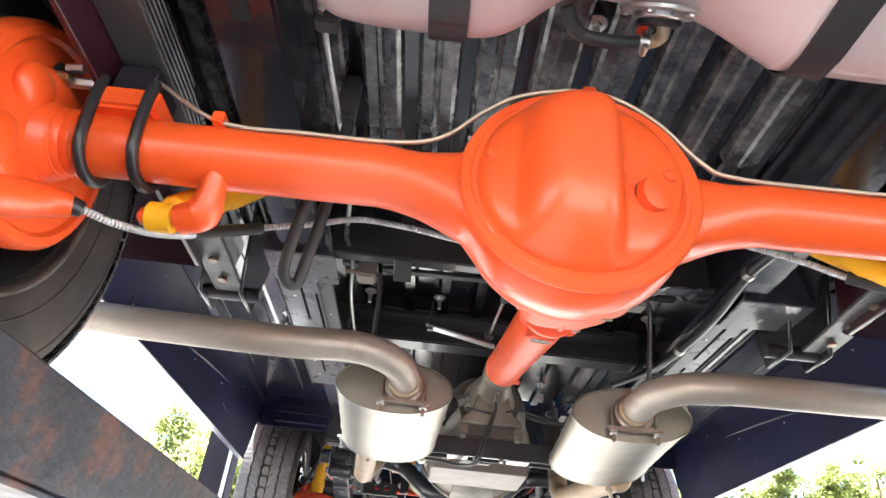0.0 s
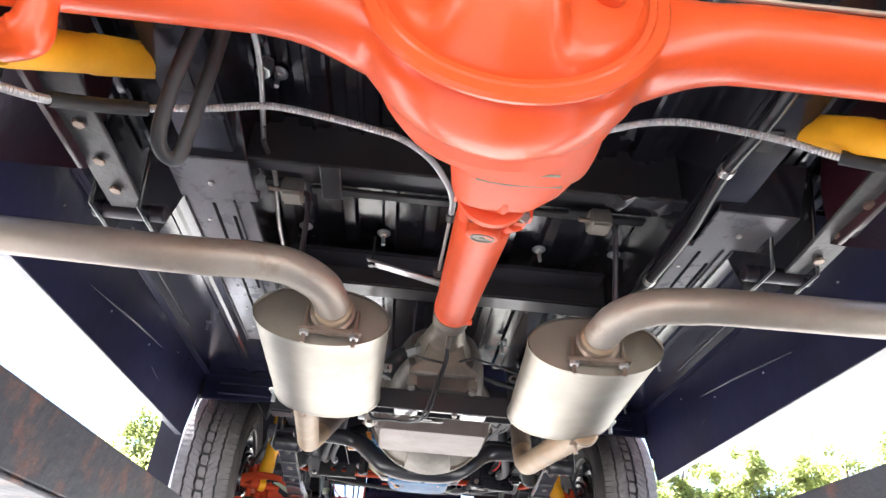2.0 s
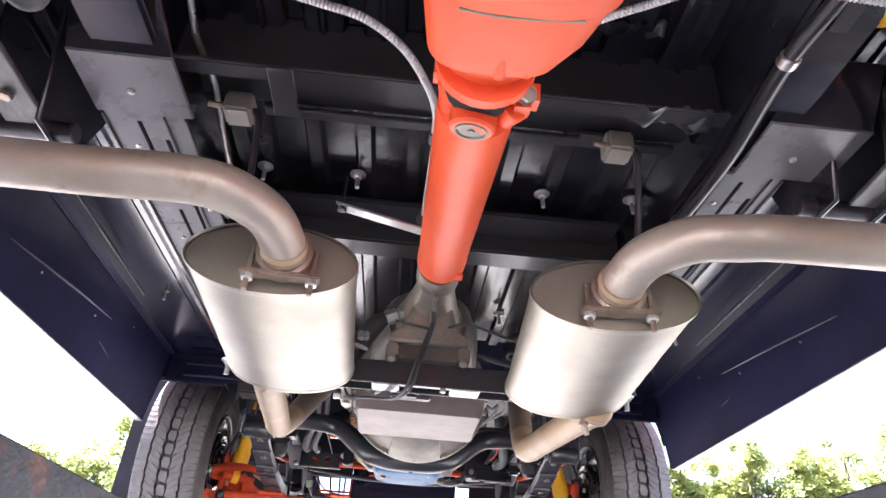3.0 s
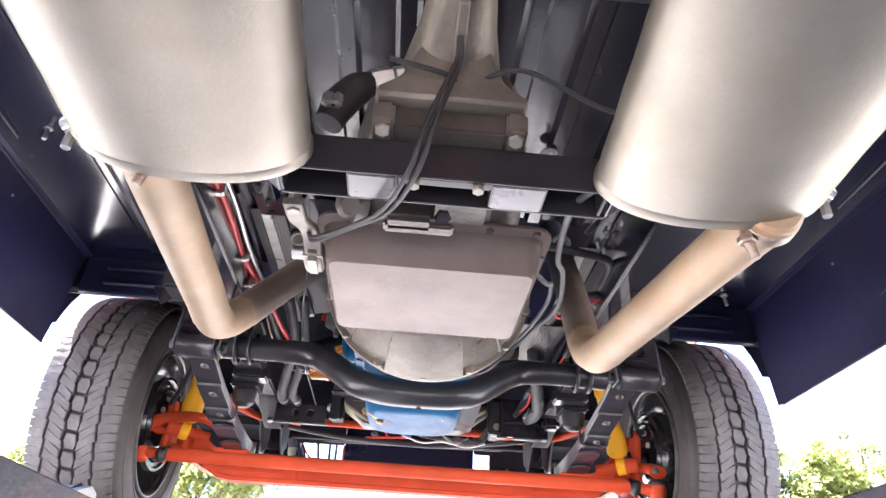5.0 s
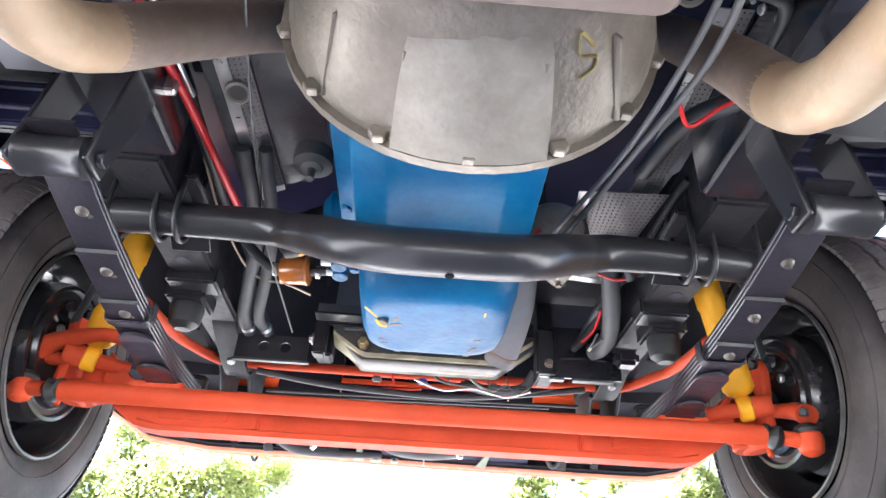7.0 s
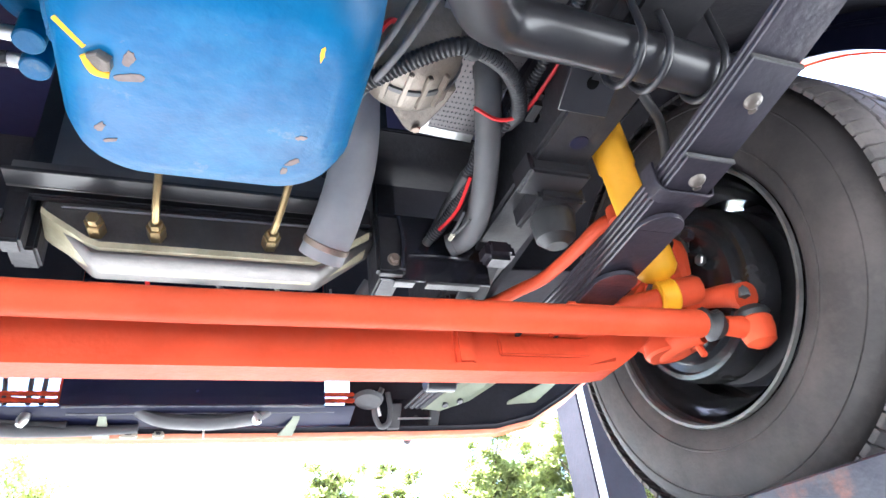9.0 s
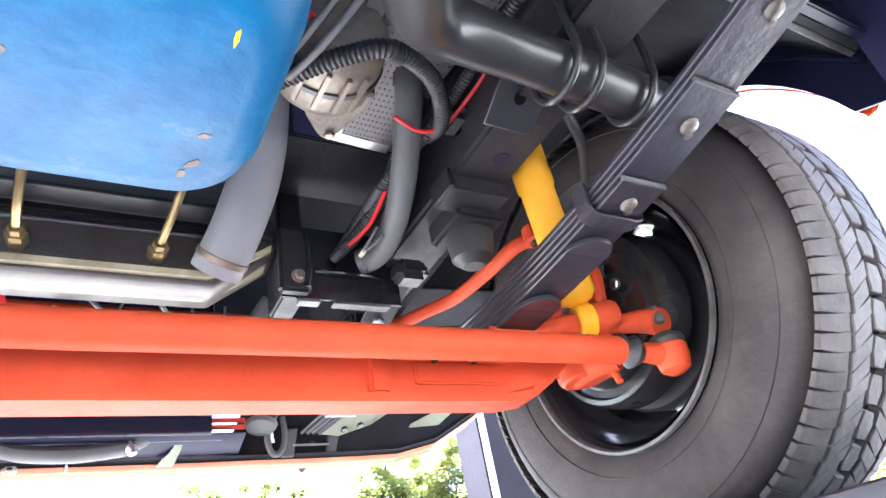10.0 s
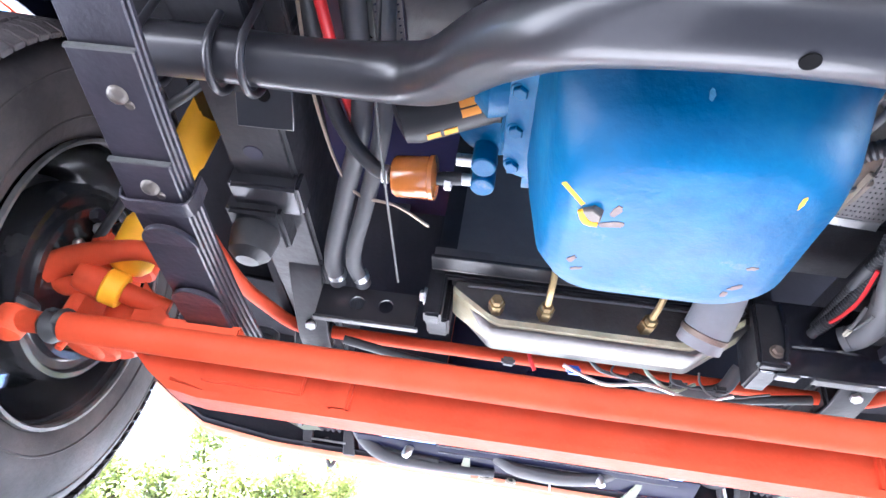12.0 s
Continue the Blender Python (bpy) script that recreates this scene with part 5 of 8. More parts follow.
tie = thing("tie_rod", "red-orange tubular tie rod behind the front axle", "tie rod", (0, 2.66, 2.05))
ROD = {-1: V(-0.645, 2.712, 2.059), 1: V(0.617, 2.691, 2.055)}
BALL = {-1: V(-0.722, 2.722, 2.064), 1: V(0.69, 2.674, 2.044)}
part("rod", tube([ROD[-1], (0, 2.713, 2.0585), ROD[1]], 0.0182, 24, smooth=False), RED, tie)
for s in (-1, 1):
    g, h = ROD[s], BALL[s]
    d = h - g
    part("boot", tube([g - d * 0.02, g + d * 0.1 + V(0, 0, 0.003), g + d * 0.2 - V(0, 0.002, 0.002), g + d * 0.3 + V(0, 0.002, 0.002), g + d * 0.42], [0.0125, 0.021, 0.014, 0.022, 0.013, 0.02, 0.011], 12, steps=4), HOSE, tie, "black crumpled rubber boot")
    end = part("rod_end", tube([g + d * 0.42, g + d * 0.75, h], [0.013, 0.015, 0.019], 14), RED, tie)
    part("ball_joint", turned([(0.01, -0.026), (0.019, -0.02), (0.023, -0.004), (0.023, 0.01), (0.018, 0.016)], h, (0, 0, 1), 20), RED, end)
    part("dust_boot", turned([(0.021, 0), (0.024, 0.006), (0.021, 0.012), (0.015, 0.016)], h + V(0, 0, 0.013), (0, 0, 1), 16), HOSE, end)
    part("castle_nut", hexnut(h + V(0, 0, 0.046), (0, 0, 1), 0.0095, 0.012), GREY, end)
    part("stud_end", cyl(h + V(0, 0, 0.055), h + V(0, 0, 0.07), 0.005), GREY, end)

single("drag_link", tube([(-0.79, 2.742, 2.126), (-0.742, 2.735, 2.134), (-0.686, 2.72, 2.156), (-0.611, 2.69, 2.159), (-0.56, 2.672, 2.151), (-0.53, 2.68, 2.14), (-0.46, 2.71, 2.105)], [0.02, 0.021, 0.018, 0.0135, 0.012, 0.012, 0.012], 14), RED, "curved red-orange steering link by the front wheel", "steering link")

# ---- front leaf springs ----
for s in (-1, 1):
    ls = thing("leaf_spring", "dark multi-leaf front spring with riveted clamps", "leaf spring", (s * 0.477, 2.7, 2.1), "leaf springs")

    def zs(y):
        d = y - 2.77
        return 2.098 + (0.235 * d * d if d < 0 else 0.33 * d * d)

    x = s * 0.473
    spans = [(2.16, 3.3), (2.2, 3.22), (2.357, 3.12), (2.462, 3.04), (2.562, 2.98), (2.66, 2.93)]
    for k, (y0, y1) in enumerate(spans):
        ys = [y0 + (y1 - y0) * i / 10 for i in range(11)]
        part("leaf", strip([(x, y, zs(y) + 0.022 - k * 0.0072) for y in ys], 0.06 - 0.0008 * k, 0.0066), SPRING, ls)
    for y in (2.512,):
        zc = zs(y)
        c = part("spring_clamp", strip([(x - 0.034, y, zc + 0.03), (x - 0.033, y, zc - 0.003), (x, y, zc - 0.0055), (x + 0.033, y, zc - 0.003), (x + 0.034, y, zc + 0.03)], 0.02, 0.003, side=(0, 1, 0), steps=3), SPRING, ls)
    for y in (2.286, 2.395, 2.488, 2.65):
        yy = y
        k = sum(1 for a, b in spans if a < yy) - 1
        zb = zs(yy) + 0.0185 - k * 0.0072
        part("leaf_bolt", turned([(0.0, 0.0045), (0.0055, 0.004), (0.0085, 0.002), (0.0095, -0.001)], (x + 0.002, yy, zb), (0.05, -0.25, -1), 16), OILY, ls, "tan worn rivet head")
        part("leaf_pip", turned([(0.0, 0.003), (0.004, 0.0025), (0.006, -0.001)], (x + 0.009, yy + 0.01, zb), (0, 0, -1), 12), OILY, ls)
    for k, (y0, y1) in enumerate(spans[4:], 4):
        part("leaf_nose", slab([(x + 0.0285 * math.cos(a), y0 - 0.03 * math.sin(a), zs(y0) + 0.0187 - k * 0.0072) for a in [math.pi * q / 12 for q in range(13)]], (0, 0, 0.006), 0.0008), SPRING, ls)
    for k, (y0, y1) in enumerate(spans[1:4], 1):
        z0 = zs(y0) + 0.0185 - k * 0.0072
        part("leaf_tip", box(x - 0.03, x + 0.03, y0 - 0.0025, y0 + 0.0005, z0 + 0.0002, z0 + 0.006, 0.0006), GREY, ls, "worn bright leaf tip")
    e0, e1 = (0.437, 0.522) if s > 0 else (0.417, 0.5)
    part("spring_eye", turned([(0.02, 0), (0.026, 0.002), (0.026, 0.012), (0.0245, 0.014), (0.0245, e1 - e0 - 0.014), (0.026, e1 - e0 - 0.012), (0.026, e1 - e0 - 0.002), (0.02, e1 - e0)], (s * e0, 2.178, 2.168), (s, 0, 0), 26), SATIN, ls, "black spring eye bush")
    part("front_eye", cyl((s * 0.445, 3.29, 2.205), (s * 0.51, 3.29, 2.205), 0.022), SATIN, ls)
    for dx in (e0 - 0.008, e1 + 0.001):
        part("shackle", slab([(s * dx, 2.155, 2.152), (s * dx, 2.198, 2.15), (s * dx, 2.25, 2.33), (s * dx, 2.18, 2.33)], (s * 0.007, 0, 0)), SATIN, ls)
        part("shackle_nut", hexnut((s * (dx + (0.008 if dx == e1 + 0.001 else -0.001)), 2.178, 2.168), (s if dx == e1 + 0.001 else -s, 0, 0), 0.011, 0.008), SATIN, ls)
    for yy in (2.83,):
        part("axle_u_bolt", tube([(x - 0.036, yy, 2.068), (x - 0.036, yy, 2.12), (x - 0.03, yy, 2.14), (x + 0.03, yy, 2.14), (x + 0.036, yy, 2.12), (x + 0.036, yy, 2.068)], 0.006, 8), SATIN, ls)
    # front shocks
    sh = thing("shock_absorber", "yellow tubular shock absorber beside the front spring", "shock absorber", (s * 0.6, 2.7, 2.1), "shock absorbers")
    a, b = (V(-0.628, 2.74, 2.131), V(-0.59, 2.695, 2.43)) if s < 0 else (V(0.613, 2.73, 2.116), V(0.552, 2.685, 2.41))
    w = (b - a).normalized()
    part("eye", cyl(a - V(s * 0.9, -0.42, 0.1) * 0.012, a + V(s * 0.9, -0.42, 0.1) * 0.014, 0.0235), YELLOW, sh)
    part("cup", turned([(0.01, 0.022), (0.022, 0.028), (0.0295, 0.038), (0.0295, 0.09), (0.026, 0.1)], a, w, 24), YELLOW, sh)
    part("body", turned([(0.024, 0.09), (0.025, 0.1), (0.025, 0.2), (0.028, 0.205), (0.028, 0.3), (0.02, 0.31)], a, w, 24), YELLOW, sh)
    part("upper_mount", box(*sorted((s * 0.515, s * 0.59)), 2.61, 2.69, 2.385, 2.42, 0.006), BLACK, sh)

# ---- anti-roll bar ----
bar = thing("anti_roll_bar", "thin red-orange anti-roll bar ahead of the front axle", "anti-roll bar", (0, 3.05, 2.27))
part("bar", tube([(-0.62, 2.8, 2.3), (-0.606, 2.83, 2.3), (-0.6, 2.9, 2.3), (-0.588, 2.995, 2.3), (-0.56, 3.06, 2.299), (-0.51, 3.122, 2.295), (-0.44, 3.13, 2.294), (0, 3.132, 2.293), (0.44, 3.13, 2.293), (0.52, 3.12, 2.295), (0.57, 3.055, 2.299), (0.6, 3.0, 2.3), (0.612, 2.9, 2.3), (0.615, 2.83, 2.3), (0.63, 2.8, 2.3)], 0.0122, 14), RED, bar)
for s in (-1, 1):
    part("bush", cyl((s * 0.445, 3.13, 2.293), (s * 0.49, 3.13, 2.293), 0.02), HOSE, bar)
    part("bush_bracket", box(*sorted((s * 0.442, s * 0.493)), 3.106, 3.155, 2.268, 2.345, 0.006), SATIN, bar)
    part("bar_end", turned([(0.013, -0.014), (0.021, -0.012), (0.021, 0.012), (0.013, 0.014)], (s * 0.63, 2.79, 2.3), (0, 0, 1), 20, cap=False), RED, bar)
    part("end_link", cyl((s * 0.63, 2.79, 2.285), (s * 0.632, 2.785, 2.38), 0.0085), SATIN, bar)

# ---- engine ----
en = thing("engine", "blue painted engine with a worn sheet metal oil pan", "engine", (0, 2.3, 2.2))
bm = bmesh.new()
loft(bm, [rect(-0.155, 0.145, 2.05, 2.615, 2.29, 0.03), rect(-0.155, 0.145, 2.05, 2.615, 2.284, 0.03), rect(-0.128, 0.128, 2.06, 2.612, 2.276, 0.04), rect(-0.122, 0.132, 2.08, 2.622, 2.23, 0.05), rect(-0.116, 0.13, 2.34, 2.62, 2.196, 0.05), rect(-0.112, 0.126, 2.365, 2.61, 2.154, 0.06), rect(-0.1, 0.112, 2.38, 2.592, 2.127, 0.055), rect(-0.082, 0.094, 2.4, 2.57, 2.12, 0.045)])
pn = part("oil_pan", fixed(bm), BLUE, en, "blue oil pan with chipped paint", angle=50)
part("drain_plug", hexnut((-0.072, 2.458, 2.1225), (-0.25, 0.05, -1), 0.0095, 0.008), OILY, pn, "dark greasy drain plug")
part("yellow_mark", tube([(-0.1, 2.433, 2.128), (-0.091, 2.441, 2.124), (-0.082, 2.449, 2.12)], [0.0035, 0.0028, 0.0024], 8, flat=0.5), YELLOW, pn, "yellow paint streak")
part("yellow_mark", tube([(-0.083, 2.455, 2.118), (-0.077, 2.466, 2.116), (-0.067, 2.468, 2.115)], [0.003, 0.0038, 0.003], 8, flat=0.6), YELLOW, pn, "yellow paint streak")


def flake(at, long, wide, turn, seed, way=(0, 0, -1)):
    """A ragged flat patch lying on a face."""
    rnd = random.Random(seed)
    s, u = axes(V(*way).normalized())
    c, sn = math.cos(turn), math.sin(turn)
    pts = []
    for k in range(14):
        a = 2 * math.pi * k / 14
        r = rnd.uniform(0.6, 1.0)
        p, q = long * r * math.cos(a), wide * r * math.sin(a)
        pts.append(tuple(V(*at) + s * (p * c - q * sn) + u * (p * sn + q * c)))
    return slab(pts, tuple(V(*way).normalized() * 0.0005), 0)


for k, (px, py, pl, pw, pt, pm) in enumerate(((-0.054, 2.453, 0.009, 0.005, 0.3, PRIMER), (-0.055, 2.472, 0.014, 0.005, 1.4, PRIMER), (-0.079, 2.53, 0.007, 0.004, 0.4, PRIMER), (-0.073, 2.545, 0.008, 0.0025, 1.2, PRIMER), (0.077, 2.512, 0.006, 0.003, 1.3, PRIMER), (0.074, 2.545, 0.009, 0.004, 0.8, PRIMER), (0.068, 2.558, 0.006, 0.004, 0.2, PRIMER), (0.078, 2.418, 0.009, 0.0022, 0.0, YELLOW))):
    part("paint_chip", flake((px, py, 2.1198), pl, pw, pt, 60 + k), pm, pn, "bare primer chip" if pm is PRIMER else "")
part("paint_chip", flake((-0.005, 2.3588, 2.163), 0.006, 0.003, 1.5, 81, (0, -0.86, -0.51)), SCUFF, pn, "pale chip")
for y in (2.4, 2.48, 2.536, 2.592):
    part("pan_bolt", hexnut((-0.1435, y, 2.2835), (-0.1, 0, -1), 0.0085, 0.008, washer=0.011), BLUE, pn)
for xa, z0, z1 in ((-0.158, 2.2905, 2.297), (-0.153, 2.299, 2.305), (-0.161, 2.307, 2.322)):
    part("pan_rail", slab([(xa, 2.06, z0), (xa, 2.585, z0), (xa + 0.02, 2.612, z0), (-0.12, 2.612, z0), (-0.12, 2.06, z0)], (0, 0, z1 - z0), 0.0015), BLUE, en)
part("block", box(-0.15, 0.14, 2.05, 2.66, 2.29, 2.75, 0.02), BLUE, en)
part("pump_housing", turned([(0.03, 0), (0.045, 0.005), (0.048, 0.03), (0.03, 0.045)], (-0.15, 2.5, 2.33), (-1, 0, -0.1), 24), BLUE, en)
for k in range(4):
    part("block_bolt", hexnut((-0.15, 2.36 + k * 0.07, 2.31), (-1, 0, -0.3), 0.01, 0.01), BLUE, en)
part("front_cover", box(-0.11, 0.1, 2.63, 2.68, 2.3, 2.6, 0.02), BLUE, en)
part("crank_pulley", turned([(0.02, 0), (0.075, 0.002), (0.08, 0.01), (0.07, 0.02), (0.08, 0.03), (0.075, 0.04), (0.02, 0.042)], (0, 2.69, 2.34), (0, 1, 0), 36), SATIN, en)

# ---- radiator ----
rd = thing("radiator", "aluminium radiator with bright bottom tank", "radiator", (0.02, 2.96, 2.3))
low = [(-0.215, 2.31), (-0.145, 2.245), (0.17, 2.245), (0.262, 2.315), (0.262, 2.33), (-0.215, 2.33)]
part("bottom_tank", slab([(x, 2.94, z) for x, z in low], (0, 0.07, 0), 0.004), BRUSHED, rd, "brushed dark aluminium tank face")
bm = bmesh.new()
lip = [(-0.213, 2.3), (-0.205, 2.293), (-0.15, 2.256), (-0.135, 2.25), (0.16, 2.25), (0.178, 2.258), (0.24, 2.3), (0.248, 2.306)]
loft(bm, [[V(x, 2.931, z + 0.012), V(x, 2.934, z + 0.004), V(x, 2.985, z - 0.006), V(x, 2.996, z - 0.002), V(x, 2.996, z + 0.014)] for x, z in lip])
part("tank_lip", fixed(bm), ALU, rd, "cream coloured folded tank lip", angle=30)
part("tank_seam", tube([(-0.19, 2.937, 2.318), (0.0, 2.937, 2.32), (0.22, 2.937, 2.322)], 0.0022, 6), SLATE, rd)
part("upper_channel", box(-0.25, 0.22, 2.862, 2.895, 2.318, 2.324, 0.001), SATIN, rd)
part("channel_wall", box(-0.25, 0.22, 2.895, 2.9, 2.318, 2.36, 0.001), BRUSHED, rd, "brushed grey channel wall")
part("core", box(-0.22, 0.265, 2.95, 3.0, 2.33, 2.8, 0.004), LOUVRE, rd)
part("side_channel", box(-0.253, -0.215, 2.963, 3.02, 2.262, 2.8, 0.004), MATTE, rd)
part("side_channel", box(0.264, 0.3, 2.942, 3.02, 2.24, 2.8, 0.004), MATTE, rd)
part("rear_lip", box(-0.25, 0.25, 2.925, 2.94, 2.325, 2.36, 0.003), SATIN, rd)
for x in (-0.141, -0.064, 0.093):
    f = part("line_fitting", cyl((x, 2.94, 2.283), (x, 2.905, 2.277), 0.013, seg=6), BRASS, rd)
    part("fitting_nut", cyl((x, 2.907, 2.277), (x, 2.892, 2.275), 0.009, seg=6), BRASS, f)
single("cooler_pipe", tube([(-0.064, 2.895, 2.276), (-0.063, 2.85, 2.285), (-0.06, 2.8, 2.32), (-0.05, 2.7, 2.42)], 0.0055, 8), BRASS, "thin metal cooler pipe on the radiator", "pipe", "cooler pipes")
single("cooler_pipe", tube([(0.093, 2.895, 2.276), (0.1, 2.85, 2.29), (0.11, 2.78, 2.33), (0.12, 2.68, 2.42)], 0.0055, 8), BRASS, "thin metal cooler pipe on the radiator", "pipe", "cooler pipes")
rh = thing("radiator_hose", "grey rubber lower radiator hose", "hose", (0.2, 2.92, 2.28))
part("hose", tube([(0.166, 2.918, 2.254), (0.184, 2.872, 2.298), (0.198, 2.82, 2.36), (0.196, 2.77, 2.43), (0.18, 2.72, 2.52)], 0.0345, 24), PALEHOSE, rh)
part("hose_clamp", turned([(0.0345, -0.005), (0.0362, -0.004), (0.0362, 0.004), (0.0345, 0.005)], (0.172, 2.903, 2.268), (0.3, -0.74, 0.7), 28, cap=False), CLAMP, rh)

# ---- fuel tank ----
tk = thing("fuel_tank", "pale coated fuel tank with dark straps", "fuel tank", (0.05, -0.1, 2.3))


def tank_shell():
    """Two hanging lobes joined by a shallower saddle, with a rounded front edge."""
    low = [(-0.39, 2.4), (-0.366, 2.315), (-0.338, 2.268), (-0.3, 2.247), (-0.22, 2.24), (-0.145, 2.242), (-0.105, 2.265), (-0.072, 2.302), (-0.04, 2.332), (0.01, 2.343), (0.08, 2.34), (0.125, 2.315), (0.16, 2.278), (0.19, 2.248), (0.225, 2.238), (0.45, 2.238), (0.49, 2.28), (0.5, 2.4)]
    prof = [(q.x, q.z) for q in spline([V(x, 0, z) for x, z in low], 5)]
    bm = bmesh.new()
    rings = []
    for y, e in ((-0.75, 0.0), (-0.3, 0.0), (0.13, 0.0), (0.165, 0.004), (0.188, 0.014), (0.202, 0.03), (0.21, 0.055), (0.212, 0.085)):
        rings.append([V(x * (1 - 0.3 * e), y + max(0, 0.012 - abs(x - 0.06) * 0.12), min(2.43, z + e)) for x, z in prof] + [V(0.49, y, 2.445), (V(-0.38, y, 2.445))])
    loft(bm, rings)
    return fixed(bm)


part("tank_shell", tank_shell(), TANK, tk, angle=60)
for x, y1 in ((-0.185, 0.208), (0.222, 0.208)):
    part("strap", strip([(x, -0.7, 2.234), (x, 0.05, 2.234), (x, y1 - 0.045, 2.238), (x, y1 - 0.018, 2.25), (x, y1, 2.275), (x, y1 + 0.008, 2.32), (x, y1 + 0.008, 2.45)], 0.044, 0.003), HOSE, tk, "dark tank strap")
snd = part("sender_plate", turned([(0.02, -0.004), (0.052, 0.0), (0.052, 0.004), (0.048, 0.006), (0.034, 0.006), (0.034, 0.012), (0.03, 0.014)], (0.076, 0.2, 2.358), (0, 0.72, -0.69), 30), ZINC, tk)
part("sender_cap", turned([(0.028, 0.012), (0.026, 0.02), (0.02, 0.022)], (0.076, 0.2, 2.358), (0, 0.72, -0.69), 24), MATTE, snd, "dark sender cap")
for q in range(5):
    a = math.radians(72 * q + 20)
    part("sender_screw", hexnut((0.076 + 0.043 * math.cos(a), 0.204 + 0.043 * math.sin(a) * 0.69, 2.353 + 0.043 * math.sin(a) * 0.72), (0, 0.72, -0.69), 0.005, 0.004), ZINC, snd)
part("sender_pipe", tube([(0.078, 0.205, 2.345), (0.083, 0.218, 2.338), (0.083, 0.232, 2.342), (0.074, 0.242, 2.345), (0.055, 0.246, 2.345)], 0.0085, 12), ALU, snd, "pale bent pipe stub")
part("pipe_fitting", cyl((0.062, 0.215, 2.348), (0.062, 0.24, 2.362), 0.006, seg=6), RED, snd, "small red fitting")
fh = thing("fuel_hose", "black rubber fuel hose with a screw clamp", "hose", (0.02, 0.245, 2.345))
part("hose", tube([(0.072, 0.244, 2.346), (0.045, 0.246, 2.343), (0.015, 0.245, 2.342), (-0.012, 0.242, 2.344), (-0.03, 0.23, 2.35), (-0.04, 0.212, 2.36)], 0.0095, 14), HOSE, fh)
part("clamp_band", turned([(0.0105, -0.006), (0.0115, -0.006), (0.0115, 0.006), (0.0105, 0.006)], (0.066, 0.2445, 2.345), (1, 0, 0), 20), ZINC, fh, "steel screw clamp")
part("clamp_screw", cyl((0.066, 0.236, 2.331), (0.066, 0.252, 2.331), 0.0045, seg=8), COPPER, fh)

# ---- cables, lines and hoses at the rear ----
pc = thing("parking_brake_cable", "grey sheathed parking brake cable arching to the middle", "cable", (-0.3, 0.7, 2.3), "parking brake cables")
part("sheath", ribbed_tube([(-0.645, 0.4, 2.098), (-0.605, 0.436, 2.1), (-0.575, 0.5, 2.13), (-0.545, 0.58, 2.185), (-0.489, 0.643, 2.246), (-0.4, 0.664, 2.28), (-0.326, 0.68, 2.31), (-0.24, 0.698, 2.316), (-0.175, 0.71, 2.313), (-0.12, 0.724, 2.31), (-0.07, 0.767, 2.31), (-0.035, 0.831, 2.31), (-0.021, 0.88, 2.31), (-0.02, 0.924, 2.31)], 0.0062), BRAID, pc)
part("rubber_sleeve", tube([(-0.56, 0.555, 2.168), (-0.53, 0.605, 2.21), (-0.487, 0.645, 2.247)], 0.0105, 12), HOSE, pc, "black rubber sleeve")
part("end_ferrule", cyl((-0.02, 0.92, 2.31), (-0.0205, 0.945, 2.311), 0.0085), SATIN, pc)
part("inner_rod", cyl((-0.0205, 0.94, 2.311), (-0.026, 1.19, 2.336), 0.0035), ZINC, pc)
part("clevis", box(-0.037, -0.015, 1.18, 1.21, 2.328, 2.345, 0.003), GREY, pc)
pc = thing("parking_brake_cable", "grey sheathed parking brake cable behind the differential", "cable", (0.4, 0.6, 2.27), "parking brake cables")
part("sheath", ribbed_tube([(0.03, 1.0, 2.362), (0.08, 0.86, 2.365), (0.15, 0.75, 2.36), (0.233, 0.681, 2.345), (0.276, 0.646, 2.33), (0.33, 0.615, 2.305), (0.43, 0.585, 2.26), (0.5, 0.575, 2.23), (0.561, 0.55, 2.2), (0.6, 0.42, 2.1)], 0.0062), BRAID, pc)
part("rubber_sleeve", tube([(0.5, 0.575, 2.23), (0.56, 0.55, 2.2), (0.585, 0.48, 2.15)], 0.0105, 12), HOSE, pc, "black rubber sleeve")
lv = thing("brake_lever", "bare steel parking brake lever under the belly plate", "lever", (-0.1, 1.19, 2.33))
part("bar", slab([(-0.19, 1.172, 2.338), (-0.182, 1.2, 2.338), (-0.01, 1.225, 2.312), (-0.01, 1.198, 2.312)], (0, 0, 0.006)), ZINC, lv)
part("pivot", hexnut((-0.178, 1.186, 2.338), (0, 0, -1), 0.009, 0.008), SATIN, lv)
part("pivot_post", cyl((-0.178, 1.186, 2.34), (-0.178, 1.186, 2.41), 0.0025), SATIN, lv)
bh = single("brake_hose", tube([(-0.34, 0.43, 2.27), (-0.375, 0.48, 2.2), (-0.4, 0.535, 2.13), (-0.401, 0.562, 2.11), (-0.386, 0.577, 2.112), (-0.374, 0.556, 2.15), (-0.358, 0.522, 2.2), (-0.343, 0.485, 2.27), (-0.338, 0.47, 2.42)], 0.0095, 12), HOSE, "black rubber brake hose hanging in a loop", "hose")
part("end_fitting", cyl((-0.349, 0.672, 2.37), (-0.35, 0.682, 2.408), 0.012, seg=6), ZINC, bh)
part("end_fitting", cyl((-0.345, 0.437, 2.26), (-0.335, 0.424, 2.28), 0.012, seg=6), BRASS, bh)
fl = thing("fuel_line", "pale metal fuel line along the floor", "pipe", (-0.36, 0.6, 2.37))
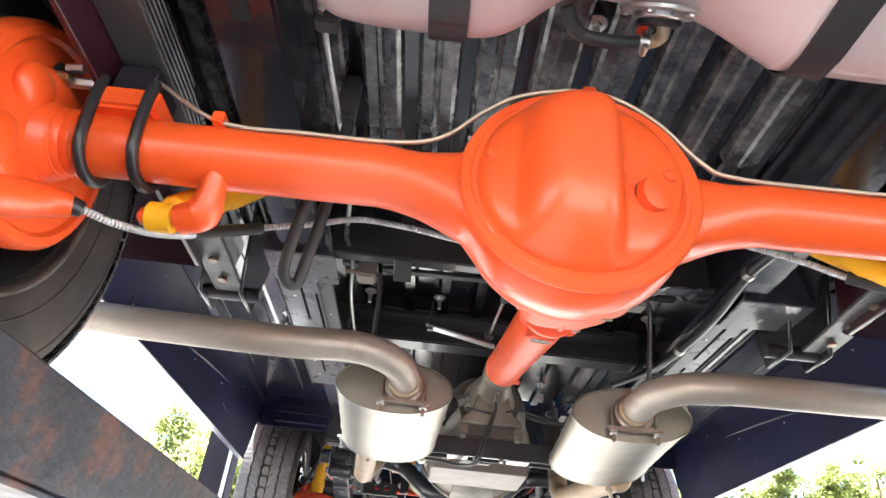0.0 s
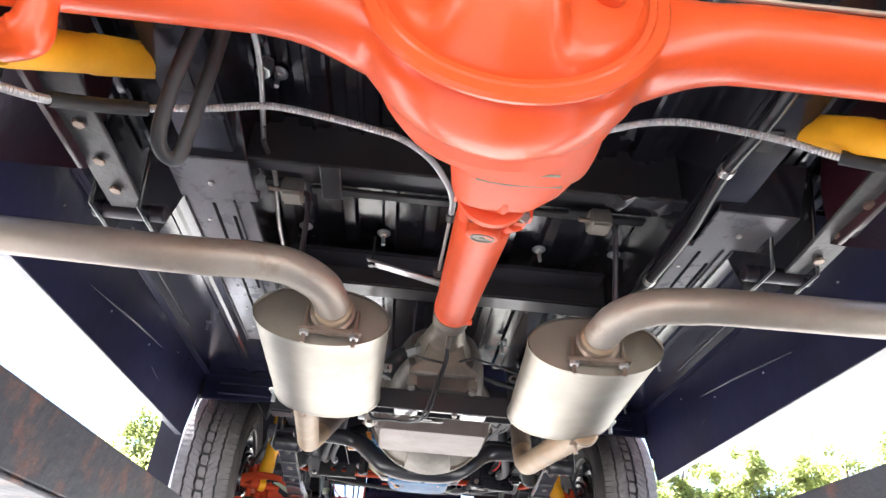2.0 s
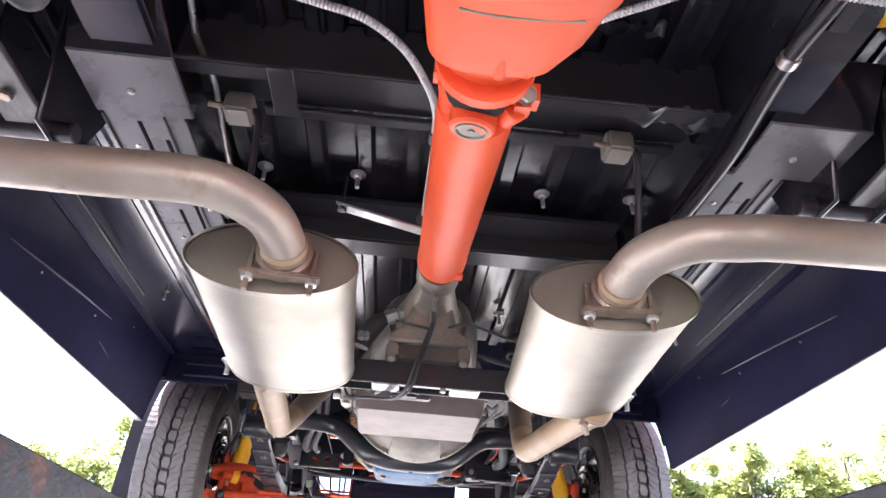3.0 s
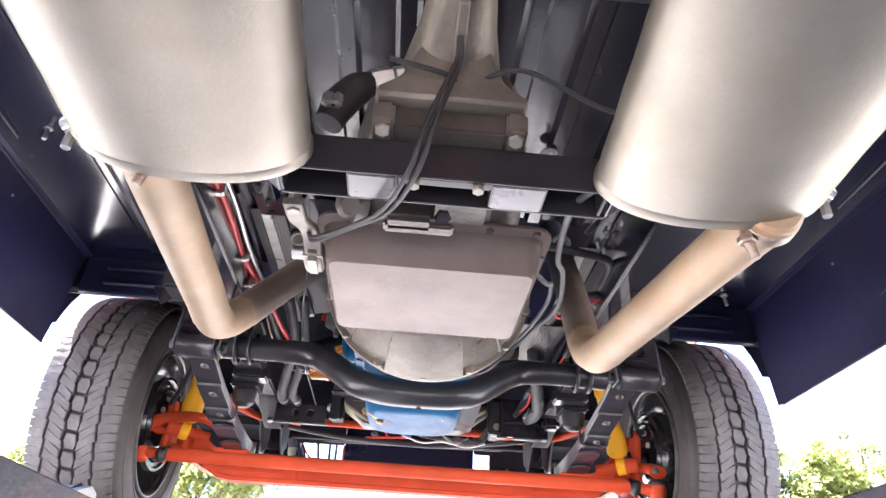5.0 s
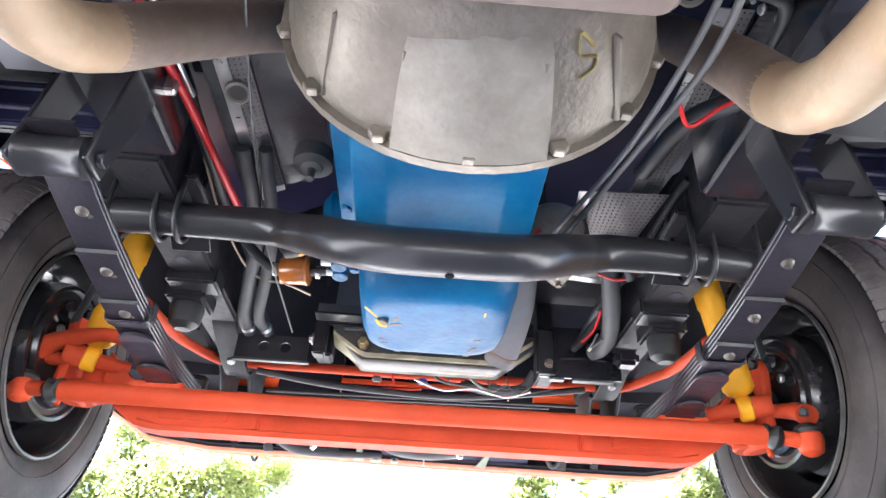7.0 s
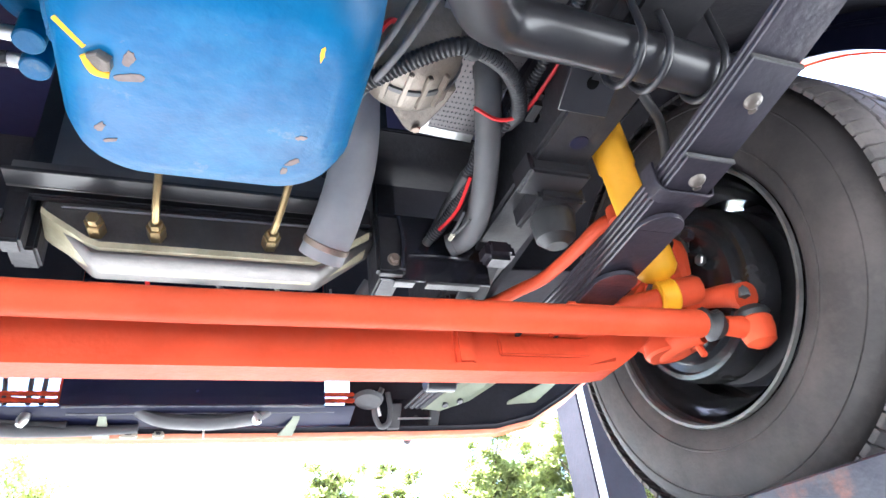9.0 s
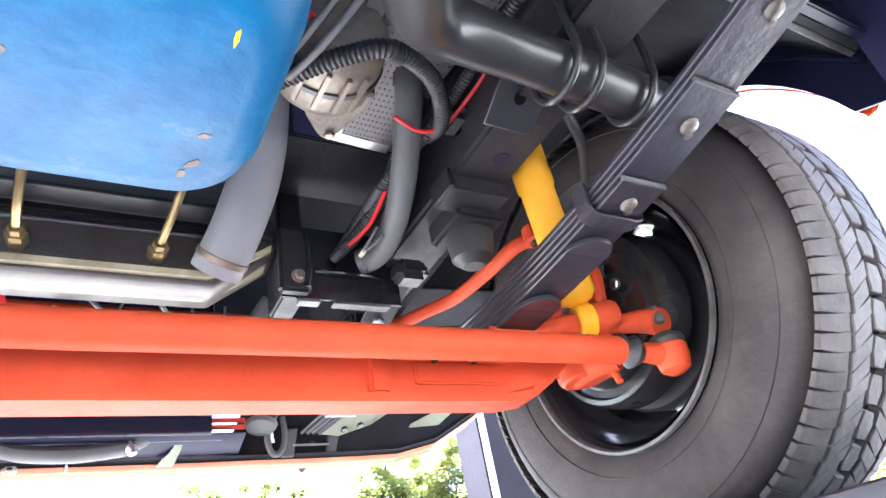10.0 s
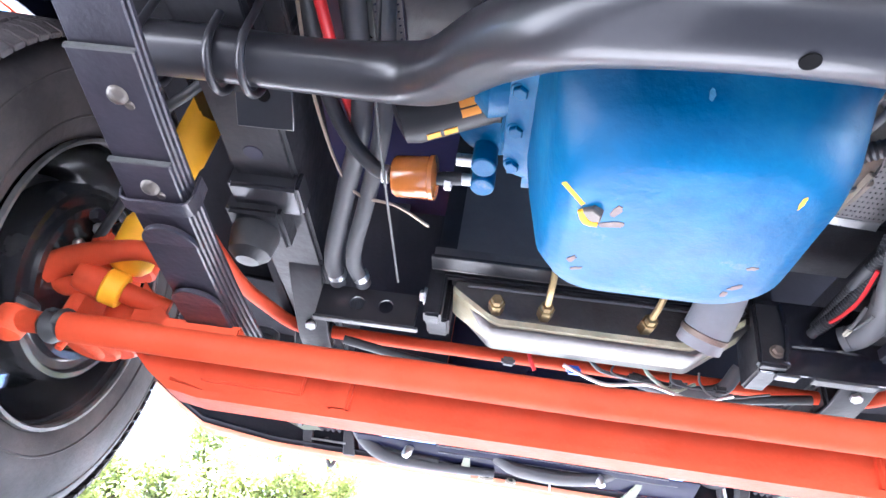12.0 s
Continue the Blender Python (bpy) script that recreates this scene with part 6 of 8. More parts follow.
part("line", tube([(-0.365, -0.4, 2.37), (-0.361, 0.243, 2.365), (-0.354, 0.474, 2.362), (-0.346, 0.627, 2.36), (-0.366, 0.8, 2.36), (-0.369, 0.833, 2.36), (-0.363, 0.923, 2.36), (-0.38, 1.135, 2.36), (-0.392, 1.6, 2.385), (-0.386, 1.945, 2.392), (-0.392, 2.155, 2.392), (-0.39, 2.3, 2.4)], 0.005, 10), ZINC, fl)
for y in (0.28, 0.52):
    part("line_clip", box(-0.37, -0.34, y - 0.012, y + 0.012, 2.352, 2.374, 0.003), GREY, fl)
part("bracket", box(-0.36, -0.33, 0.455, 0.485, 2.36, 2.45, 0.004), GREY, fl)
rl = thing("brake_pipe", "black pipe run along the frame rail", "pipe", (0.45, 0.9, 2.35))
part("pipe", tube([(0.44, 0.3, 2.36), (0.425, 0.55, 2.305), (0.411, 0.71, 2.3), (0.424, 0.894, 2.3), (0.416, 1.085, 2.3), (0.4, 1.25, 2.31), (0.38, 1.5, 2.36)], 0.011, 14), SATIN, rl)
for p, q in (((0.411, 0.7, 2.3), (0.411, 0.716, 2.3)), ((0.417, 1.07, 2.3), (0.4165, 1.086, 2.3))):
    part("pipe_clip", cyl(p, q, 0.0135), ZINC, rl)
for i, (x, y, z) in enumerate(((-0.348, 0.744, 2.449), (-0.162, 1.214, 2.44), (0.211, 1.218, 2.44), (-0.347, 1.217, 2.44), (0.391, 1.208, 2.44), (0.212, 1.783, 2.44), (-0.366, 1.837, 2.44), (0.394, 1.846, 2.44), (0.73, 1.834, 2.45), (-0.72, 1.84, 2.45), (0.757, 2.26, 2.445), (0.021, 0.297, 2.44), (0.52, 1.05, 2.44), (-0.6, 1.42, 2.44))):
    b = thing("seat_bolt", "zinc floor bolt with a wide washer", "bolt", (x, y, z), "floor bolts")
    part("washer", turned([(0.015, -0.001), (0.016, 0.0), (0.016, 0.002), (0.014, 0.003)], (x, y, z), (0, 0, -1), 20), ZINC, b)
    part("nut", hexnut((x, y, z - 0.002), (0, 0, -1), 0.009, 0.008), ZINC, b)
    part("shank", cyl((x, y, z - 0.008), (x + 0.002, y - 0.002, z - 0.035), 0.0045, seg=8), ZINC, b)

# ---- beside the transmission ----
def perforated(corners, name_label, rows, cols):
    """A thin sheet with punched holes and a folded edge."""
    t = thing("heat_shield", name_label, "heat shield", corners[0], "heat shields")
    a, b, c, d = [Vector(q) for q in corners]
    bm = bmesh.new()
    grid = [[bm.verts.new((a * (1 - u) + b * u) * (1 - v) + (d * (1 - u) + c * u) * v) for u in [i / (cols * 3) for i in range(cols * 3 + 1)]] for v in [j / (rows * 3) for j in range(rows * 3 + 1)]]
    for j in range(rows * 3):
        for i in range(cols * 3):
            if i % 3 == 1 and j % 3 == 1:
                continue
            bm.faces.new((grid[j][i], grid[j][i + 1], grid[j + 1][i + 1], grid[j + 1][i]))
    n = (b - a).cross(d - a).normalized() * 0.0015
    ext = bmesh.ops.extrude_face_region(bm, geom=bm.faces[:])
    bmesh.ops.translate(bm, vec=n, verts=[v for v in ext["geom"] if isinstance(v, bmesh.types.BMVert)])
    part("sheet", fixed(bm), LOUVRE, t, smooth=False)
    part("folded_edge", strip([a, (a + d) / 2, d], 0.022, 0.003, side=(b - a)), ZINC, t)
    part("folded_edge", strip([d, (d + c) / 2, c], 0.016, 0.003, side=(a - d)), ZINC, t)
    return t


sh = perforated([(-0.352, 2.07, 2.442), (-0.312, 2.07, 2.442), (-0.296, 2.57, 2.44), (-0.345, 2.595, 2.44)], "grey perforated heat shield beside the bellhousing", 50, 5)
part("solid_plate", slab([(-0.311, 2.0, 2.444), (-0.2, 2.0, 2.444), (-0.2, 2.52, 2.442), (-0.295, 2.57, 2.442)], (0, 0, 0.004)), SPRING, sh)
part("pale_flange", slab([(-0.385, 2.05, 2.441), (-0.363, 2.05, 2.441), (-0.357, 2.59, 2.439), (-0.376, 2.6, 2.439)], (0, 0, 0.003)), GREY, sh)
part("foot", slab([(-0.375, 2.6, 2.437), (-0.32, 2.592, 2.437), (-0.32, 2.615, 2.437), (-0.37, 2.62, 2.437)], (0, 0, 0.004)), ZINC, sh)
for x, y in ((-0.287, 2.147), (-0.333, 2.322)):
    part("ring_boss", turned([(0.012, 0.002), (0.0165, 0.006), (0.0195, 0.006), (0.021, 0.0), (0.018, -0.006)], (x, y, 2.436), (0.1, -0.3, -1), 24, cap=False), LEVER, sh, "bare metal ring")
    part("boss_cup", turned([(0.0, 0.0), (0.013, 0.001), (0.0165, 0.005)], (x, y, 2.438), (0.1, -0.3, -1), 20), OILY, sh)
sh = perforated([(0.36, 2.1, 2.442), (0.4, 2.1, 2.442), (0.414, 2.675, 2.44), (0.373, 2.68, 2.44)], "grey perforated heat shield beside the bellhousing", 58, 5)
part("ring_boss", turned([(0.012, 0.002), (0.0165, 0.006), (0.0195, 0.006), (0.021, 0.0), (0.018, -0.006)], (0.303, 2.075, 2.436), (-0.2, -0.3, -1), 24, cap=False), LEVER, sh, "bare metal ring")
perforated([(0.27, 2.5, 2.43), (0.42, 2.48, 2.42), (0.372, 2.762, 2.392), (0.29, 2.765, 2.4)], "perforated steel shield by the engine", 30, 15)
single("control_rod", tube([(-0.41, 1.55, 2.37), (-0.4, 1.95, 2.38), (-0.405, 2.144, 2.38), (-0.388, 2.31, 2.38), (-0.37, 2.56, 2.38), (-0.36, 2.68, 2.39)], 0.0072, 12), REDHOSE, "red sheathed rod along the frame rail", "rod")
for x, y in ((-0.352, 1.975), (-0.345, 2.02), (-0.343, 2.075), (0.293, 1.964), (0.392, 2.035), (0.385, 2.08), (0.33, 1.9), (-0.355, 1.85)):
    st = thing("floor_stud", "bright zinc stud through the black floor", "stud", (x, y, FLOOR), "floor studs")
    part("shank", cyl((x, y, FLOOR), (x + 0.004, y + 0.004, FLOOR - 0.02), 0.0035, seg=8), ZINC, st)
    part("nut", hexnut((x, y, FLOOR - 0.001), (0, 0, -1), 0.0075, 0.006), GREY, st)
for x, y, z in ((0.4, 1.967, 2.426), (0.4, 2.093, 2.435), (0.4, 2.07, 2.387)):
    part("rail_rivet", turned([(0.0, 0.004), (0.006, 0.003), (0.0085, -0.002)], (x + 0.004, y, z), (-1, 0, -0.2), 12), ZINC, van)
for (xa, ya), (xb, yb), r in (((0.362, 1.94), (0.364, 1.966), 0.007), ((0.372, 1.985), (0.358, 2.046), 0.008)):
    d = V(xb - xa, yb - ya, 0).normalized()
    n = V(-d.y, d.x, 0)
    loop = [V(xa, ya, 0) - d * (r * math.cos(q)) + n * (r * math.sin(q)) for q in [math.pi * (k / 6 - 0.5) for k in range(7)]] + [V(xb, yb, 0) + d * (r * math.cos(q)) - n * (r * math.sin(q)) for q in [math.pi * (k / 6 - 0.5) for k in range(7)]]
    part("pressed_slot", tube([(p.x, p.y, FLOOR - 0.004) for p in loop + loop[:1]], 0.0016, 6, smooth=False), SLATE, van)
for y, z in ((2.15, 2.378), (2.25, 2.365), (1.9, 2.378)):
    single("rod_clip", box(-0.42, -0.39, y - 0.008, y + 0.008, z - 0.012, z + 0.02, 0.003), ZINC, "small zinc clip on the red rod", "clip", "rod clips")
single("loom_hose", tube([(0.515, 1.4, 2.37), (0.512, 1.83, 2.36), (0.495, 2.008, 2.36), (0.43, 2.154, 2.36), (0.36, 2.25, 2.38), (0.34, 2.4, 2.4)], 0.015, 14), HOSE, "thick black hose along the frame rail", "hose")
single("loom_hose", tube([(0.18, 2.0, 2.4), (0.26, 2.02, 2.39), (0.36, 2.03, 2.38), (0.4, 2.05, 2.375), (0.41, 2.15, 2.37)], 0.009, 12), HOSE, "black wiring loom crossing under the floor", "hose")
single("cooler_line", tube([(0.183, 1.43, 2.1), (0.171, 1.514, 2.12), (0.199, 1.701, 2.165), (0.238, 1.827, 2.21), (0.268, 2.0, 2.235), (0.252, 2.174, 2.26), (0.211, 2.414, 2.28), (0.19, 2.55, 2.3), (0.17, 2.7, 2.36)], 0.0045, 10), HEATER, "dark grey cooler line past the bellhousing", "pipe", "cooler lines")
single("cooler_line", tube([(0.17, 1.75, 2.17), (0.2, 1.79, 2.17), (0.222, 1.85, 2.2), (0.24, 1.98, 2.225), (0.232, 2.174, 2.25), (0.195, 2.4, 2.28), (0.17, 2.55, 2.3), (0.15, 2.7, 2.36)], 0.004, 10), HEATER, "dark grey cooler line past the bellhousing", "pipe", "cooler lines")
single("throttle_rod", tube([(-0.19, 1.7, 2.24), (-0.21, 1.9, 2.27), (-0.262, 2.2, 2.3), (-0.298, 2.464, 2.325), (-0.308, 2.56, 2.315), (-0.297, 2.888, 2.28)], 0.0019, 8), GREY, "thin steel control rod beside the engine", "rod")
mt = thing("engine_mount_stud", "rubber mount with a steel stud beside the bellhousing", "mount", (-0.2, 2.3, 2.3))
part("rubber", turned([(0.02, 0), (0.03, 0.005), (0.03, 0.03), (0.018, 0.04)], (-0.195, 2.33, 2.3), (0, 0, 1), 20), HOSE, mt)
part("stud", turned([(0.017, 0), (0.016, 0.003), (0.007, 0.006), (0.006, 0.025)], (-0.195, 2.33, 2.3), (0, -0.2, -1), 16), GREY, mt)
for s in (-1, 1):
    part("step_bracket", box(*sorted((s * 0.44, s * 0.52)), 2.05, 2.12, 2.24, 2.32, 0.006), SATIN, van)
    part("step_gusset", slab([(s * 0.52, 2.06, 2.31), (s * 0.52, 2.2, 2.31), (s * 0.6, 2.2, 2.31), (s * 0.53, 2.1, 2.22)], (0, 0.01, 0.004)), SATIN, van)

part("chalk_mark", tube([(0.114, 1.93, 2.138), (0.1, 1.915, 2.135), (0.1, 1.925, 2.131), (0.103, 1.935, 2.13), (0.118, 1.94, 2.137), (0.119, 1.95, 2.135), (0.107, 1.956, 2.125)], 0.0018, 6, flat=0.5), CHALK, tr, "faded yellow chalk mark")
for a in (3.9, 4.35, 5.05, 5.5):
    ca, sa = math.cos(a), math.sin(a)
    part("bell_rib", slab([(0.013 + 0.165 * ca, 1.93, 2.268 + 0.157 * sa), (0.016 + 0.193 * ca, 2.02, 2.28 + 0.193 * sa), (0.016 + 0.201 * ca, 2.02, 2.28 + 0.201 * sa), (0.013 + 0.173 * ca, 1.93, 2.268 + 0.167 * sa)], (0.006, 0, 0.003)), CAST, tr)

# ---- beside the engine, left ----
of = thing("oil_filter", "black spin-on oil filter with yellow and orange print", "oil filter", (-0.22, 2.53, 2.36))
fa_, fb_ = V(-0.168, 2.54, 2.352), V(-0.285, 2.562, 2.31)
fw = (fb_ - fa_).normalized()
part("canister", turned([(0.03, 0), (0.038, 0.003), (0.04, 0.01), (0.038, 0.014), (0.038, 0.105), (0.034, 0.12), (0.012, 0.126)], fa_, fw, 32), FILTER, of)
part("base_gasket", turned([(0.03, -0.012), (0.04, -0.011), (0.04, -0.001), (0.03, 0)], fa_, fw, 32), HOSE, of)
side, upv = axes(fw)


def on_canister(d, ang, r=0.0386):
    return fa_ + fw * d + (side * math.cos(ang) + upv * math.sin(ang)) * r


base_ang = max([k * 0.05 for k in range(126)], key=lambda a: (side * math.cos(a) + upv * math.sin(a)).dot(V(0.1, -0.62, -0.76)))
down = 1 if on_canister(0.05, base_ang + 0.4).y > on_canister(0.05, base_ang).y else -1
for d0, d1, a0, a1, mat in ((0.03, 0.05, -0.6, -0.34, PRINT), (0.03, 0.05, -0.28, -0.04, PRINT), (0.03, 0.052, 0.02, 0.24, PRINT), (0.03, 0.052, 0.3, 0.56, PRINT), (0.012, 0.018, -0.5, 0.1, ALU), (0.014, 0.024, 0.22, 0.46, YELLOW), (0.06, 0.076, 0.85, 1.15, YELLOW), (0.08, 0.096, 0.85, 1.15, YELLOW)):
    a0, a1 = down * a0, down * a1
    bm = bmesh.new()
    loft(bm, [[on_canister(d0, base_ang + a, 0.038), on_canister(d1, base_ang + a, 0.038), on_canister(d1, base_ang + a, 0.0388), on_canister(d0, base_ang + a, 0.0388)] for a in [a0 + (a1 - a0) * k / 4 for k in range(5)]])
    part("print_bar", fixed(bm), mat, of, "printed bar")
fp = thing("fuel_pump", "blue painted fuel pump with two outlets", "fuel pump", (-0.17, 2.6, 2.34))
part("bowl", turned([(0.02, 0), (0.04, 0.004), (0.046, 0.016), (0.046, 0.026), (0.03, 0.04)], (-0.178, 2.605, 2.335), (0.2, -0.1, 1), 28), BLUE, fp)
for dy in (0, 0.037):
    part("outlet", cyl((-0.178, 2.63 + dy, 2.355), (-0.178, 2.625 + dy, 2.3), 0.0155), BLUE, fp)
    part("hose_barb", cyl((-0.192, 2.63 + dy, 2.315), (-0.213, 2.63 + dy, 2.315), 0.008), ZINC, fp)
ff = thing("fuel_filter", "amber plastic inline fuel filter with hose clamps", "fuel filter", (-0.267, 2.674, 2.315))
part("case", turned([(0.01, 0), (0.025, 0.003), (0.028, 0.008), (0.028, 0.05), (0.03, 0.052), (0.03, 0.057), (0.012, 0.06)], (-0.297, 2.676, 2.315), (1, -0.1, 0), 28), AMBER, ff)
for x in (-0.311, -0.228):
    part("hose_clamp", turned([(0.009, 0), (0.0125, 0.001), (0.0125, 0.009), (0.009, 0.01)], (x, 2.674, 2.315), (1, 0, 0), 16), ZINC, ff)
single("fuel_pipe", tube([(-0.245, 2.672, 2.315), (-0.225, 2.669, 2.315), (-0.205, 2.666, 2.315)], 0.009, 12), HOSE, "short black fuel hose between filter and pump", "hose", "fuel hoses")
single("fuel_pipe", tube([(-0.3, 2.676, 2.315), (-0.325, 2.672, 2.325), (-0.36, 2.65, 2.35), (-0.39, 2.6, 2.38), (-0.4, 2.5, 2.4), (-0.4, 2.3, 2.41)], 0.0105, 12), HOSE, "black fuel hose rising along the frame", "hose", "fuel hoses")
hh = single("heater_hose", tube([(-0.35, 2.45, 2.43), (-0.348, 2.632, 2.38), (-0.38, 2.767, 2.34), (-0.407, 2.88, 2.31), (-0.405, 2.945, 2.3)], 0.0145, 14), HEATER, "dusty grey heater hose", "hose", "heater hoses")
part("hose_clamp", cyl((-0.4058, 2.9203, 2.3038), (-0.4054, 2.932, 2.302), 0.0157), ZINC, hh)
hh = single("heater_hose", tube([(-0.31, 2.45, 2.43), (-0.318, 2.632, 2.38), (-0.345, 2.76, 2.34), (-0.372, 2.87, 2.305), (-0.36, 2.935, 2.295)], 0.0125, 14), HEATER, "dusty grey heater hose", "hose", "heater hoses")
part("hose_clamp", cyl((-0.3646, 2.9103, 2.2988), (-0.3624, 2.922, 2.297), 0.0137), ZINC, hh)
single("wire", tube([(-0.41, 2.45, 2.4), (-0.405, 2.6, 2.37), (-0.37, 2.74, 2.34), (-0.3, 2.76, 2.33), (-0.255, 2.8, 2.33)], 0.0025, 6), COPPER, "thin tan wire in front of the frame", "wire")
lb = thing("radiator_support", "black folded bracket with round holes", "bracket", (-0.34, 2.97, 2.29), "radiator supports")


def holed_plate(x0, x1, z0, z1, y, th, holes, seg=24):
    """An upright plate with round holes through it."""
    bm = bmesh.new()
    xs = sorted([x0, x1] + [h[0] + k * h[2] * 1.3 for h in holes for k in (-1, 1)])
    for xa, xb in zip(xs, xs[1:]):
        h = next((h for h in holes if abs((xa + xb) / 2 - h[0]) < 1e-4), None)
        if h is None:
            box(xa, xb, y, y + th, z0, z1, 0, bm)
            continue
        outer, inner = [], []
        for k in range(seg):
            a = 2 * math.pi * k / seg
            c, sn = math.cos(a), math.sin(a)
            m = max(abs(c), abs(sn))
            ex = h[0] + c / m * (xb - xa) / 2
            ez = (z0 + z1) / 2 + sn / m * (z1 - z0) / 2
            outer.append((ex, ez))
            inner.append((h[0] + h[2] * c, h[1] + h[2] * sn))
        loft(bm, [[V(px, y, pz) for px, pz in outer], [V(px, y, pz) for px, pz in inner], [V(px, y + th, pz) for px, pz in inner], [V(px, y + th, pz) for px, pz in outer]], cap=False)
    bmesh.ops.remove_doubles(bm, verts=bm.verts[:], dist=0.0003)
    return fixed(bm)


part("plate", holed_plate(-0.432, -0.268, 2.241, 2.298, 2.955, 0.005, [(-0.368, 2.27, 0.0125), (-0.32, 2.27, 0.0125)]), SATIN, lb)
part("lower_lip", box(-0.435, -0.262, 2.953, 2.966, 2.235, 2.24, 0.001), GREY, lb)
part("upright", box(-0.255, -0.226, 2.925, 2.96, 2.25, 2.36, 0.004), MATTE, lb)
bolt(lb, (-0.255, 2.93, 2.285), (-1, 0, 0), 0.009, 0.01, 0.014)
lb = thing("radiator_support", "black folded bracket beside the radiator", "bracket", (0.36, 2.93, 2.29), "radiator supports")
part("plate", holed_plate(0.262, 0.45, 2.235, 2.36, 2.935, 0.005, [(0.29, 2.27, 0.006)]), BLACK, lb)
for x0, x1 in ((0.285, 0.318), (0.338, 0.43)):
    part("lower_lip", box(x0, x1, 2.932, 2.95, 2.229, 2.234, 0.001), GREY, lb)
part("upright", box(0.253, 0.3, 2.914, 2.934, 2.235, 2.342, 0.005), MATTE, lb)
part("upright_fold", tube([(0.294, 2.912, 2.34), (0.297, 2.91, 2.29), (0.291, 2.912, 2.24)], 0.005, 8), BLACK, lb)
bolt(lb, (0.28, 2.914, 2.258), (0, -1, 0), 0.008, 0.009, 0.011, CLAMP)
part("pressed_ridge", tube([(0.312, 2.933, 2.28), (0.37, 2.93, 2.281), (0.424, 2.934, 2.279)], 0.004, 8), BLACK, lb)
part("shroud_plate", box(0.17, 0.42, 2.8, 2.935, 2.42, 2.428, 0.003), MATTE, lb)
for s in (-1, 1):
    bs = thing("bump_stop", "black bracket with a dusty rubber bump stop under the rail", "bump stop", (s * 0.49, 2.8, 2.28), "bump stops")
    part("bracket", box(*sorted((s * 0.455, s * 0.535)), 2.74, 2.83, 2.275, 2.315, 0.006), MATTE, bs)
    part("rubber", turned([(0.034, 0), (0.035, 0.01), (0.03, 0.04), (0.016, 0.052)], (s * 0.497, 2.785, 2.277), (0, 0.1, -1), 22), HOSE, bs)
    hb = thing("bar_hanger", "black stepped hanger strap for the anti-roll bar", "bracket", (s * 0.47, 3.0, 2.28), "bar hangers")
    part("strap", strip([(s * 0.46, 2.89, 2.335), (s * 0.461, 2.93, 2.308), (s * 0.462, 3.0, 2.286), (s * 0.462, 3.08, 2.264), (s * 0.462, 3.13, 2.262), (s * 0.462, 3.165, 2.28)], 0.056, 0.006), MATTE, hb)
    part("strap_edge", strip([(s * 0.46, 2.912, 2.3165), (s * 0.46, 2.918, 2.3125)], 0.06, 0.004), GREY, hb)
    bolt(hb, (s * 0.462, 3.05, 2.268), (0, -0.4, -1), 0.01, 0.009)
    # rail hole and rear box bracket
    part("rail_hole", turned([(0.014, 0), (0.013, 0.002)], (s * 0.48, 2.655, 2.311), (0, 0, -1), 18), NAVY, van)
    part("rail_box", box(*sorted((s * 0.425, s * 0.525)), 2.7, 2.76, 2.29, 2.33, 0.005), SATIN, van)

# ---- beside the engine, right ----
st = thing("alternator", "dusty cast metal alternator case", "alternator", (0.24, 2.63, 2.38))
part("case", turned([(0.02, -0.06), (0.055, -0.055), (0.066, -0.04), (0.068, 0.03), (0.06, 0.045), (0.02, 0.05)], (0.235, 2.63, 2.4), (0.1, 1, 0.1), 32), CAST, st)
part("lug", slab([(0.2, 2.655, 2.352), (0.225, 2.69, 2.346), (0.248, 2.718, 2.347), (0.262, 2.727, 2.348), (0.274, 2.715, 2.35), (0.292, 2.67, 2.354), (0.3, 2.64, 2.358)], (0, 0, 0.03), 0.004), CAST, st)
for k in range(7):
    a = radians(150 + 40 * k / 2)
    part("case_fin", box(-0.003, 0.003, -0.035, 0.025, 0.066, 0.0735, 0.001, m=pose(0.235, 2.63, 2.4, 6, 0, 0) @ pose(0, 0, 0, 0, math.degrees(a), 0)), CAST, st)
part("lug_bolt", hexnut((0.262, 2.712, 2.3478), (0, 0.1, -1), 0.007, 0.005), CLAMP, st)
part("band", turned([(0.066, -0.004), (0.07, -0.003), (0.07, 0.004), (0.066, 0.005)], (0.235, 2.63, 2.4), (0.1, 1, 0.1), 32, cap=False), GREY, st)


wc = single("wiring_conduit", ribbed_tube([(0.15, 2.66, 2.335), (0.189, 2.612, 2.33), (0.229, 2.574, 2.33), (0.272, 2.549, 2.33), (0.331, 2.573, 2.34), (0.37, 2.61, 2.345), (0.394, 2.655, 2.35), (0.4, 2.7, 2.37)], 0.0115, 0.006, 0.86), HOSE, "black corrugated wiring conduit", "conduit", "wiring conduits")
part("tape_band", cyl((0.272, 2.549, 2.33), (0.2897, 2.5562, 2.333), 0.0125), HOSE, wc)
wc = single("wiring_conduit", ribbed_tube([(0.43, 2.42, 2.41), (0.418, 2.492, 2.4), (0.393, 2.666, 2.36), (0.365, 2.785, 2.34), (0.353, 2.941, 2.32)], 0.0085, 0.005, 0.84), HOSE, "black corrugated wiring conduit", "conduit", "wiring conduits")
part("tape_band", cyl((0.365, 2.785, 2.34), (0.3614, 2.8318, 2.334), 0.0095), HOSE, wc)
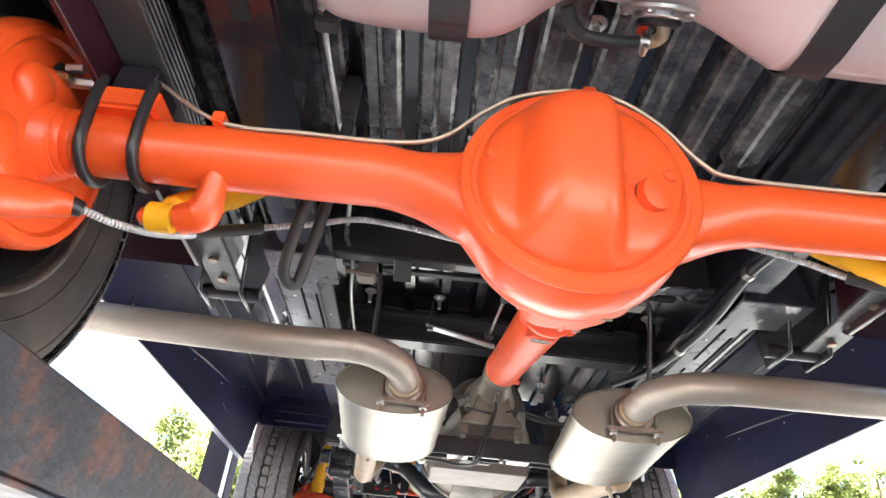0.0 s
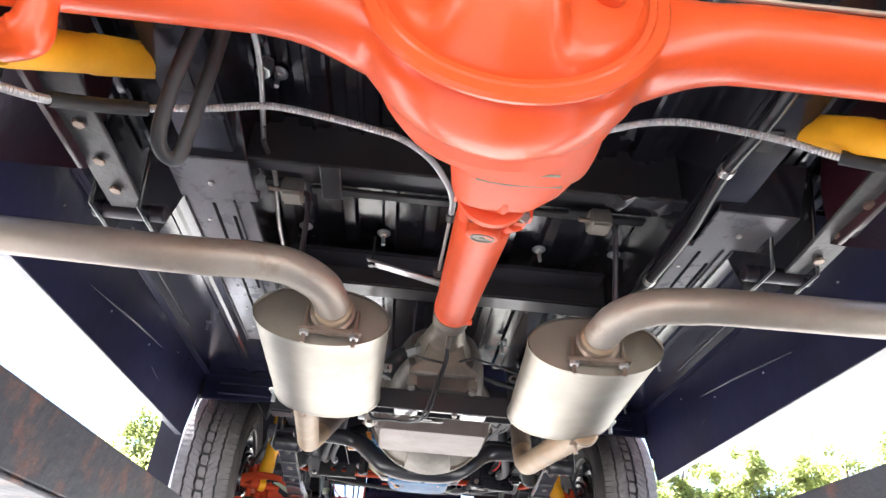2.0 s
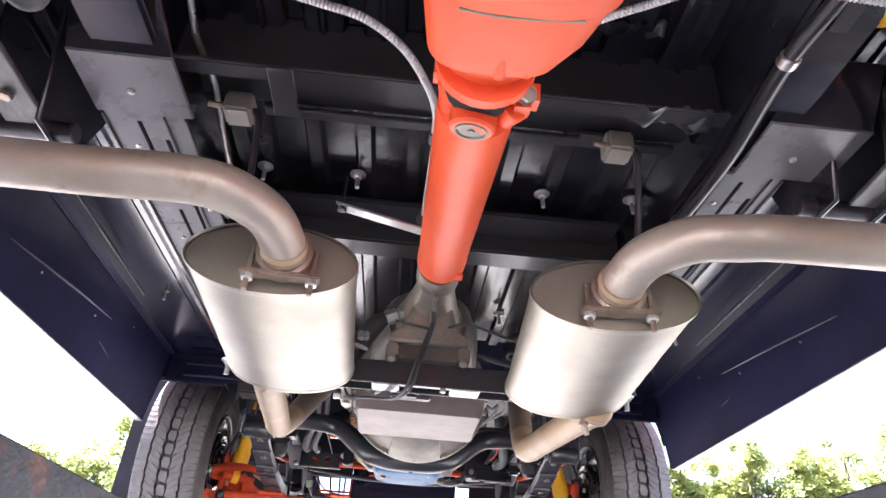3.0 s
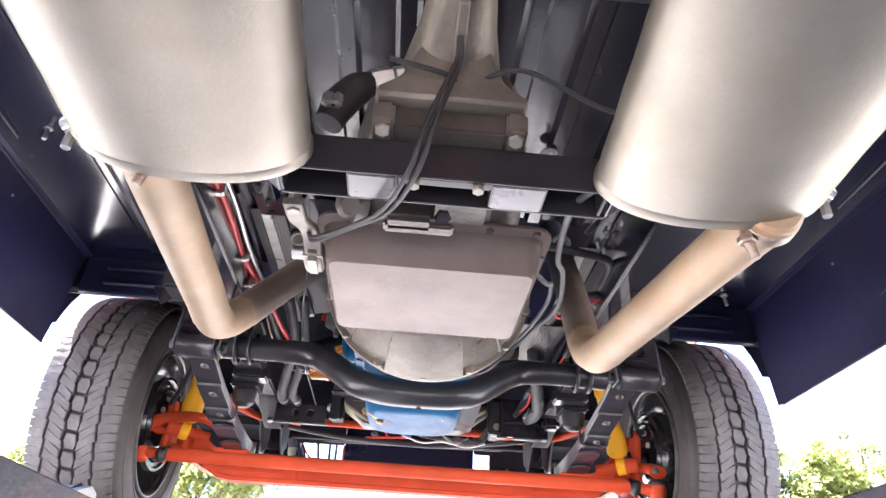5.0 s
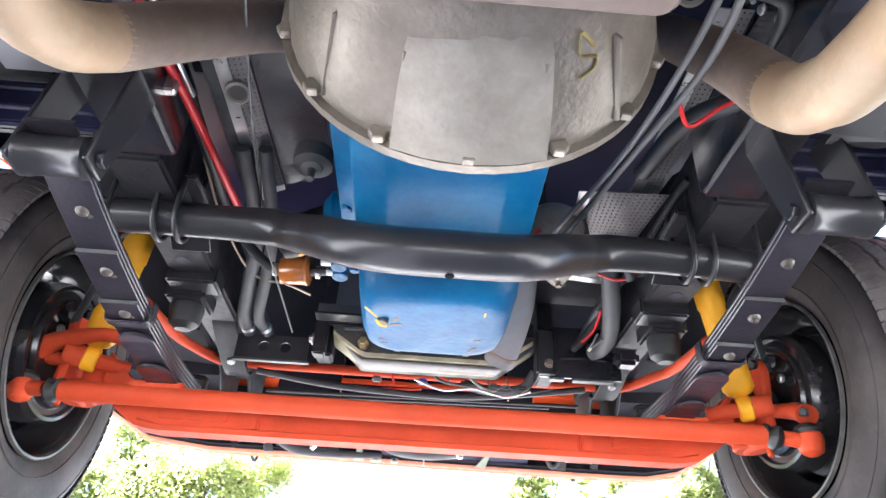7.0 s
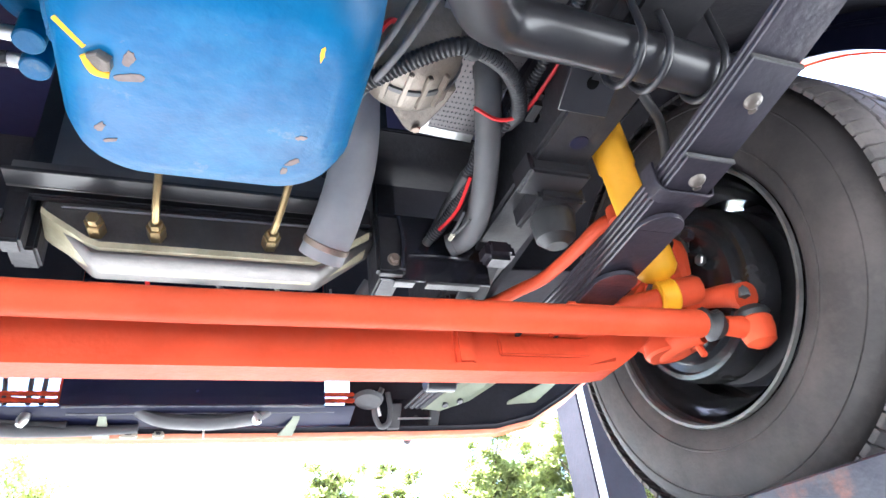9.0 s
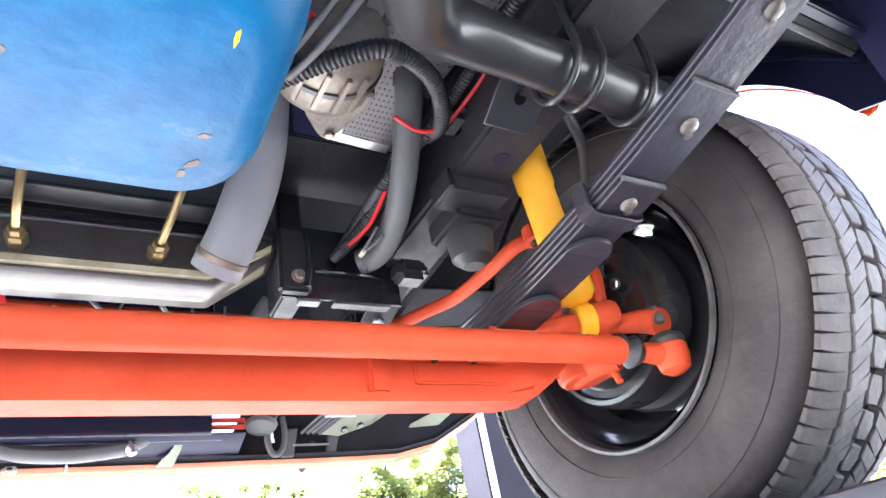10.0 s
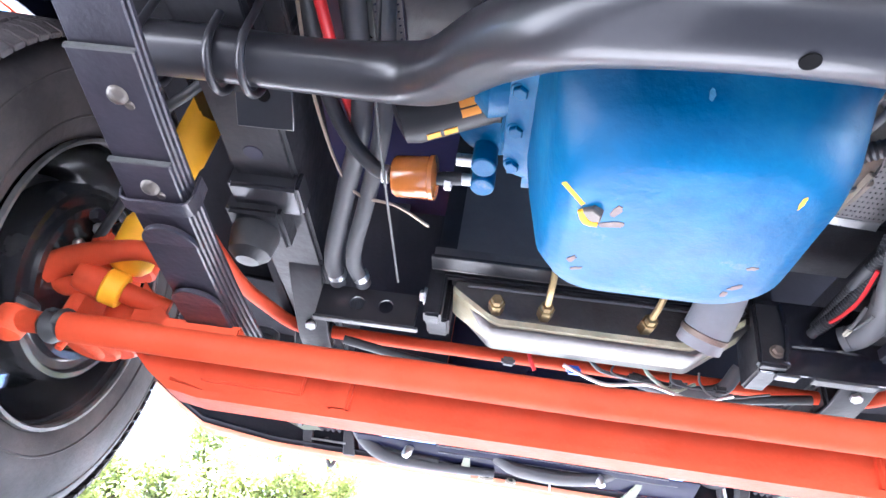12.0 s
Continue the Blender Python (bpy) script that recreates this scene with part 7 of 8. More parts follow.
hh = single("heater_hose", tube([(0.345, 2.6, 2.5), (0.347, 2.63, 2.43), (0.355, 2.66, 2.375), (0.384, 2.76, 2.325), (0.398, 2.84, 2.3), (0.392, 2.885, 2.29), (0.374, 2.906, 2.288)], 0.0188, 24), HEATER, "dusty grey heater hose", "hose", "heater hoses")
part("hose_clamp", cyl((0.382, 2.898, 2.2885), (0.379, 2.901, 2.2882), 0.0198), GREY, hh)
part("tape_band", tube([(0.393, 2.8, 2.3145), (0.3965, 2.822, 2.306)], 0.0196, 20, smooth=False), HOSE, hh)
part("tape_band", tube([(0.348, 2.636, 2.418), (0.351, 2.646, 2.4)], 0.0196, 20, smooth=False), HOSE, hh)
wc = single("wiring_conduit", ribbed_tube([(0.372, 2.74, 2.36), (0.372, 2.8, 2.335), (0.36, 2.87, 2.315), (0.345, 2.915, 2.305)], 0.0105, 0.005, 0.84), HOSE, "black corrugated wiring conduit", "conduit", "wiring conduits")
part("cable_end", cyl((0.345, 2.915, 2.305), (0.341, 2.927, 2.302), 0.008), GREY, wc)
single("wire", tube([(0.368, 2.78, 2.33), (0.366, 2.83, 2.312), (0.358, 2.862, 2.305), (0.35, 2.885, 2.303)], 0.003, 6), REDHOSE, "thin red insulated electrical wire", "wire", "red wires")
pg = single("plug", box(0.36, 0.367, 2.862, 2.88, 2.278, 2.284, 0.002), CREAM, "cream plastic plug beside the heater hose", "plug", "radiator plugs")
part("lead_stub", tube([(0.361, 2.86, 2.281), (0.364, 2.845, 2.285), (0.37, 2.825, 2.298)], 0.0026, 8), HEATER, pg)
part("lead_stub", tube([(0.366, 2.86, 2.281), (0.372, 2.848, 2.283), (0.38, 2.83, 2.288)], 0.0026, 8), GREY, pg)
hz = thing("horn", "black horn housing with a pale tag", "horn", (0.43, 2.66, 2.37))
part("body", box(0.405, 0.45, 2.635, 2.69, 2.36, 2.4, 0.012), HOSE, hz)
part("tag", box(0.43, 0.455, 2.655, 2.675, 2.35, 2.362, 0.002), ZINC, hz, "pale tag")
single("wire", tube([(0.33, 2.66, 2.35), (0.37, 2.67, 2.345), (0.4, 2.655, 2.35), (0.42, 2.62, 2.37), (0.44, 2.55, 2.4)], 0.003, 6), REDHOSE, "thin red insulated electrical wire", "wire", "red wires")
single("wire", tube([(0.29, 2.14, 2.3), (0.32, 2.18, 2.3), (0.36, 2.16, 2.32), (0.42, 2.15, 2.35)], 0.003, 6), REDHOSE, "thin red insulated electrical wire", "wire", "red wires")
single("wire", tube([(0.17, 2.6, 2.36), (0.185, 2.57, 2.37), (0.2, 2.58, 2.39), (0.19, 2.61, 2.4)], 0.004, 6), REDHOSE, "thin red insulated electrical wire", "wire", "red wires")
single("wire", tube([(-0.02, 3.02, 2.24), (0.05, 3.04, 2.225), (0.12, 3.03, 2.23), (0.2, 3.05, 2.222), (0.26, 3.04, 2.235)], 0.003, 6), ZINC, "loose pale wire under the radiator", "wire")
single("wiring_loom", tube([(-0.4, 3.06, 2.25), (-0.2, 3.09, 2.235), (0.05, 3.1, 2.23), (0.2, 3.08, 2.235), (0.4, 3.07, 2.26)], 0.008, 10), HOSE, "black wiring loom under the radiator", "wiring loom")
gd = thing("steering_gear", "grey cast steering bracket beside the rail", "steering gear", (0.42, 2.9, 2.25))
part("housing", box(0.425, 0.478, 2.875, 2.92, 2.255, 2.29, 0.01), SPRING, gd)

# ---- nose, underneath ----
nd = thing("splash_duct", "dark curved duct inside the front valance", "duct", (0.0, 3.46, 2.19))
part("duct", tube([(-0.125, 3.455, 2.212), (-0.09, 3.46, 2.196), (-0.05, 3.465, 2.184), (0.034, 3.468, 2.18), (0.11, 3.465, 2.188), (0.15, 3.46, 2.2), (0.185, 3.455, 2.215)], [0.012, 0.02, 0.023, 0.024, 0.022, 0.016, 0.01], 14, flat=0.6), HEATER, nd)
part("duct_seam", tube([(-0.08, 3.452, 2.19), (0.03, 3.456, 2.176), (0.12, 3.453, 2.186)], 0.002, 6), HOSE, nd)
for x, lean in ((-0.167, 0.004), (0.19, 0.024)):
    bm = bmesh.new()
    loft(bm, [[V(x + lean * k - w, y, z), V(x + lean * k + w, y, z), V(x + lean * k + w, y + 0.003, z + 0.003), V(x + lean * k - w, y + 0.003, z + 0.003)] for k, w, y, z in ((0.9, 0.003, 3.43, 2.224), (0.95, 0.005, 3.445, 2.206), (0.7, 0.008, 3.47, 2.184), (0.0, 0.0155, 3.507, 2.162))])
    part("stay", fixed(bm), GREENISH, nd, "olive tapered stay")
for x, w in ((-0.117, 0.016), (-0.062, 0.011)):
    cn = part("connector", box(x - w, x + w, 3.496, 3.512, 2.161, 2.173, 0.003), CREAM, nd, "pale plastic connector")
    part("latch", box(x - w * 0.4, x + w * 0.4, 3.492, 3.4955, 2.165, 2.17, 0.001), HOSE, cn)
part("label_tag", box(-0.004, 0.055, 3.496, 3.499, 2.177, 2.187, 0.0008), WHITE, nd, "white printed tag")
part("tag_tail", box(0.022, 0.026, 3.5, 3.503, 2.158, 2.176, 0.0008), WHITE, nd)
for pts in ([(-0.26, 3.49, 2.17), (-0.2, 3.495, 2.176), (-0.13, 3.492, 2.172)], [(0.1, 3.48, 2.188), (0.14, 3.475, 2.198), (0.155, 3.47, 2.203)], [(0.06, 3.497, 2.178), (0.1, 3.49, 2.18), (0.145, 3.49, 2.188)]):
    single("wire", tube(pts, 0.0028, 6), ZINC, "short pale wire inside the front valance", "wire", "valance wires")
for x, k in ((-0.29, -1), (0.12, 1)):
    single("valance_bulb", turned([(0.004, 0), (0.009, 0.004), (0.011, 0.02), (0.007, 0.03)], (x, 3.455, 2.2), (0.3 * k, -0.2, -1), 14), ZINC, "shiny small lamp holder inside the valance", "lamp holder", "lamp holders")

lp = single("drain_hose", tube([(-0.447, 3.44, 2.31), (-0.432, 3.45, 2.256), (-0.404, 3.46, 2.209), (-0.362, 3.47, 2.18), (-0.314, 3.48, 2.172), (-0.205, 3.487, 2.172), (-0.1, 3.49, 2.176)], [0.016, 0.017, 0.016, 0.015, 0.013, 0.011, 0.009], 14), HEATER, "grey drain hose looped inside the front valance", "hose", "drain hoses")
part("hose_tie", cyl((-0.417, 3.455, 2.23), (-0.413, 3.456, 2.223), 0.0182), HOSE, lp)
part("hose_end", turned([(0.0175, 0), (0.019, 0.004), (0.019, 0.026), (0.0175, 0.03)], (-0.438, 3.447, 2.275), (0.1, 0.1, -1), 18), GREENISH, lp, "pale hose cuff")
lp = single("drain_hose", tube([(-0.416, 3.455, 2.28), (-0.392, 3.463, 2.226), (-0.352, 3.475, 2.198), (-0.307, 3.484, 2.187), (-0.225, 3.484, 2.182)], 0.012, 12), HOSE, "grey drain hose looped inside the front valance", "hose", "drain hoses")
part("hose_tie", cyl((-0.31, 3.4835, 2.1875), (-0.3, 3.484, 2.1865), 0.013), ZINC, lp)
te = thing("tow_eye", "grey forged tow eye behind the front valance", "tow eye", (0.4, 3.48, 2.21))
part("ring", tube([(0.405, 3.475, 2.258), (0.387, 3.48, 2.222), (0.388, 3.487, 2.195), (0.4, 3.49, 2.174), (0.418, 3.49, 2.182), (0.424, 3.485, 2.212), (0.418, 3.478, 2.25)], 0.0065, 10), HEATER, te)
part("base", turned([(0.012, 0), (0.03, 0.003), (0.034, 0.012), (0.022, 0.022)], (0.365, 3.455, 2.216), (0.15, 0.25, 1), 22), HEATER, te)
part("pin", cyl((0.392, 3.478, 2.222), (0.398, 3.484, 2.196), 0.004, seg=10), ZINC, te)
# small leads and plugs between the radiator and the axle
rnd = random.Random(5)
for k in range(5):
    x0 = 0.02 + 0.045 * k
    pts = [(x0, 3.02, 2.258), (x0 + rnd.uniform(0.0, 0.04), 3.03, 2.24 + rnd.uniform(-0.006, 0.006)), (x0 + rnd.uniform(0.03, 0.09), 3.045, 2.236 + rnd.uniform(-0.006, 0.008)), (x0 + rnd.uniform(0.08, 0.13), 3.05, 2.25)]
    single("lead", tube(pts, rnd.choice((0.002, 0.003, 0.0035)), 6), (GREY, HEATER, GREENISH, HEATER, GREY)[k], "thin pale electrical lead under the radiator", "lead", "radiator leads")
single("lead", tube([(-0.08, 3.02, 2.27), (-0.075, 3.03, 2.25), (-0.065, 3.04, 2.232)], 0.0035, 6), REDHOSE, "short red lead under the radiator", "lead", "radiator leads")
for x, mat, lab in ((-0.11, HEATER, "grey plastic plug under the radiator"), (0.0, BLUEPLUG, "blue crimp plug under the radiator"), (0.1, HOSE, "black plastic plug under the radiator"), (0.17, HEATER, "grey plastic plug under the radiator"), (0.24, HOSE, "black plastic plug under the radiator")):
    single("plug", box(x - 0.012, x + 0.012, 3.035, 3.05, 2.236, 2.25, 0.004), mat, lab, "plug", "radiator plugs")
for x0, x1, y, z, r, mat, lab in ((-0.15, 0.0, 3.2, 2.27, 0.004, RED, "short red brace rod across the nose"), (-0.41, 0.42, 3.24, 2.264, 0.005, HOSE, "thin dark brace rod across the nose"), (-0.3, 0.35, 3.28, 2.268, 0.004, SATIN, "thin dark brace rod across the nose")):
    single("brace_rod", cyl((x0, y, z), (x1, y - 0.02, z + 0.004), r, seg=8), mat, lab, "rod", "nose rods")
single("hose_stub", tube([(0.1, 3.06, 2.25), (0.17, 3.06, 2.238), (0.24, 3.05, 2.245), (0.27, 3.03, 2.28)], 0.012, 12), HEATER, "short dusty hose under the radiator", "hose", "drain hoses")

# ---- wheels ----
def tyre_and_rim(name_label):
    """A wheel about the x axis; its inner side faces -x."""
    wt = thing("wheel", name_label, "wheel", (0, 0, 0), "wheels")
    prof = [(0.193, -0.075), (0.199, -0.09), (0.216, -0.106), (0.25, -0.115), (0.28, -0.1145), (0.305, -0.111), (0.318, -0.104), (0.327, -0.085), (0.332, -0.05), (0.334, 0), (0.332, 0.05), (0.327, 0.085), (0.318, 0.104), (0.305, 0.111), (0.28, 0.1145), (0.25, 0.115), (0.216, 0.106), (0.199, 0.09), (0.193, 0.075)]
    ty = part("tyre", turned(prof, (0, 0, 0), (1, 0, 0), 72, cap=False), RUBBER, wt, angle=50)
    n = 50
    step = 2 * math.pi / n

    def block(bm, corners, deep=0.013, edge=0.0016):
        """A tread block: outer corners as (x, angle in steps), tapered to its top."""
        cx = sum(c[0] for c in corners) / len(corners)
        ca = sum(c[1] for c in corners) / len(corners)

        def at(x, a, drop):
            r = 0.3515 - 0.9 * max(0.0, abs(x) - 0.03) ** 2 - 55 * max(0.0, abs(x) - 0.078) ** 3 * 10 - drop
            return V(x, r * math.cos(a * step), r * math.sin(a * step))

        top_k = 0.95 if deep < 0.01 else 0.92
        low = [bm.verts.new(at(x, a, deep)) for x, a in corners]
        rim_ = [bm.verts.new(at(x, a, edge)) for x, a in corners]
        top = [bm.verts.new(at(cx + (x - cx) * top_k, ca + (a - ca) * top_k, 0.0)) for x, a in corners]
        k = len(corners)
        for i in range(k):
            j = (i + 1) % k
            bm.faces.new((low[i], low[j], rim_[j], rim_[i]))
            bm.faces.new((rim_[i], rim_[j], top[j], top[i]))
        bm.faces.new(top)

    # tread: a zigzag centre rib, slanted lugs either side and siped shoulder blocks
    bm = bmesh.new()
    for k in range(n):
        block(bm, [(-0.0125, k + 0.04), (0.0085, k + 0.12), (0.0135, k + 0.5), (0.009, k + 0.92), (-0.012, k + 0.86), (-0.016, k + 0.45)])
    tagged(part("centre_rib", fixed(bm), TREAD, ty, angle=25), kind="stuff")
    for s in (-1, 1):
        bm = bmesh.new()
        for k in range(n):
            block(bm, [(s * 0.0168, k + 0.0), (s * 0.0182, k + 0.47), (s * 0.054, k + 1.05), (s * 0.0585, k + 0.58)])
            block(bm, [(s * 0.0215, k + 0.5), (s * 0.0195, k + 0.97), (s * 0.0525, k + 1.56), (s * 0.055, k + 1.09)])
        tagged(part("slanted_rib", fixed(bm), TREAD, ty, angle=25), kind="stuff")
        bm = bmesh.new()
        for k in range(n):
            for f in (0.0, 0.5):
                block(bm, [(s * (0.061 + 0.004 * f), k + f + 0.0), (s * (0.0595 + 0.006 * f), k + f + 0.5), (s * 0.083, k + f + 0.565), (s * 0.102, k + f + 0.53), (s * 0.102, k + f + 0.12), (s * 0.083, k + f + 0.07)], 0.006, 0.0006)
        tagged(part("shoulder_rib", fixed(bm), TREAD, ty, angle=25), kind="stuff")
    for r, x in ((0.236, -0.1118), (0.298, -0.1118)):
        part("sidewall_ring", turned([(r - 0.002, 0.001), (r - 0.0008, -0.0016), (r + 0.0008, -0.0016), (r + 0.002, 0.001)], (x, 0, 0), (1, 0, 0), 72, cap=False), RUBBER, ty)
    rim = part("rim", turned([(0.203, -0.096), (0.205, -0.09), (0.192, -0.084), (0.186, -0.066), (0.183, -0.05), (0.17, -0.035), (0.164, -0.03), (0.162, 0.02), (0.165, 0.05), (0.178, 0.07), (0.192, 0.08), (0.204, 0.086), (0.203, 0.092), (0.188, 0.088), (0.172, 0.072), (0.158, 0.05), (0.156, 0.0), (0.158, -0.036), (0.176, -0.056), (0.179, -0.07), (0.187, -0.092)], (0, 0, 0), (1, 0, 0), 64, cap=False), RIM, wt, "glossy black steel rim")
    part("rim_lip", turned([(0.197, -0.104), (0.1995, -0.108), (0.204, -0.108), (0.2055, -0.102), (0.197, -0.098)], (0, 0, 0), (1, 0, 0), 64, cap=False), LIP, rim, "bright worn rim lip")
    # disc with hand holes
    bm = bmesh.new()
    seg = 64
    prof = [(0.162, 0.035), (0.15, 0.03), (0.125, 0.045), (0.1, 0.05), (0.075, 0.035), (0.04, 0.035)]
    rows = [[V(h, r * math.cos(2 * math.pi * k / seg), r * math.sin(2 * math.pi * k / seg)) for k in range(seg)] for r, h in prof]
    vr = [[bm.verts.new(q) for q in row] for row in rows]
    for i in range(len(vr) - 1):
        for k in range(seg):
            if i < 2 and k % 16 < 3:
                continue
            j = (k + 1) % seg
            bm.faces.new((vr[i][k], vr[i][j], vr[i + 1][j], vr[i + 1][k]))
    ext = bmesh.ops.extrude_face_region(bm, geom=bm.faces[:])
    bmesh.ops.translate(bm, vec=(0.006, 0, 0), verts=[v for v in ext["geom"] if isinstance(v, bmesh.types.BMVert)])
    part("wheel_disc", fixed(bm), SATIN, wt)
    part("brake_drum", turned([(0.1, -0.03), (0.138, -0.028), (0.142, -0.02), (0.14, 0.03), (0.125, 0.034), (0.03, 0.034)], (0, 0, 0), (1, 0, 0), 48), MATTE, wt, "black brake drum")
    for k in range(5):
        a = 2 * math.pi * k / 5
        part("lug_stud", cyl((0.034, 0.057 * math.cos(a), 0.057 * math.sin(a)), (0.065, 0.057 * math.cos(a), 0.057 * math.sin(a)), 0.007, seg=8), ZINC, wt)
    return wt


WH = tyre_and_rim("black wheel with ribbed all-terrain tyre")
WH.matrix_basis = pose(0.83, 2.8, 2.163)
for x, y, z, turn in ((-0.822, 2.8, 2.166, 183.5), (-0.85, 0.37, 2.178, 180), (0.85, 0.37, 2.178, 0)):
    wheel = copy_thing(WH, pose(x, y, z, 30, 0, turn))
    if y < 1:
        wheel.scale = (1, 1.04, 1.04)

for s in (-1, 1):
    bp = thing("brake_backing", "black brake backing plate inside the front wheel", "brake", (s * 0.71, 2.8, 2.163), "front brakes")
    part("plate", turned([(0.03, -0.012), (0.062, -0.01), (0.074, 0.0), (0.092, 0.002), (0.096, -0.006), (0.106, -0.006), (0.11, 0.004), (0.121, 0.005), (0.125, -0.002), (0.132, -0.001), (0.136, 0.01), (0.138, 0.014), (0.138, 0.05)], (s * 0.715, 2.8, 2.163), (s, 0, 0), 64), RIM, bp)
    part("brake_hose", tube([(s * 0.685, 2.74, 2.2), (s * 0.65, 2.7, 2.26), (s * 0.6, 2.62, 2.32), (s * 0.55, 2.58, 2.33), (s * 0.51, 2.56, 2.36)], 0.007, 10), HOSE, bp)
    for dy, dz in ((-0.05, 0.06), (0.02, 0.09), (-0.07, 0.02)):
        part("plate_bolt", hexnut((s * 0.703, 2.8 + dy, 2.163 + dz), (-s, 0, 0), 0.009, 0.009), ZINC, bp)

# ---- lift ----
for s in (-1, 1):
    rw = thing("lift_runway", "blue-black steel lift runway with scuffed rusty paint", "lift runway", (s * 0.74, 1.5, 1.77), "lift runways")
    slope = lambda y: 1.82
    ya, yb = -2.2, 3.3
    part("deck", slab([(s * 0.5, ya, slope(ya) - 0.033), (s * 1.0, ya, slope(ya) - 0.033), (s * 1.0, yb, slope(yb) - 0.033), (s * 0.5, yb, slope(yb) - 0.033)], (0, 0, 0.024)), RAMP, rw)
    for xx in (0.47, 0.995):
        part("side_rail", slab([(s * xx, ya, slope(ya) - 0.085), (s * xx, yb, slope(yb) - 0.085), (s * xx, yb, slope(yb) + 0.0), (s * xx, ya, slope(ya) + 0.0)], (s * 0.03, 0, 0)), RAMP, rw)
    part("under_flange", slab([(s * 0.47, ya, slope(ya) - 0.092), (s * 0.58, ya, slope(ya) - 0.092), (s * 0.58, yb, slope(yb) - 0.092), (s * 0.47, yb, slope(yb) - 0.092)], (0, 0, 0.006)), RAMP, rw)
    for yy in (-2.1, 4.0):
        px = 1.3 if s > 0 and yy > 0 else s * 1.45
        post = thing("lift_post", "tall painted steel lift post", "lift post", (px, yy, 0), "lift posts")
        bm = bmesh.new()
        loft(bm, [[V(px + x, yy + y, z) for x, y in ((-0.09, -0.07), (0.09, -0.07), (0.09, 0.07), (0.05, 0.07), (0.05, -0.03), (-0.05, -0.03), (-0.05, 0.07), (-0.09, 0.07))] for z in (0, 2.9)])
        part("column", fixed(bm), UNDERSEAL, post, "dark painted column")
        part("edge_strip", box(px - s * 0.07 - 0.012, px - s * 0.07 + 0.012, yy - 0.078, yy - 0.069, 0.02, 2.88, 0.002), POSTPAINT, post, "pale edge strip")
        part("base_plate", box(px - 0.16, px + 0.16, yy - 0.16, yy + 0.16, 0, 0.02, 0.004), POSTPAINT, post)
for yy in (-2.1, 4.0):
    single("lift_crossbeam", box(-1.355, 1.205, yy - 0.07, yy + 0.07, 1.55, 1.72, 0.01), RAMP, "dark steel beam between the lift posts", "lift beam", "lift beams")

CHOCK = (-0.745, 2.22, 1.811)
ck = thing("wheel_chock", "pale grey sheet metal wheel chock on the runway", "wheel chock", CHOCK)
bm = bmesh.new()
loft(bm, [[V(x, CHOCK[1] + y, CHOCK[2] + z) for y, z in ((0, 0), (0.26, 0), (0.235, 0.03), (0.21, 0.06), (0.2, 0.09), (0.17, 0.1), (0.09, 0.075), (0, 0.015))] for x in (-0.815, -0.811, -0.679, -0.675)])
part("wedge", fixed(bm), POSTPAINT, ck, angle=20)
for x in (-0.79, -0.745, -0.7):
    part("grip_bar", cyl((x, CHOCK[1] + 0.02, CHOCK[2] + 0.03), (x, CHOCK[1] + 0.165, CHOCK[2] + 0.1), 0.005), RAMP, ck)

# ---- ground, trees ----
bm = bmesh.new()
bmesh.ops.create_grid(bm, x_segments=60, y_segments=60, size=600)
for v in bm.verts:
    d = max(0.0, v.co.length - 15)
    v.co.z = 0.4 * math.sin(v.co.x * 0.05) * math.sin(v.co.y * 0.04) * min(1, d / 60)
single("ground", bm, GROUND, "pale gravel ground with patches of grass", "ground", kind="structure")

single("pavement", box(-2.7, 2.7, -3.6, 4.3, -0.05, 0.03, 0.008), CONCRETE, "dark oil-stained concrete pad under the lift", "concrete pad", kind="structure")


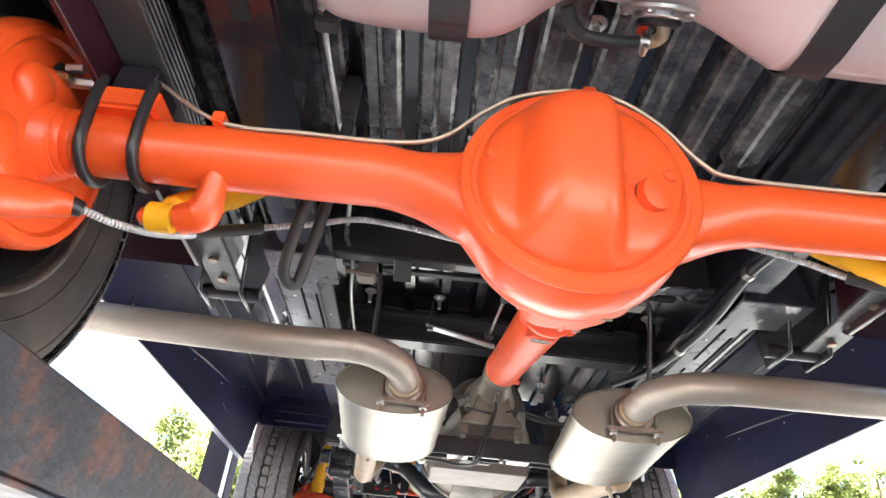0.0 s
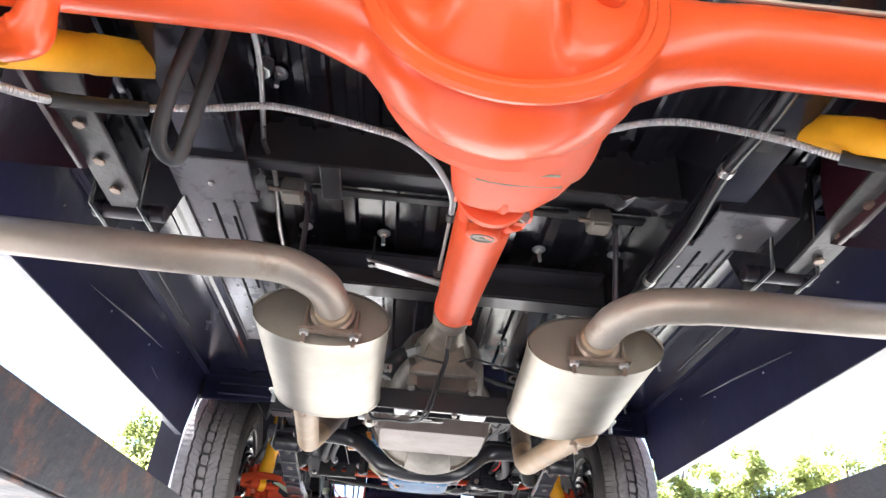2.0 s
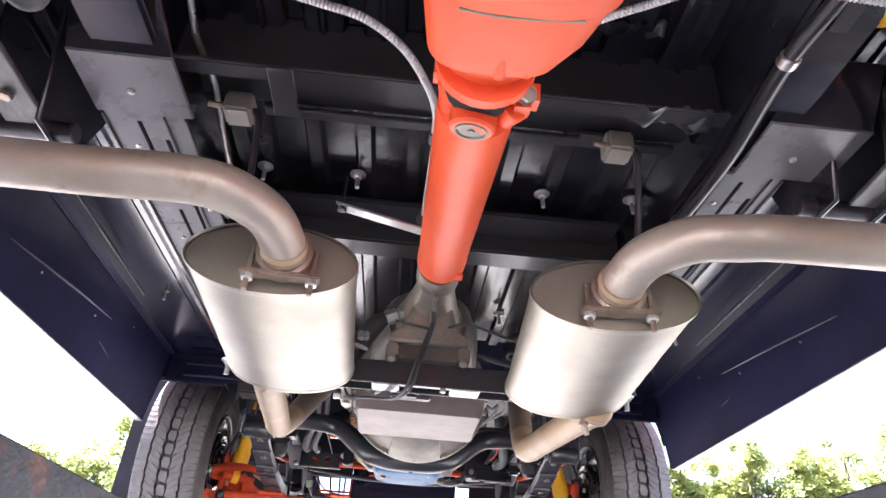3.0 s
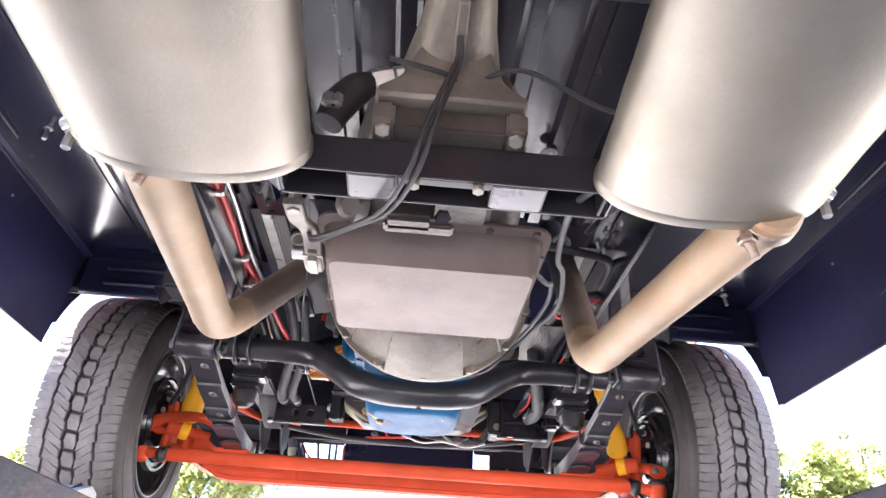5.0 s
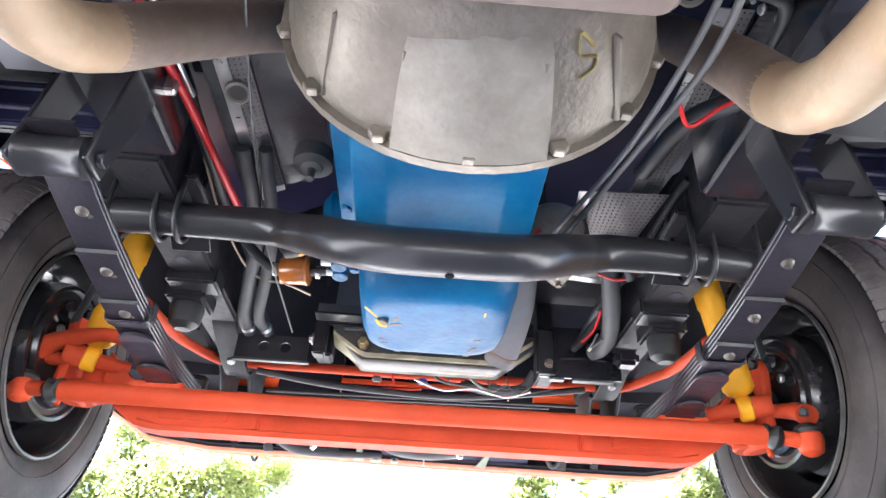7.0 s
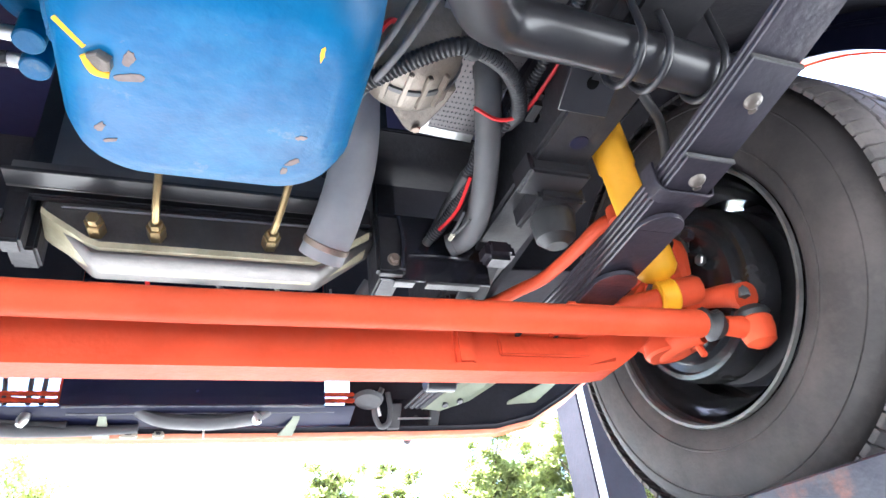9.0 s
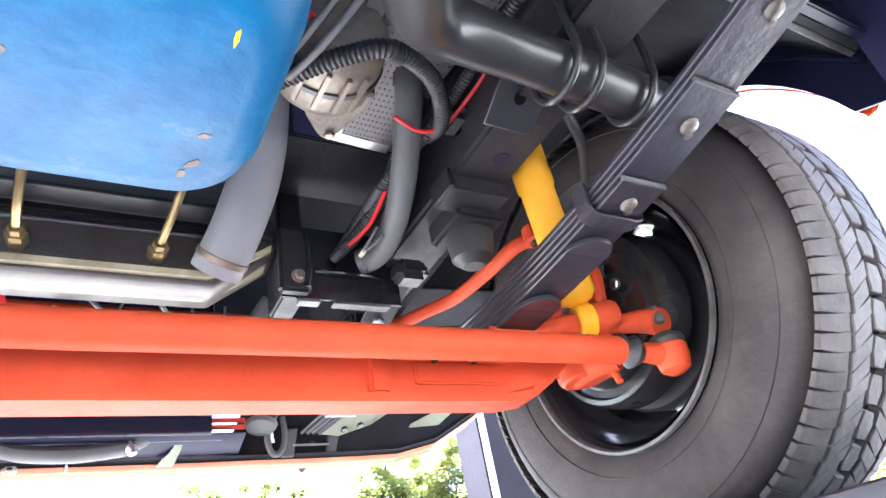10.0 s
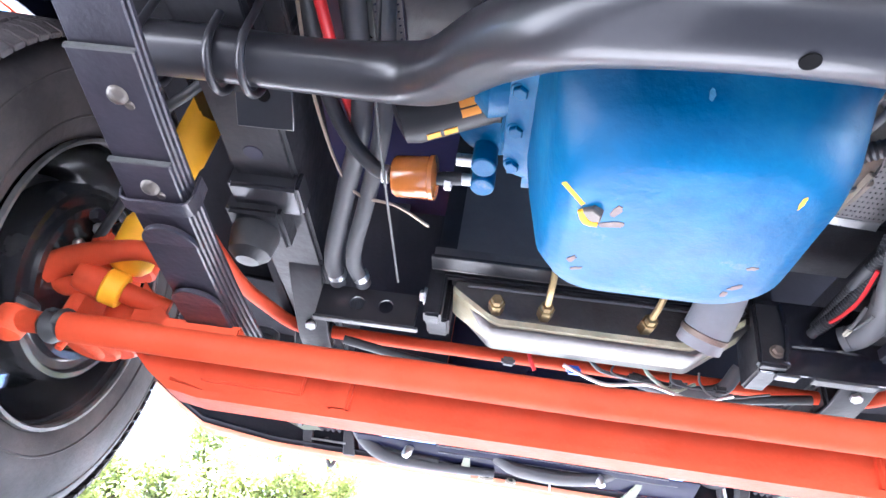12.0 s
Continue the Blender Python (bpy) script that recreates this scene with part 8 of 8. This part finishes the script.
def tree(x, y, height, spread, seed, base=0.0):
    rnd = random.Random(seed)
    t = thing("tree", "leafy green tree with a loose sunlit crown", "tree", (x, y, base), "trees")
    bm = bmesh.new()
    lean = V(rnd.uniform(-0.3, 0.3), rnd.uniform(-0.3, 0.3), 0)
    top = V(x, y, base + height * 0.8) + lean
    tube([(x, y, base - 0.2), (x + lean.x * 0.3, y + lean.y * 0.3, base + height * 0.35), top], [height * 0.022, height * 0.016, 0.03], 8, 5, bm)
    tips = []
    for k in range(11):
        a = rnd.uniform(0, 6.28)
        z0 = base + height * rnd.uniform(0.25, 0.65)
        ln = spread * rnd.uniform(0.6, 1.0)
        p = V(x, y, z0)
        e = p + V(math.cos(a) * ln, math.sin(a) * ln, height * rnd.uniform(0.08, 0.32))
        tube([p, (p + e) / 2 + V(0, 0, 0.2), e], [height * 0.009, height * 0.006, 0.015], 6, 4, bm)
        tips += [e, p + (e - p) * 0.6]
    tips.append(top)
    part("trunk", bm, BARK, t)
    verts, faces = [], []
    for e in tips:
        for c in range(5):
            cc = e + V(rnd.gauss(0, spread * 0.22), rnd.gauss(0, spread * 0.22), rnd.gauss(0, height * 0.06))
            for q in range(190):
                p = cc + V(rnd.gauss(0, 1), rnd.gauss(0, 1), rnd.gauss(0, 0.8)) * spread * 0.11
                a, b = rnd.uniform(0, 6.28), rnd.uniform(-0.9, 0.9)
                w = V(math.cos(a) * math.cos(b), math.sin(a) * math.cos(b), math.sin(b))
                s, u = axes(w)
                k = rnd.uniform(0.045, 0.095)
                i = len(verts)
                verts += [p - w * k * 1.5, p + s * k * 0.7, p + w * k * 1.5 + u * k * 0.3, p - s * k * 0.7]
                faces.append((i, i + 1, i + 2, i + 3))
    me = bpy.data.meshes.new("crown")
    me.from_pydata(verts, [], faces)
    me.materials.append(LEAF)
    ob = new("crown", me)
    ob.parent = t
    ob.matrix_parent_inverse = Matrix.Translation(t.location).inverted()
    tagged(ob, kind="stuff")
    return t


for i, (x, y, h, sp) in enumerate(((-7.3, 26, 10.5, 2.8), (-10.4, 26.5, 9.6, 2.3), (-13.4, 25, 7.4, 2.2), (4.7, 26, 8.9, 1.5), (6.9, 27, 8.0, 1.3), (10.8, 26, 9.3, 1.6), (13.2, 26.5, 9.2, 1.8), (15.4, 26, 10.2, 2.0), (18.0, 25.5, 11.2, 2.4), (21.5, 24, 11.2, 2.6), (25, 20, 10.0, 2.6), (-21, 18, 7.6, 2.8), (26, 14, 8, 3.0), (-25, 9, 8, 3.0))):
    tree(x, y, h, sp, 11 + i)
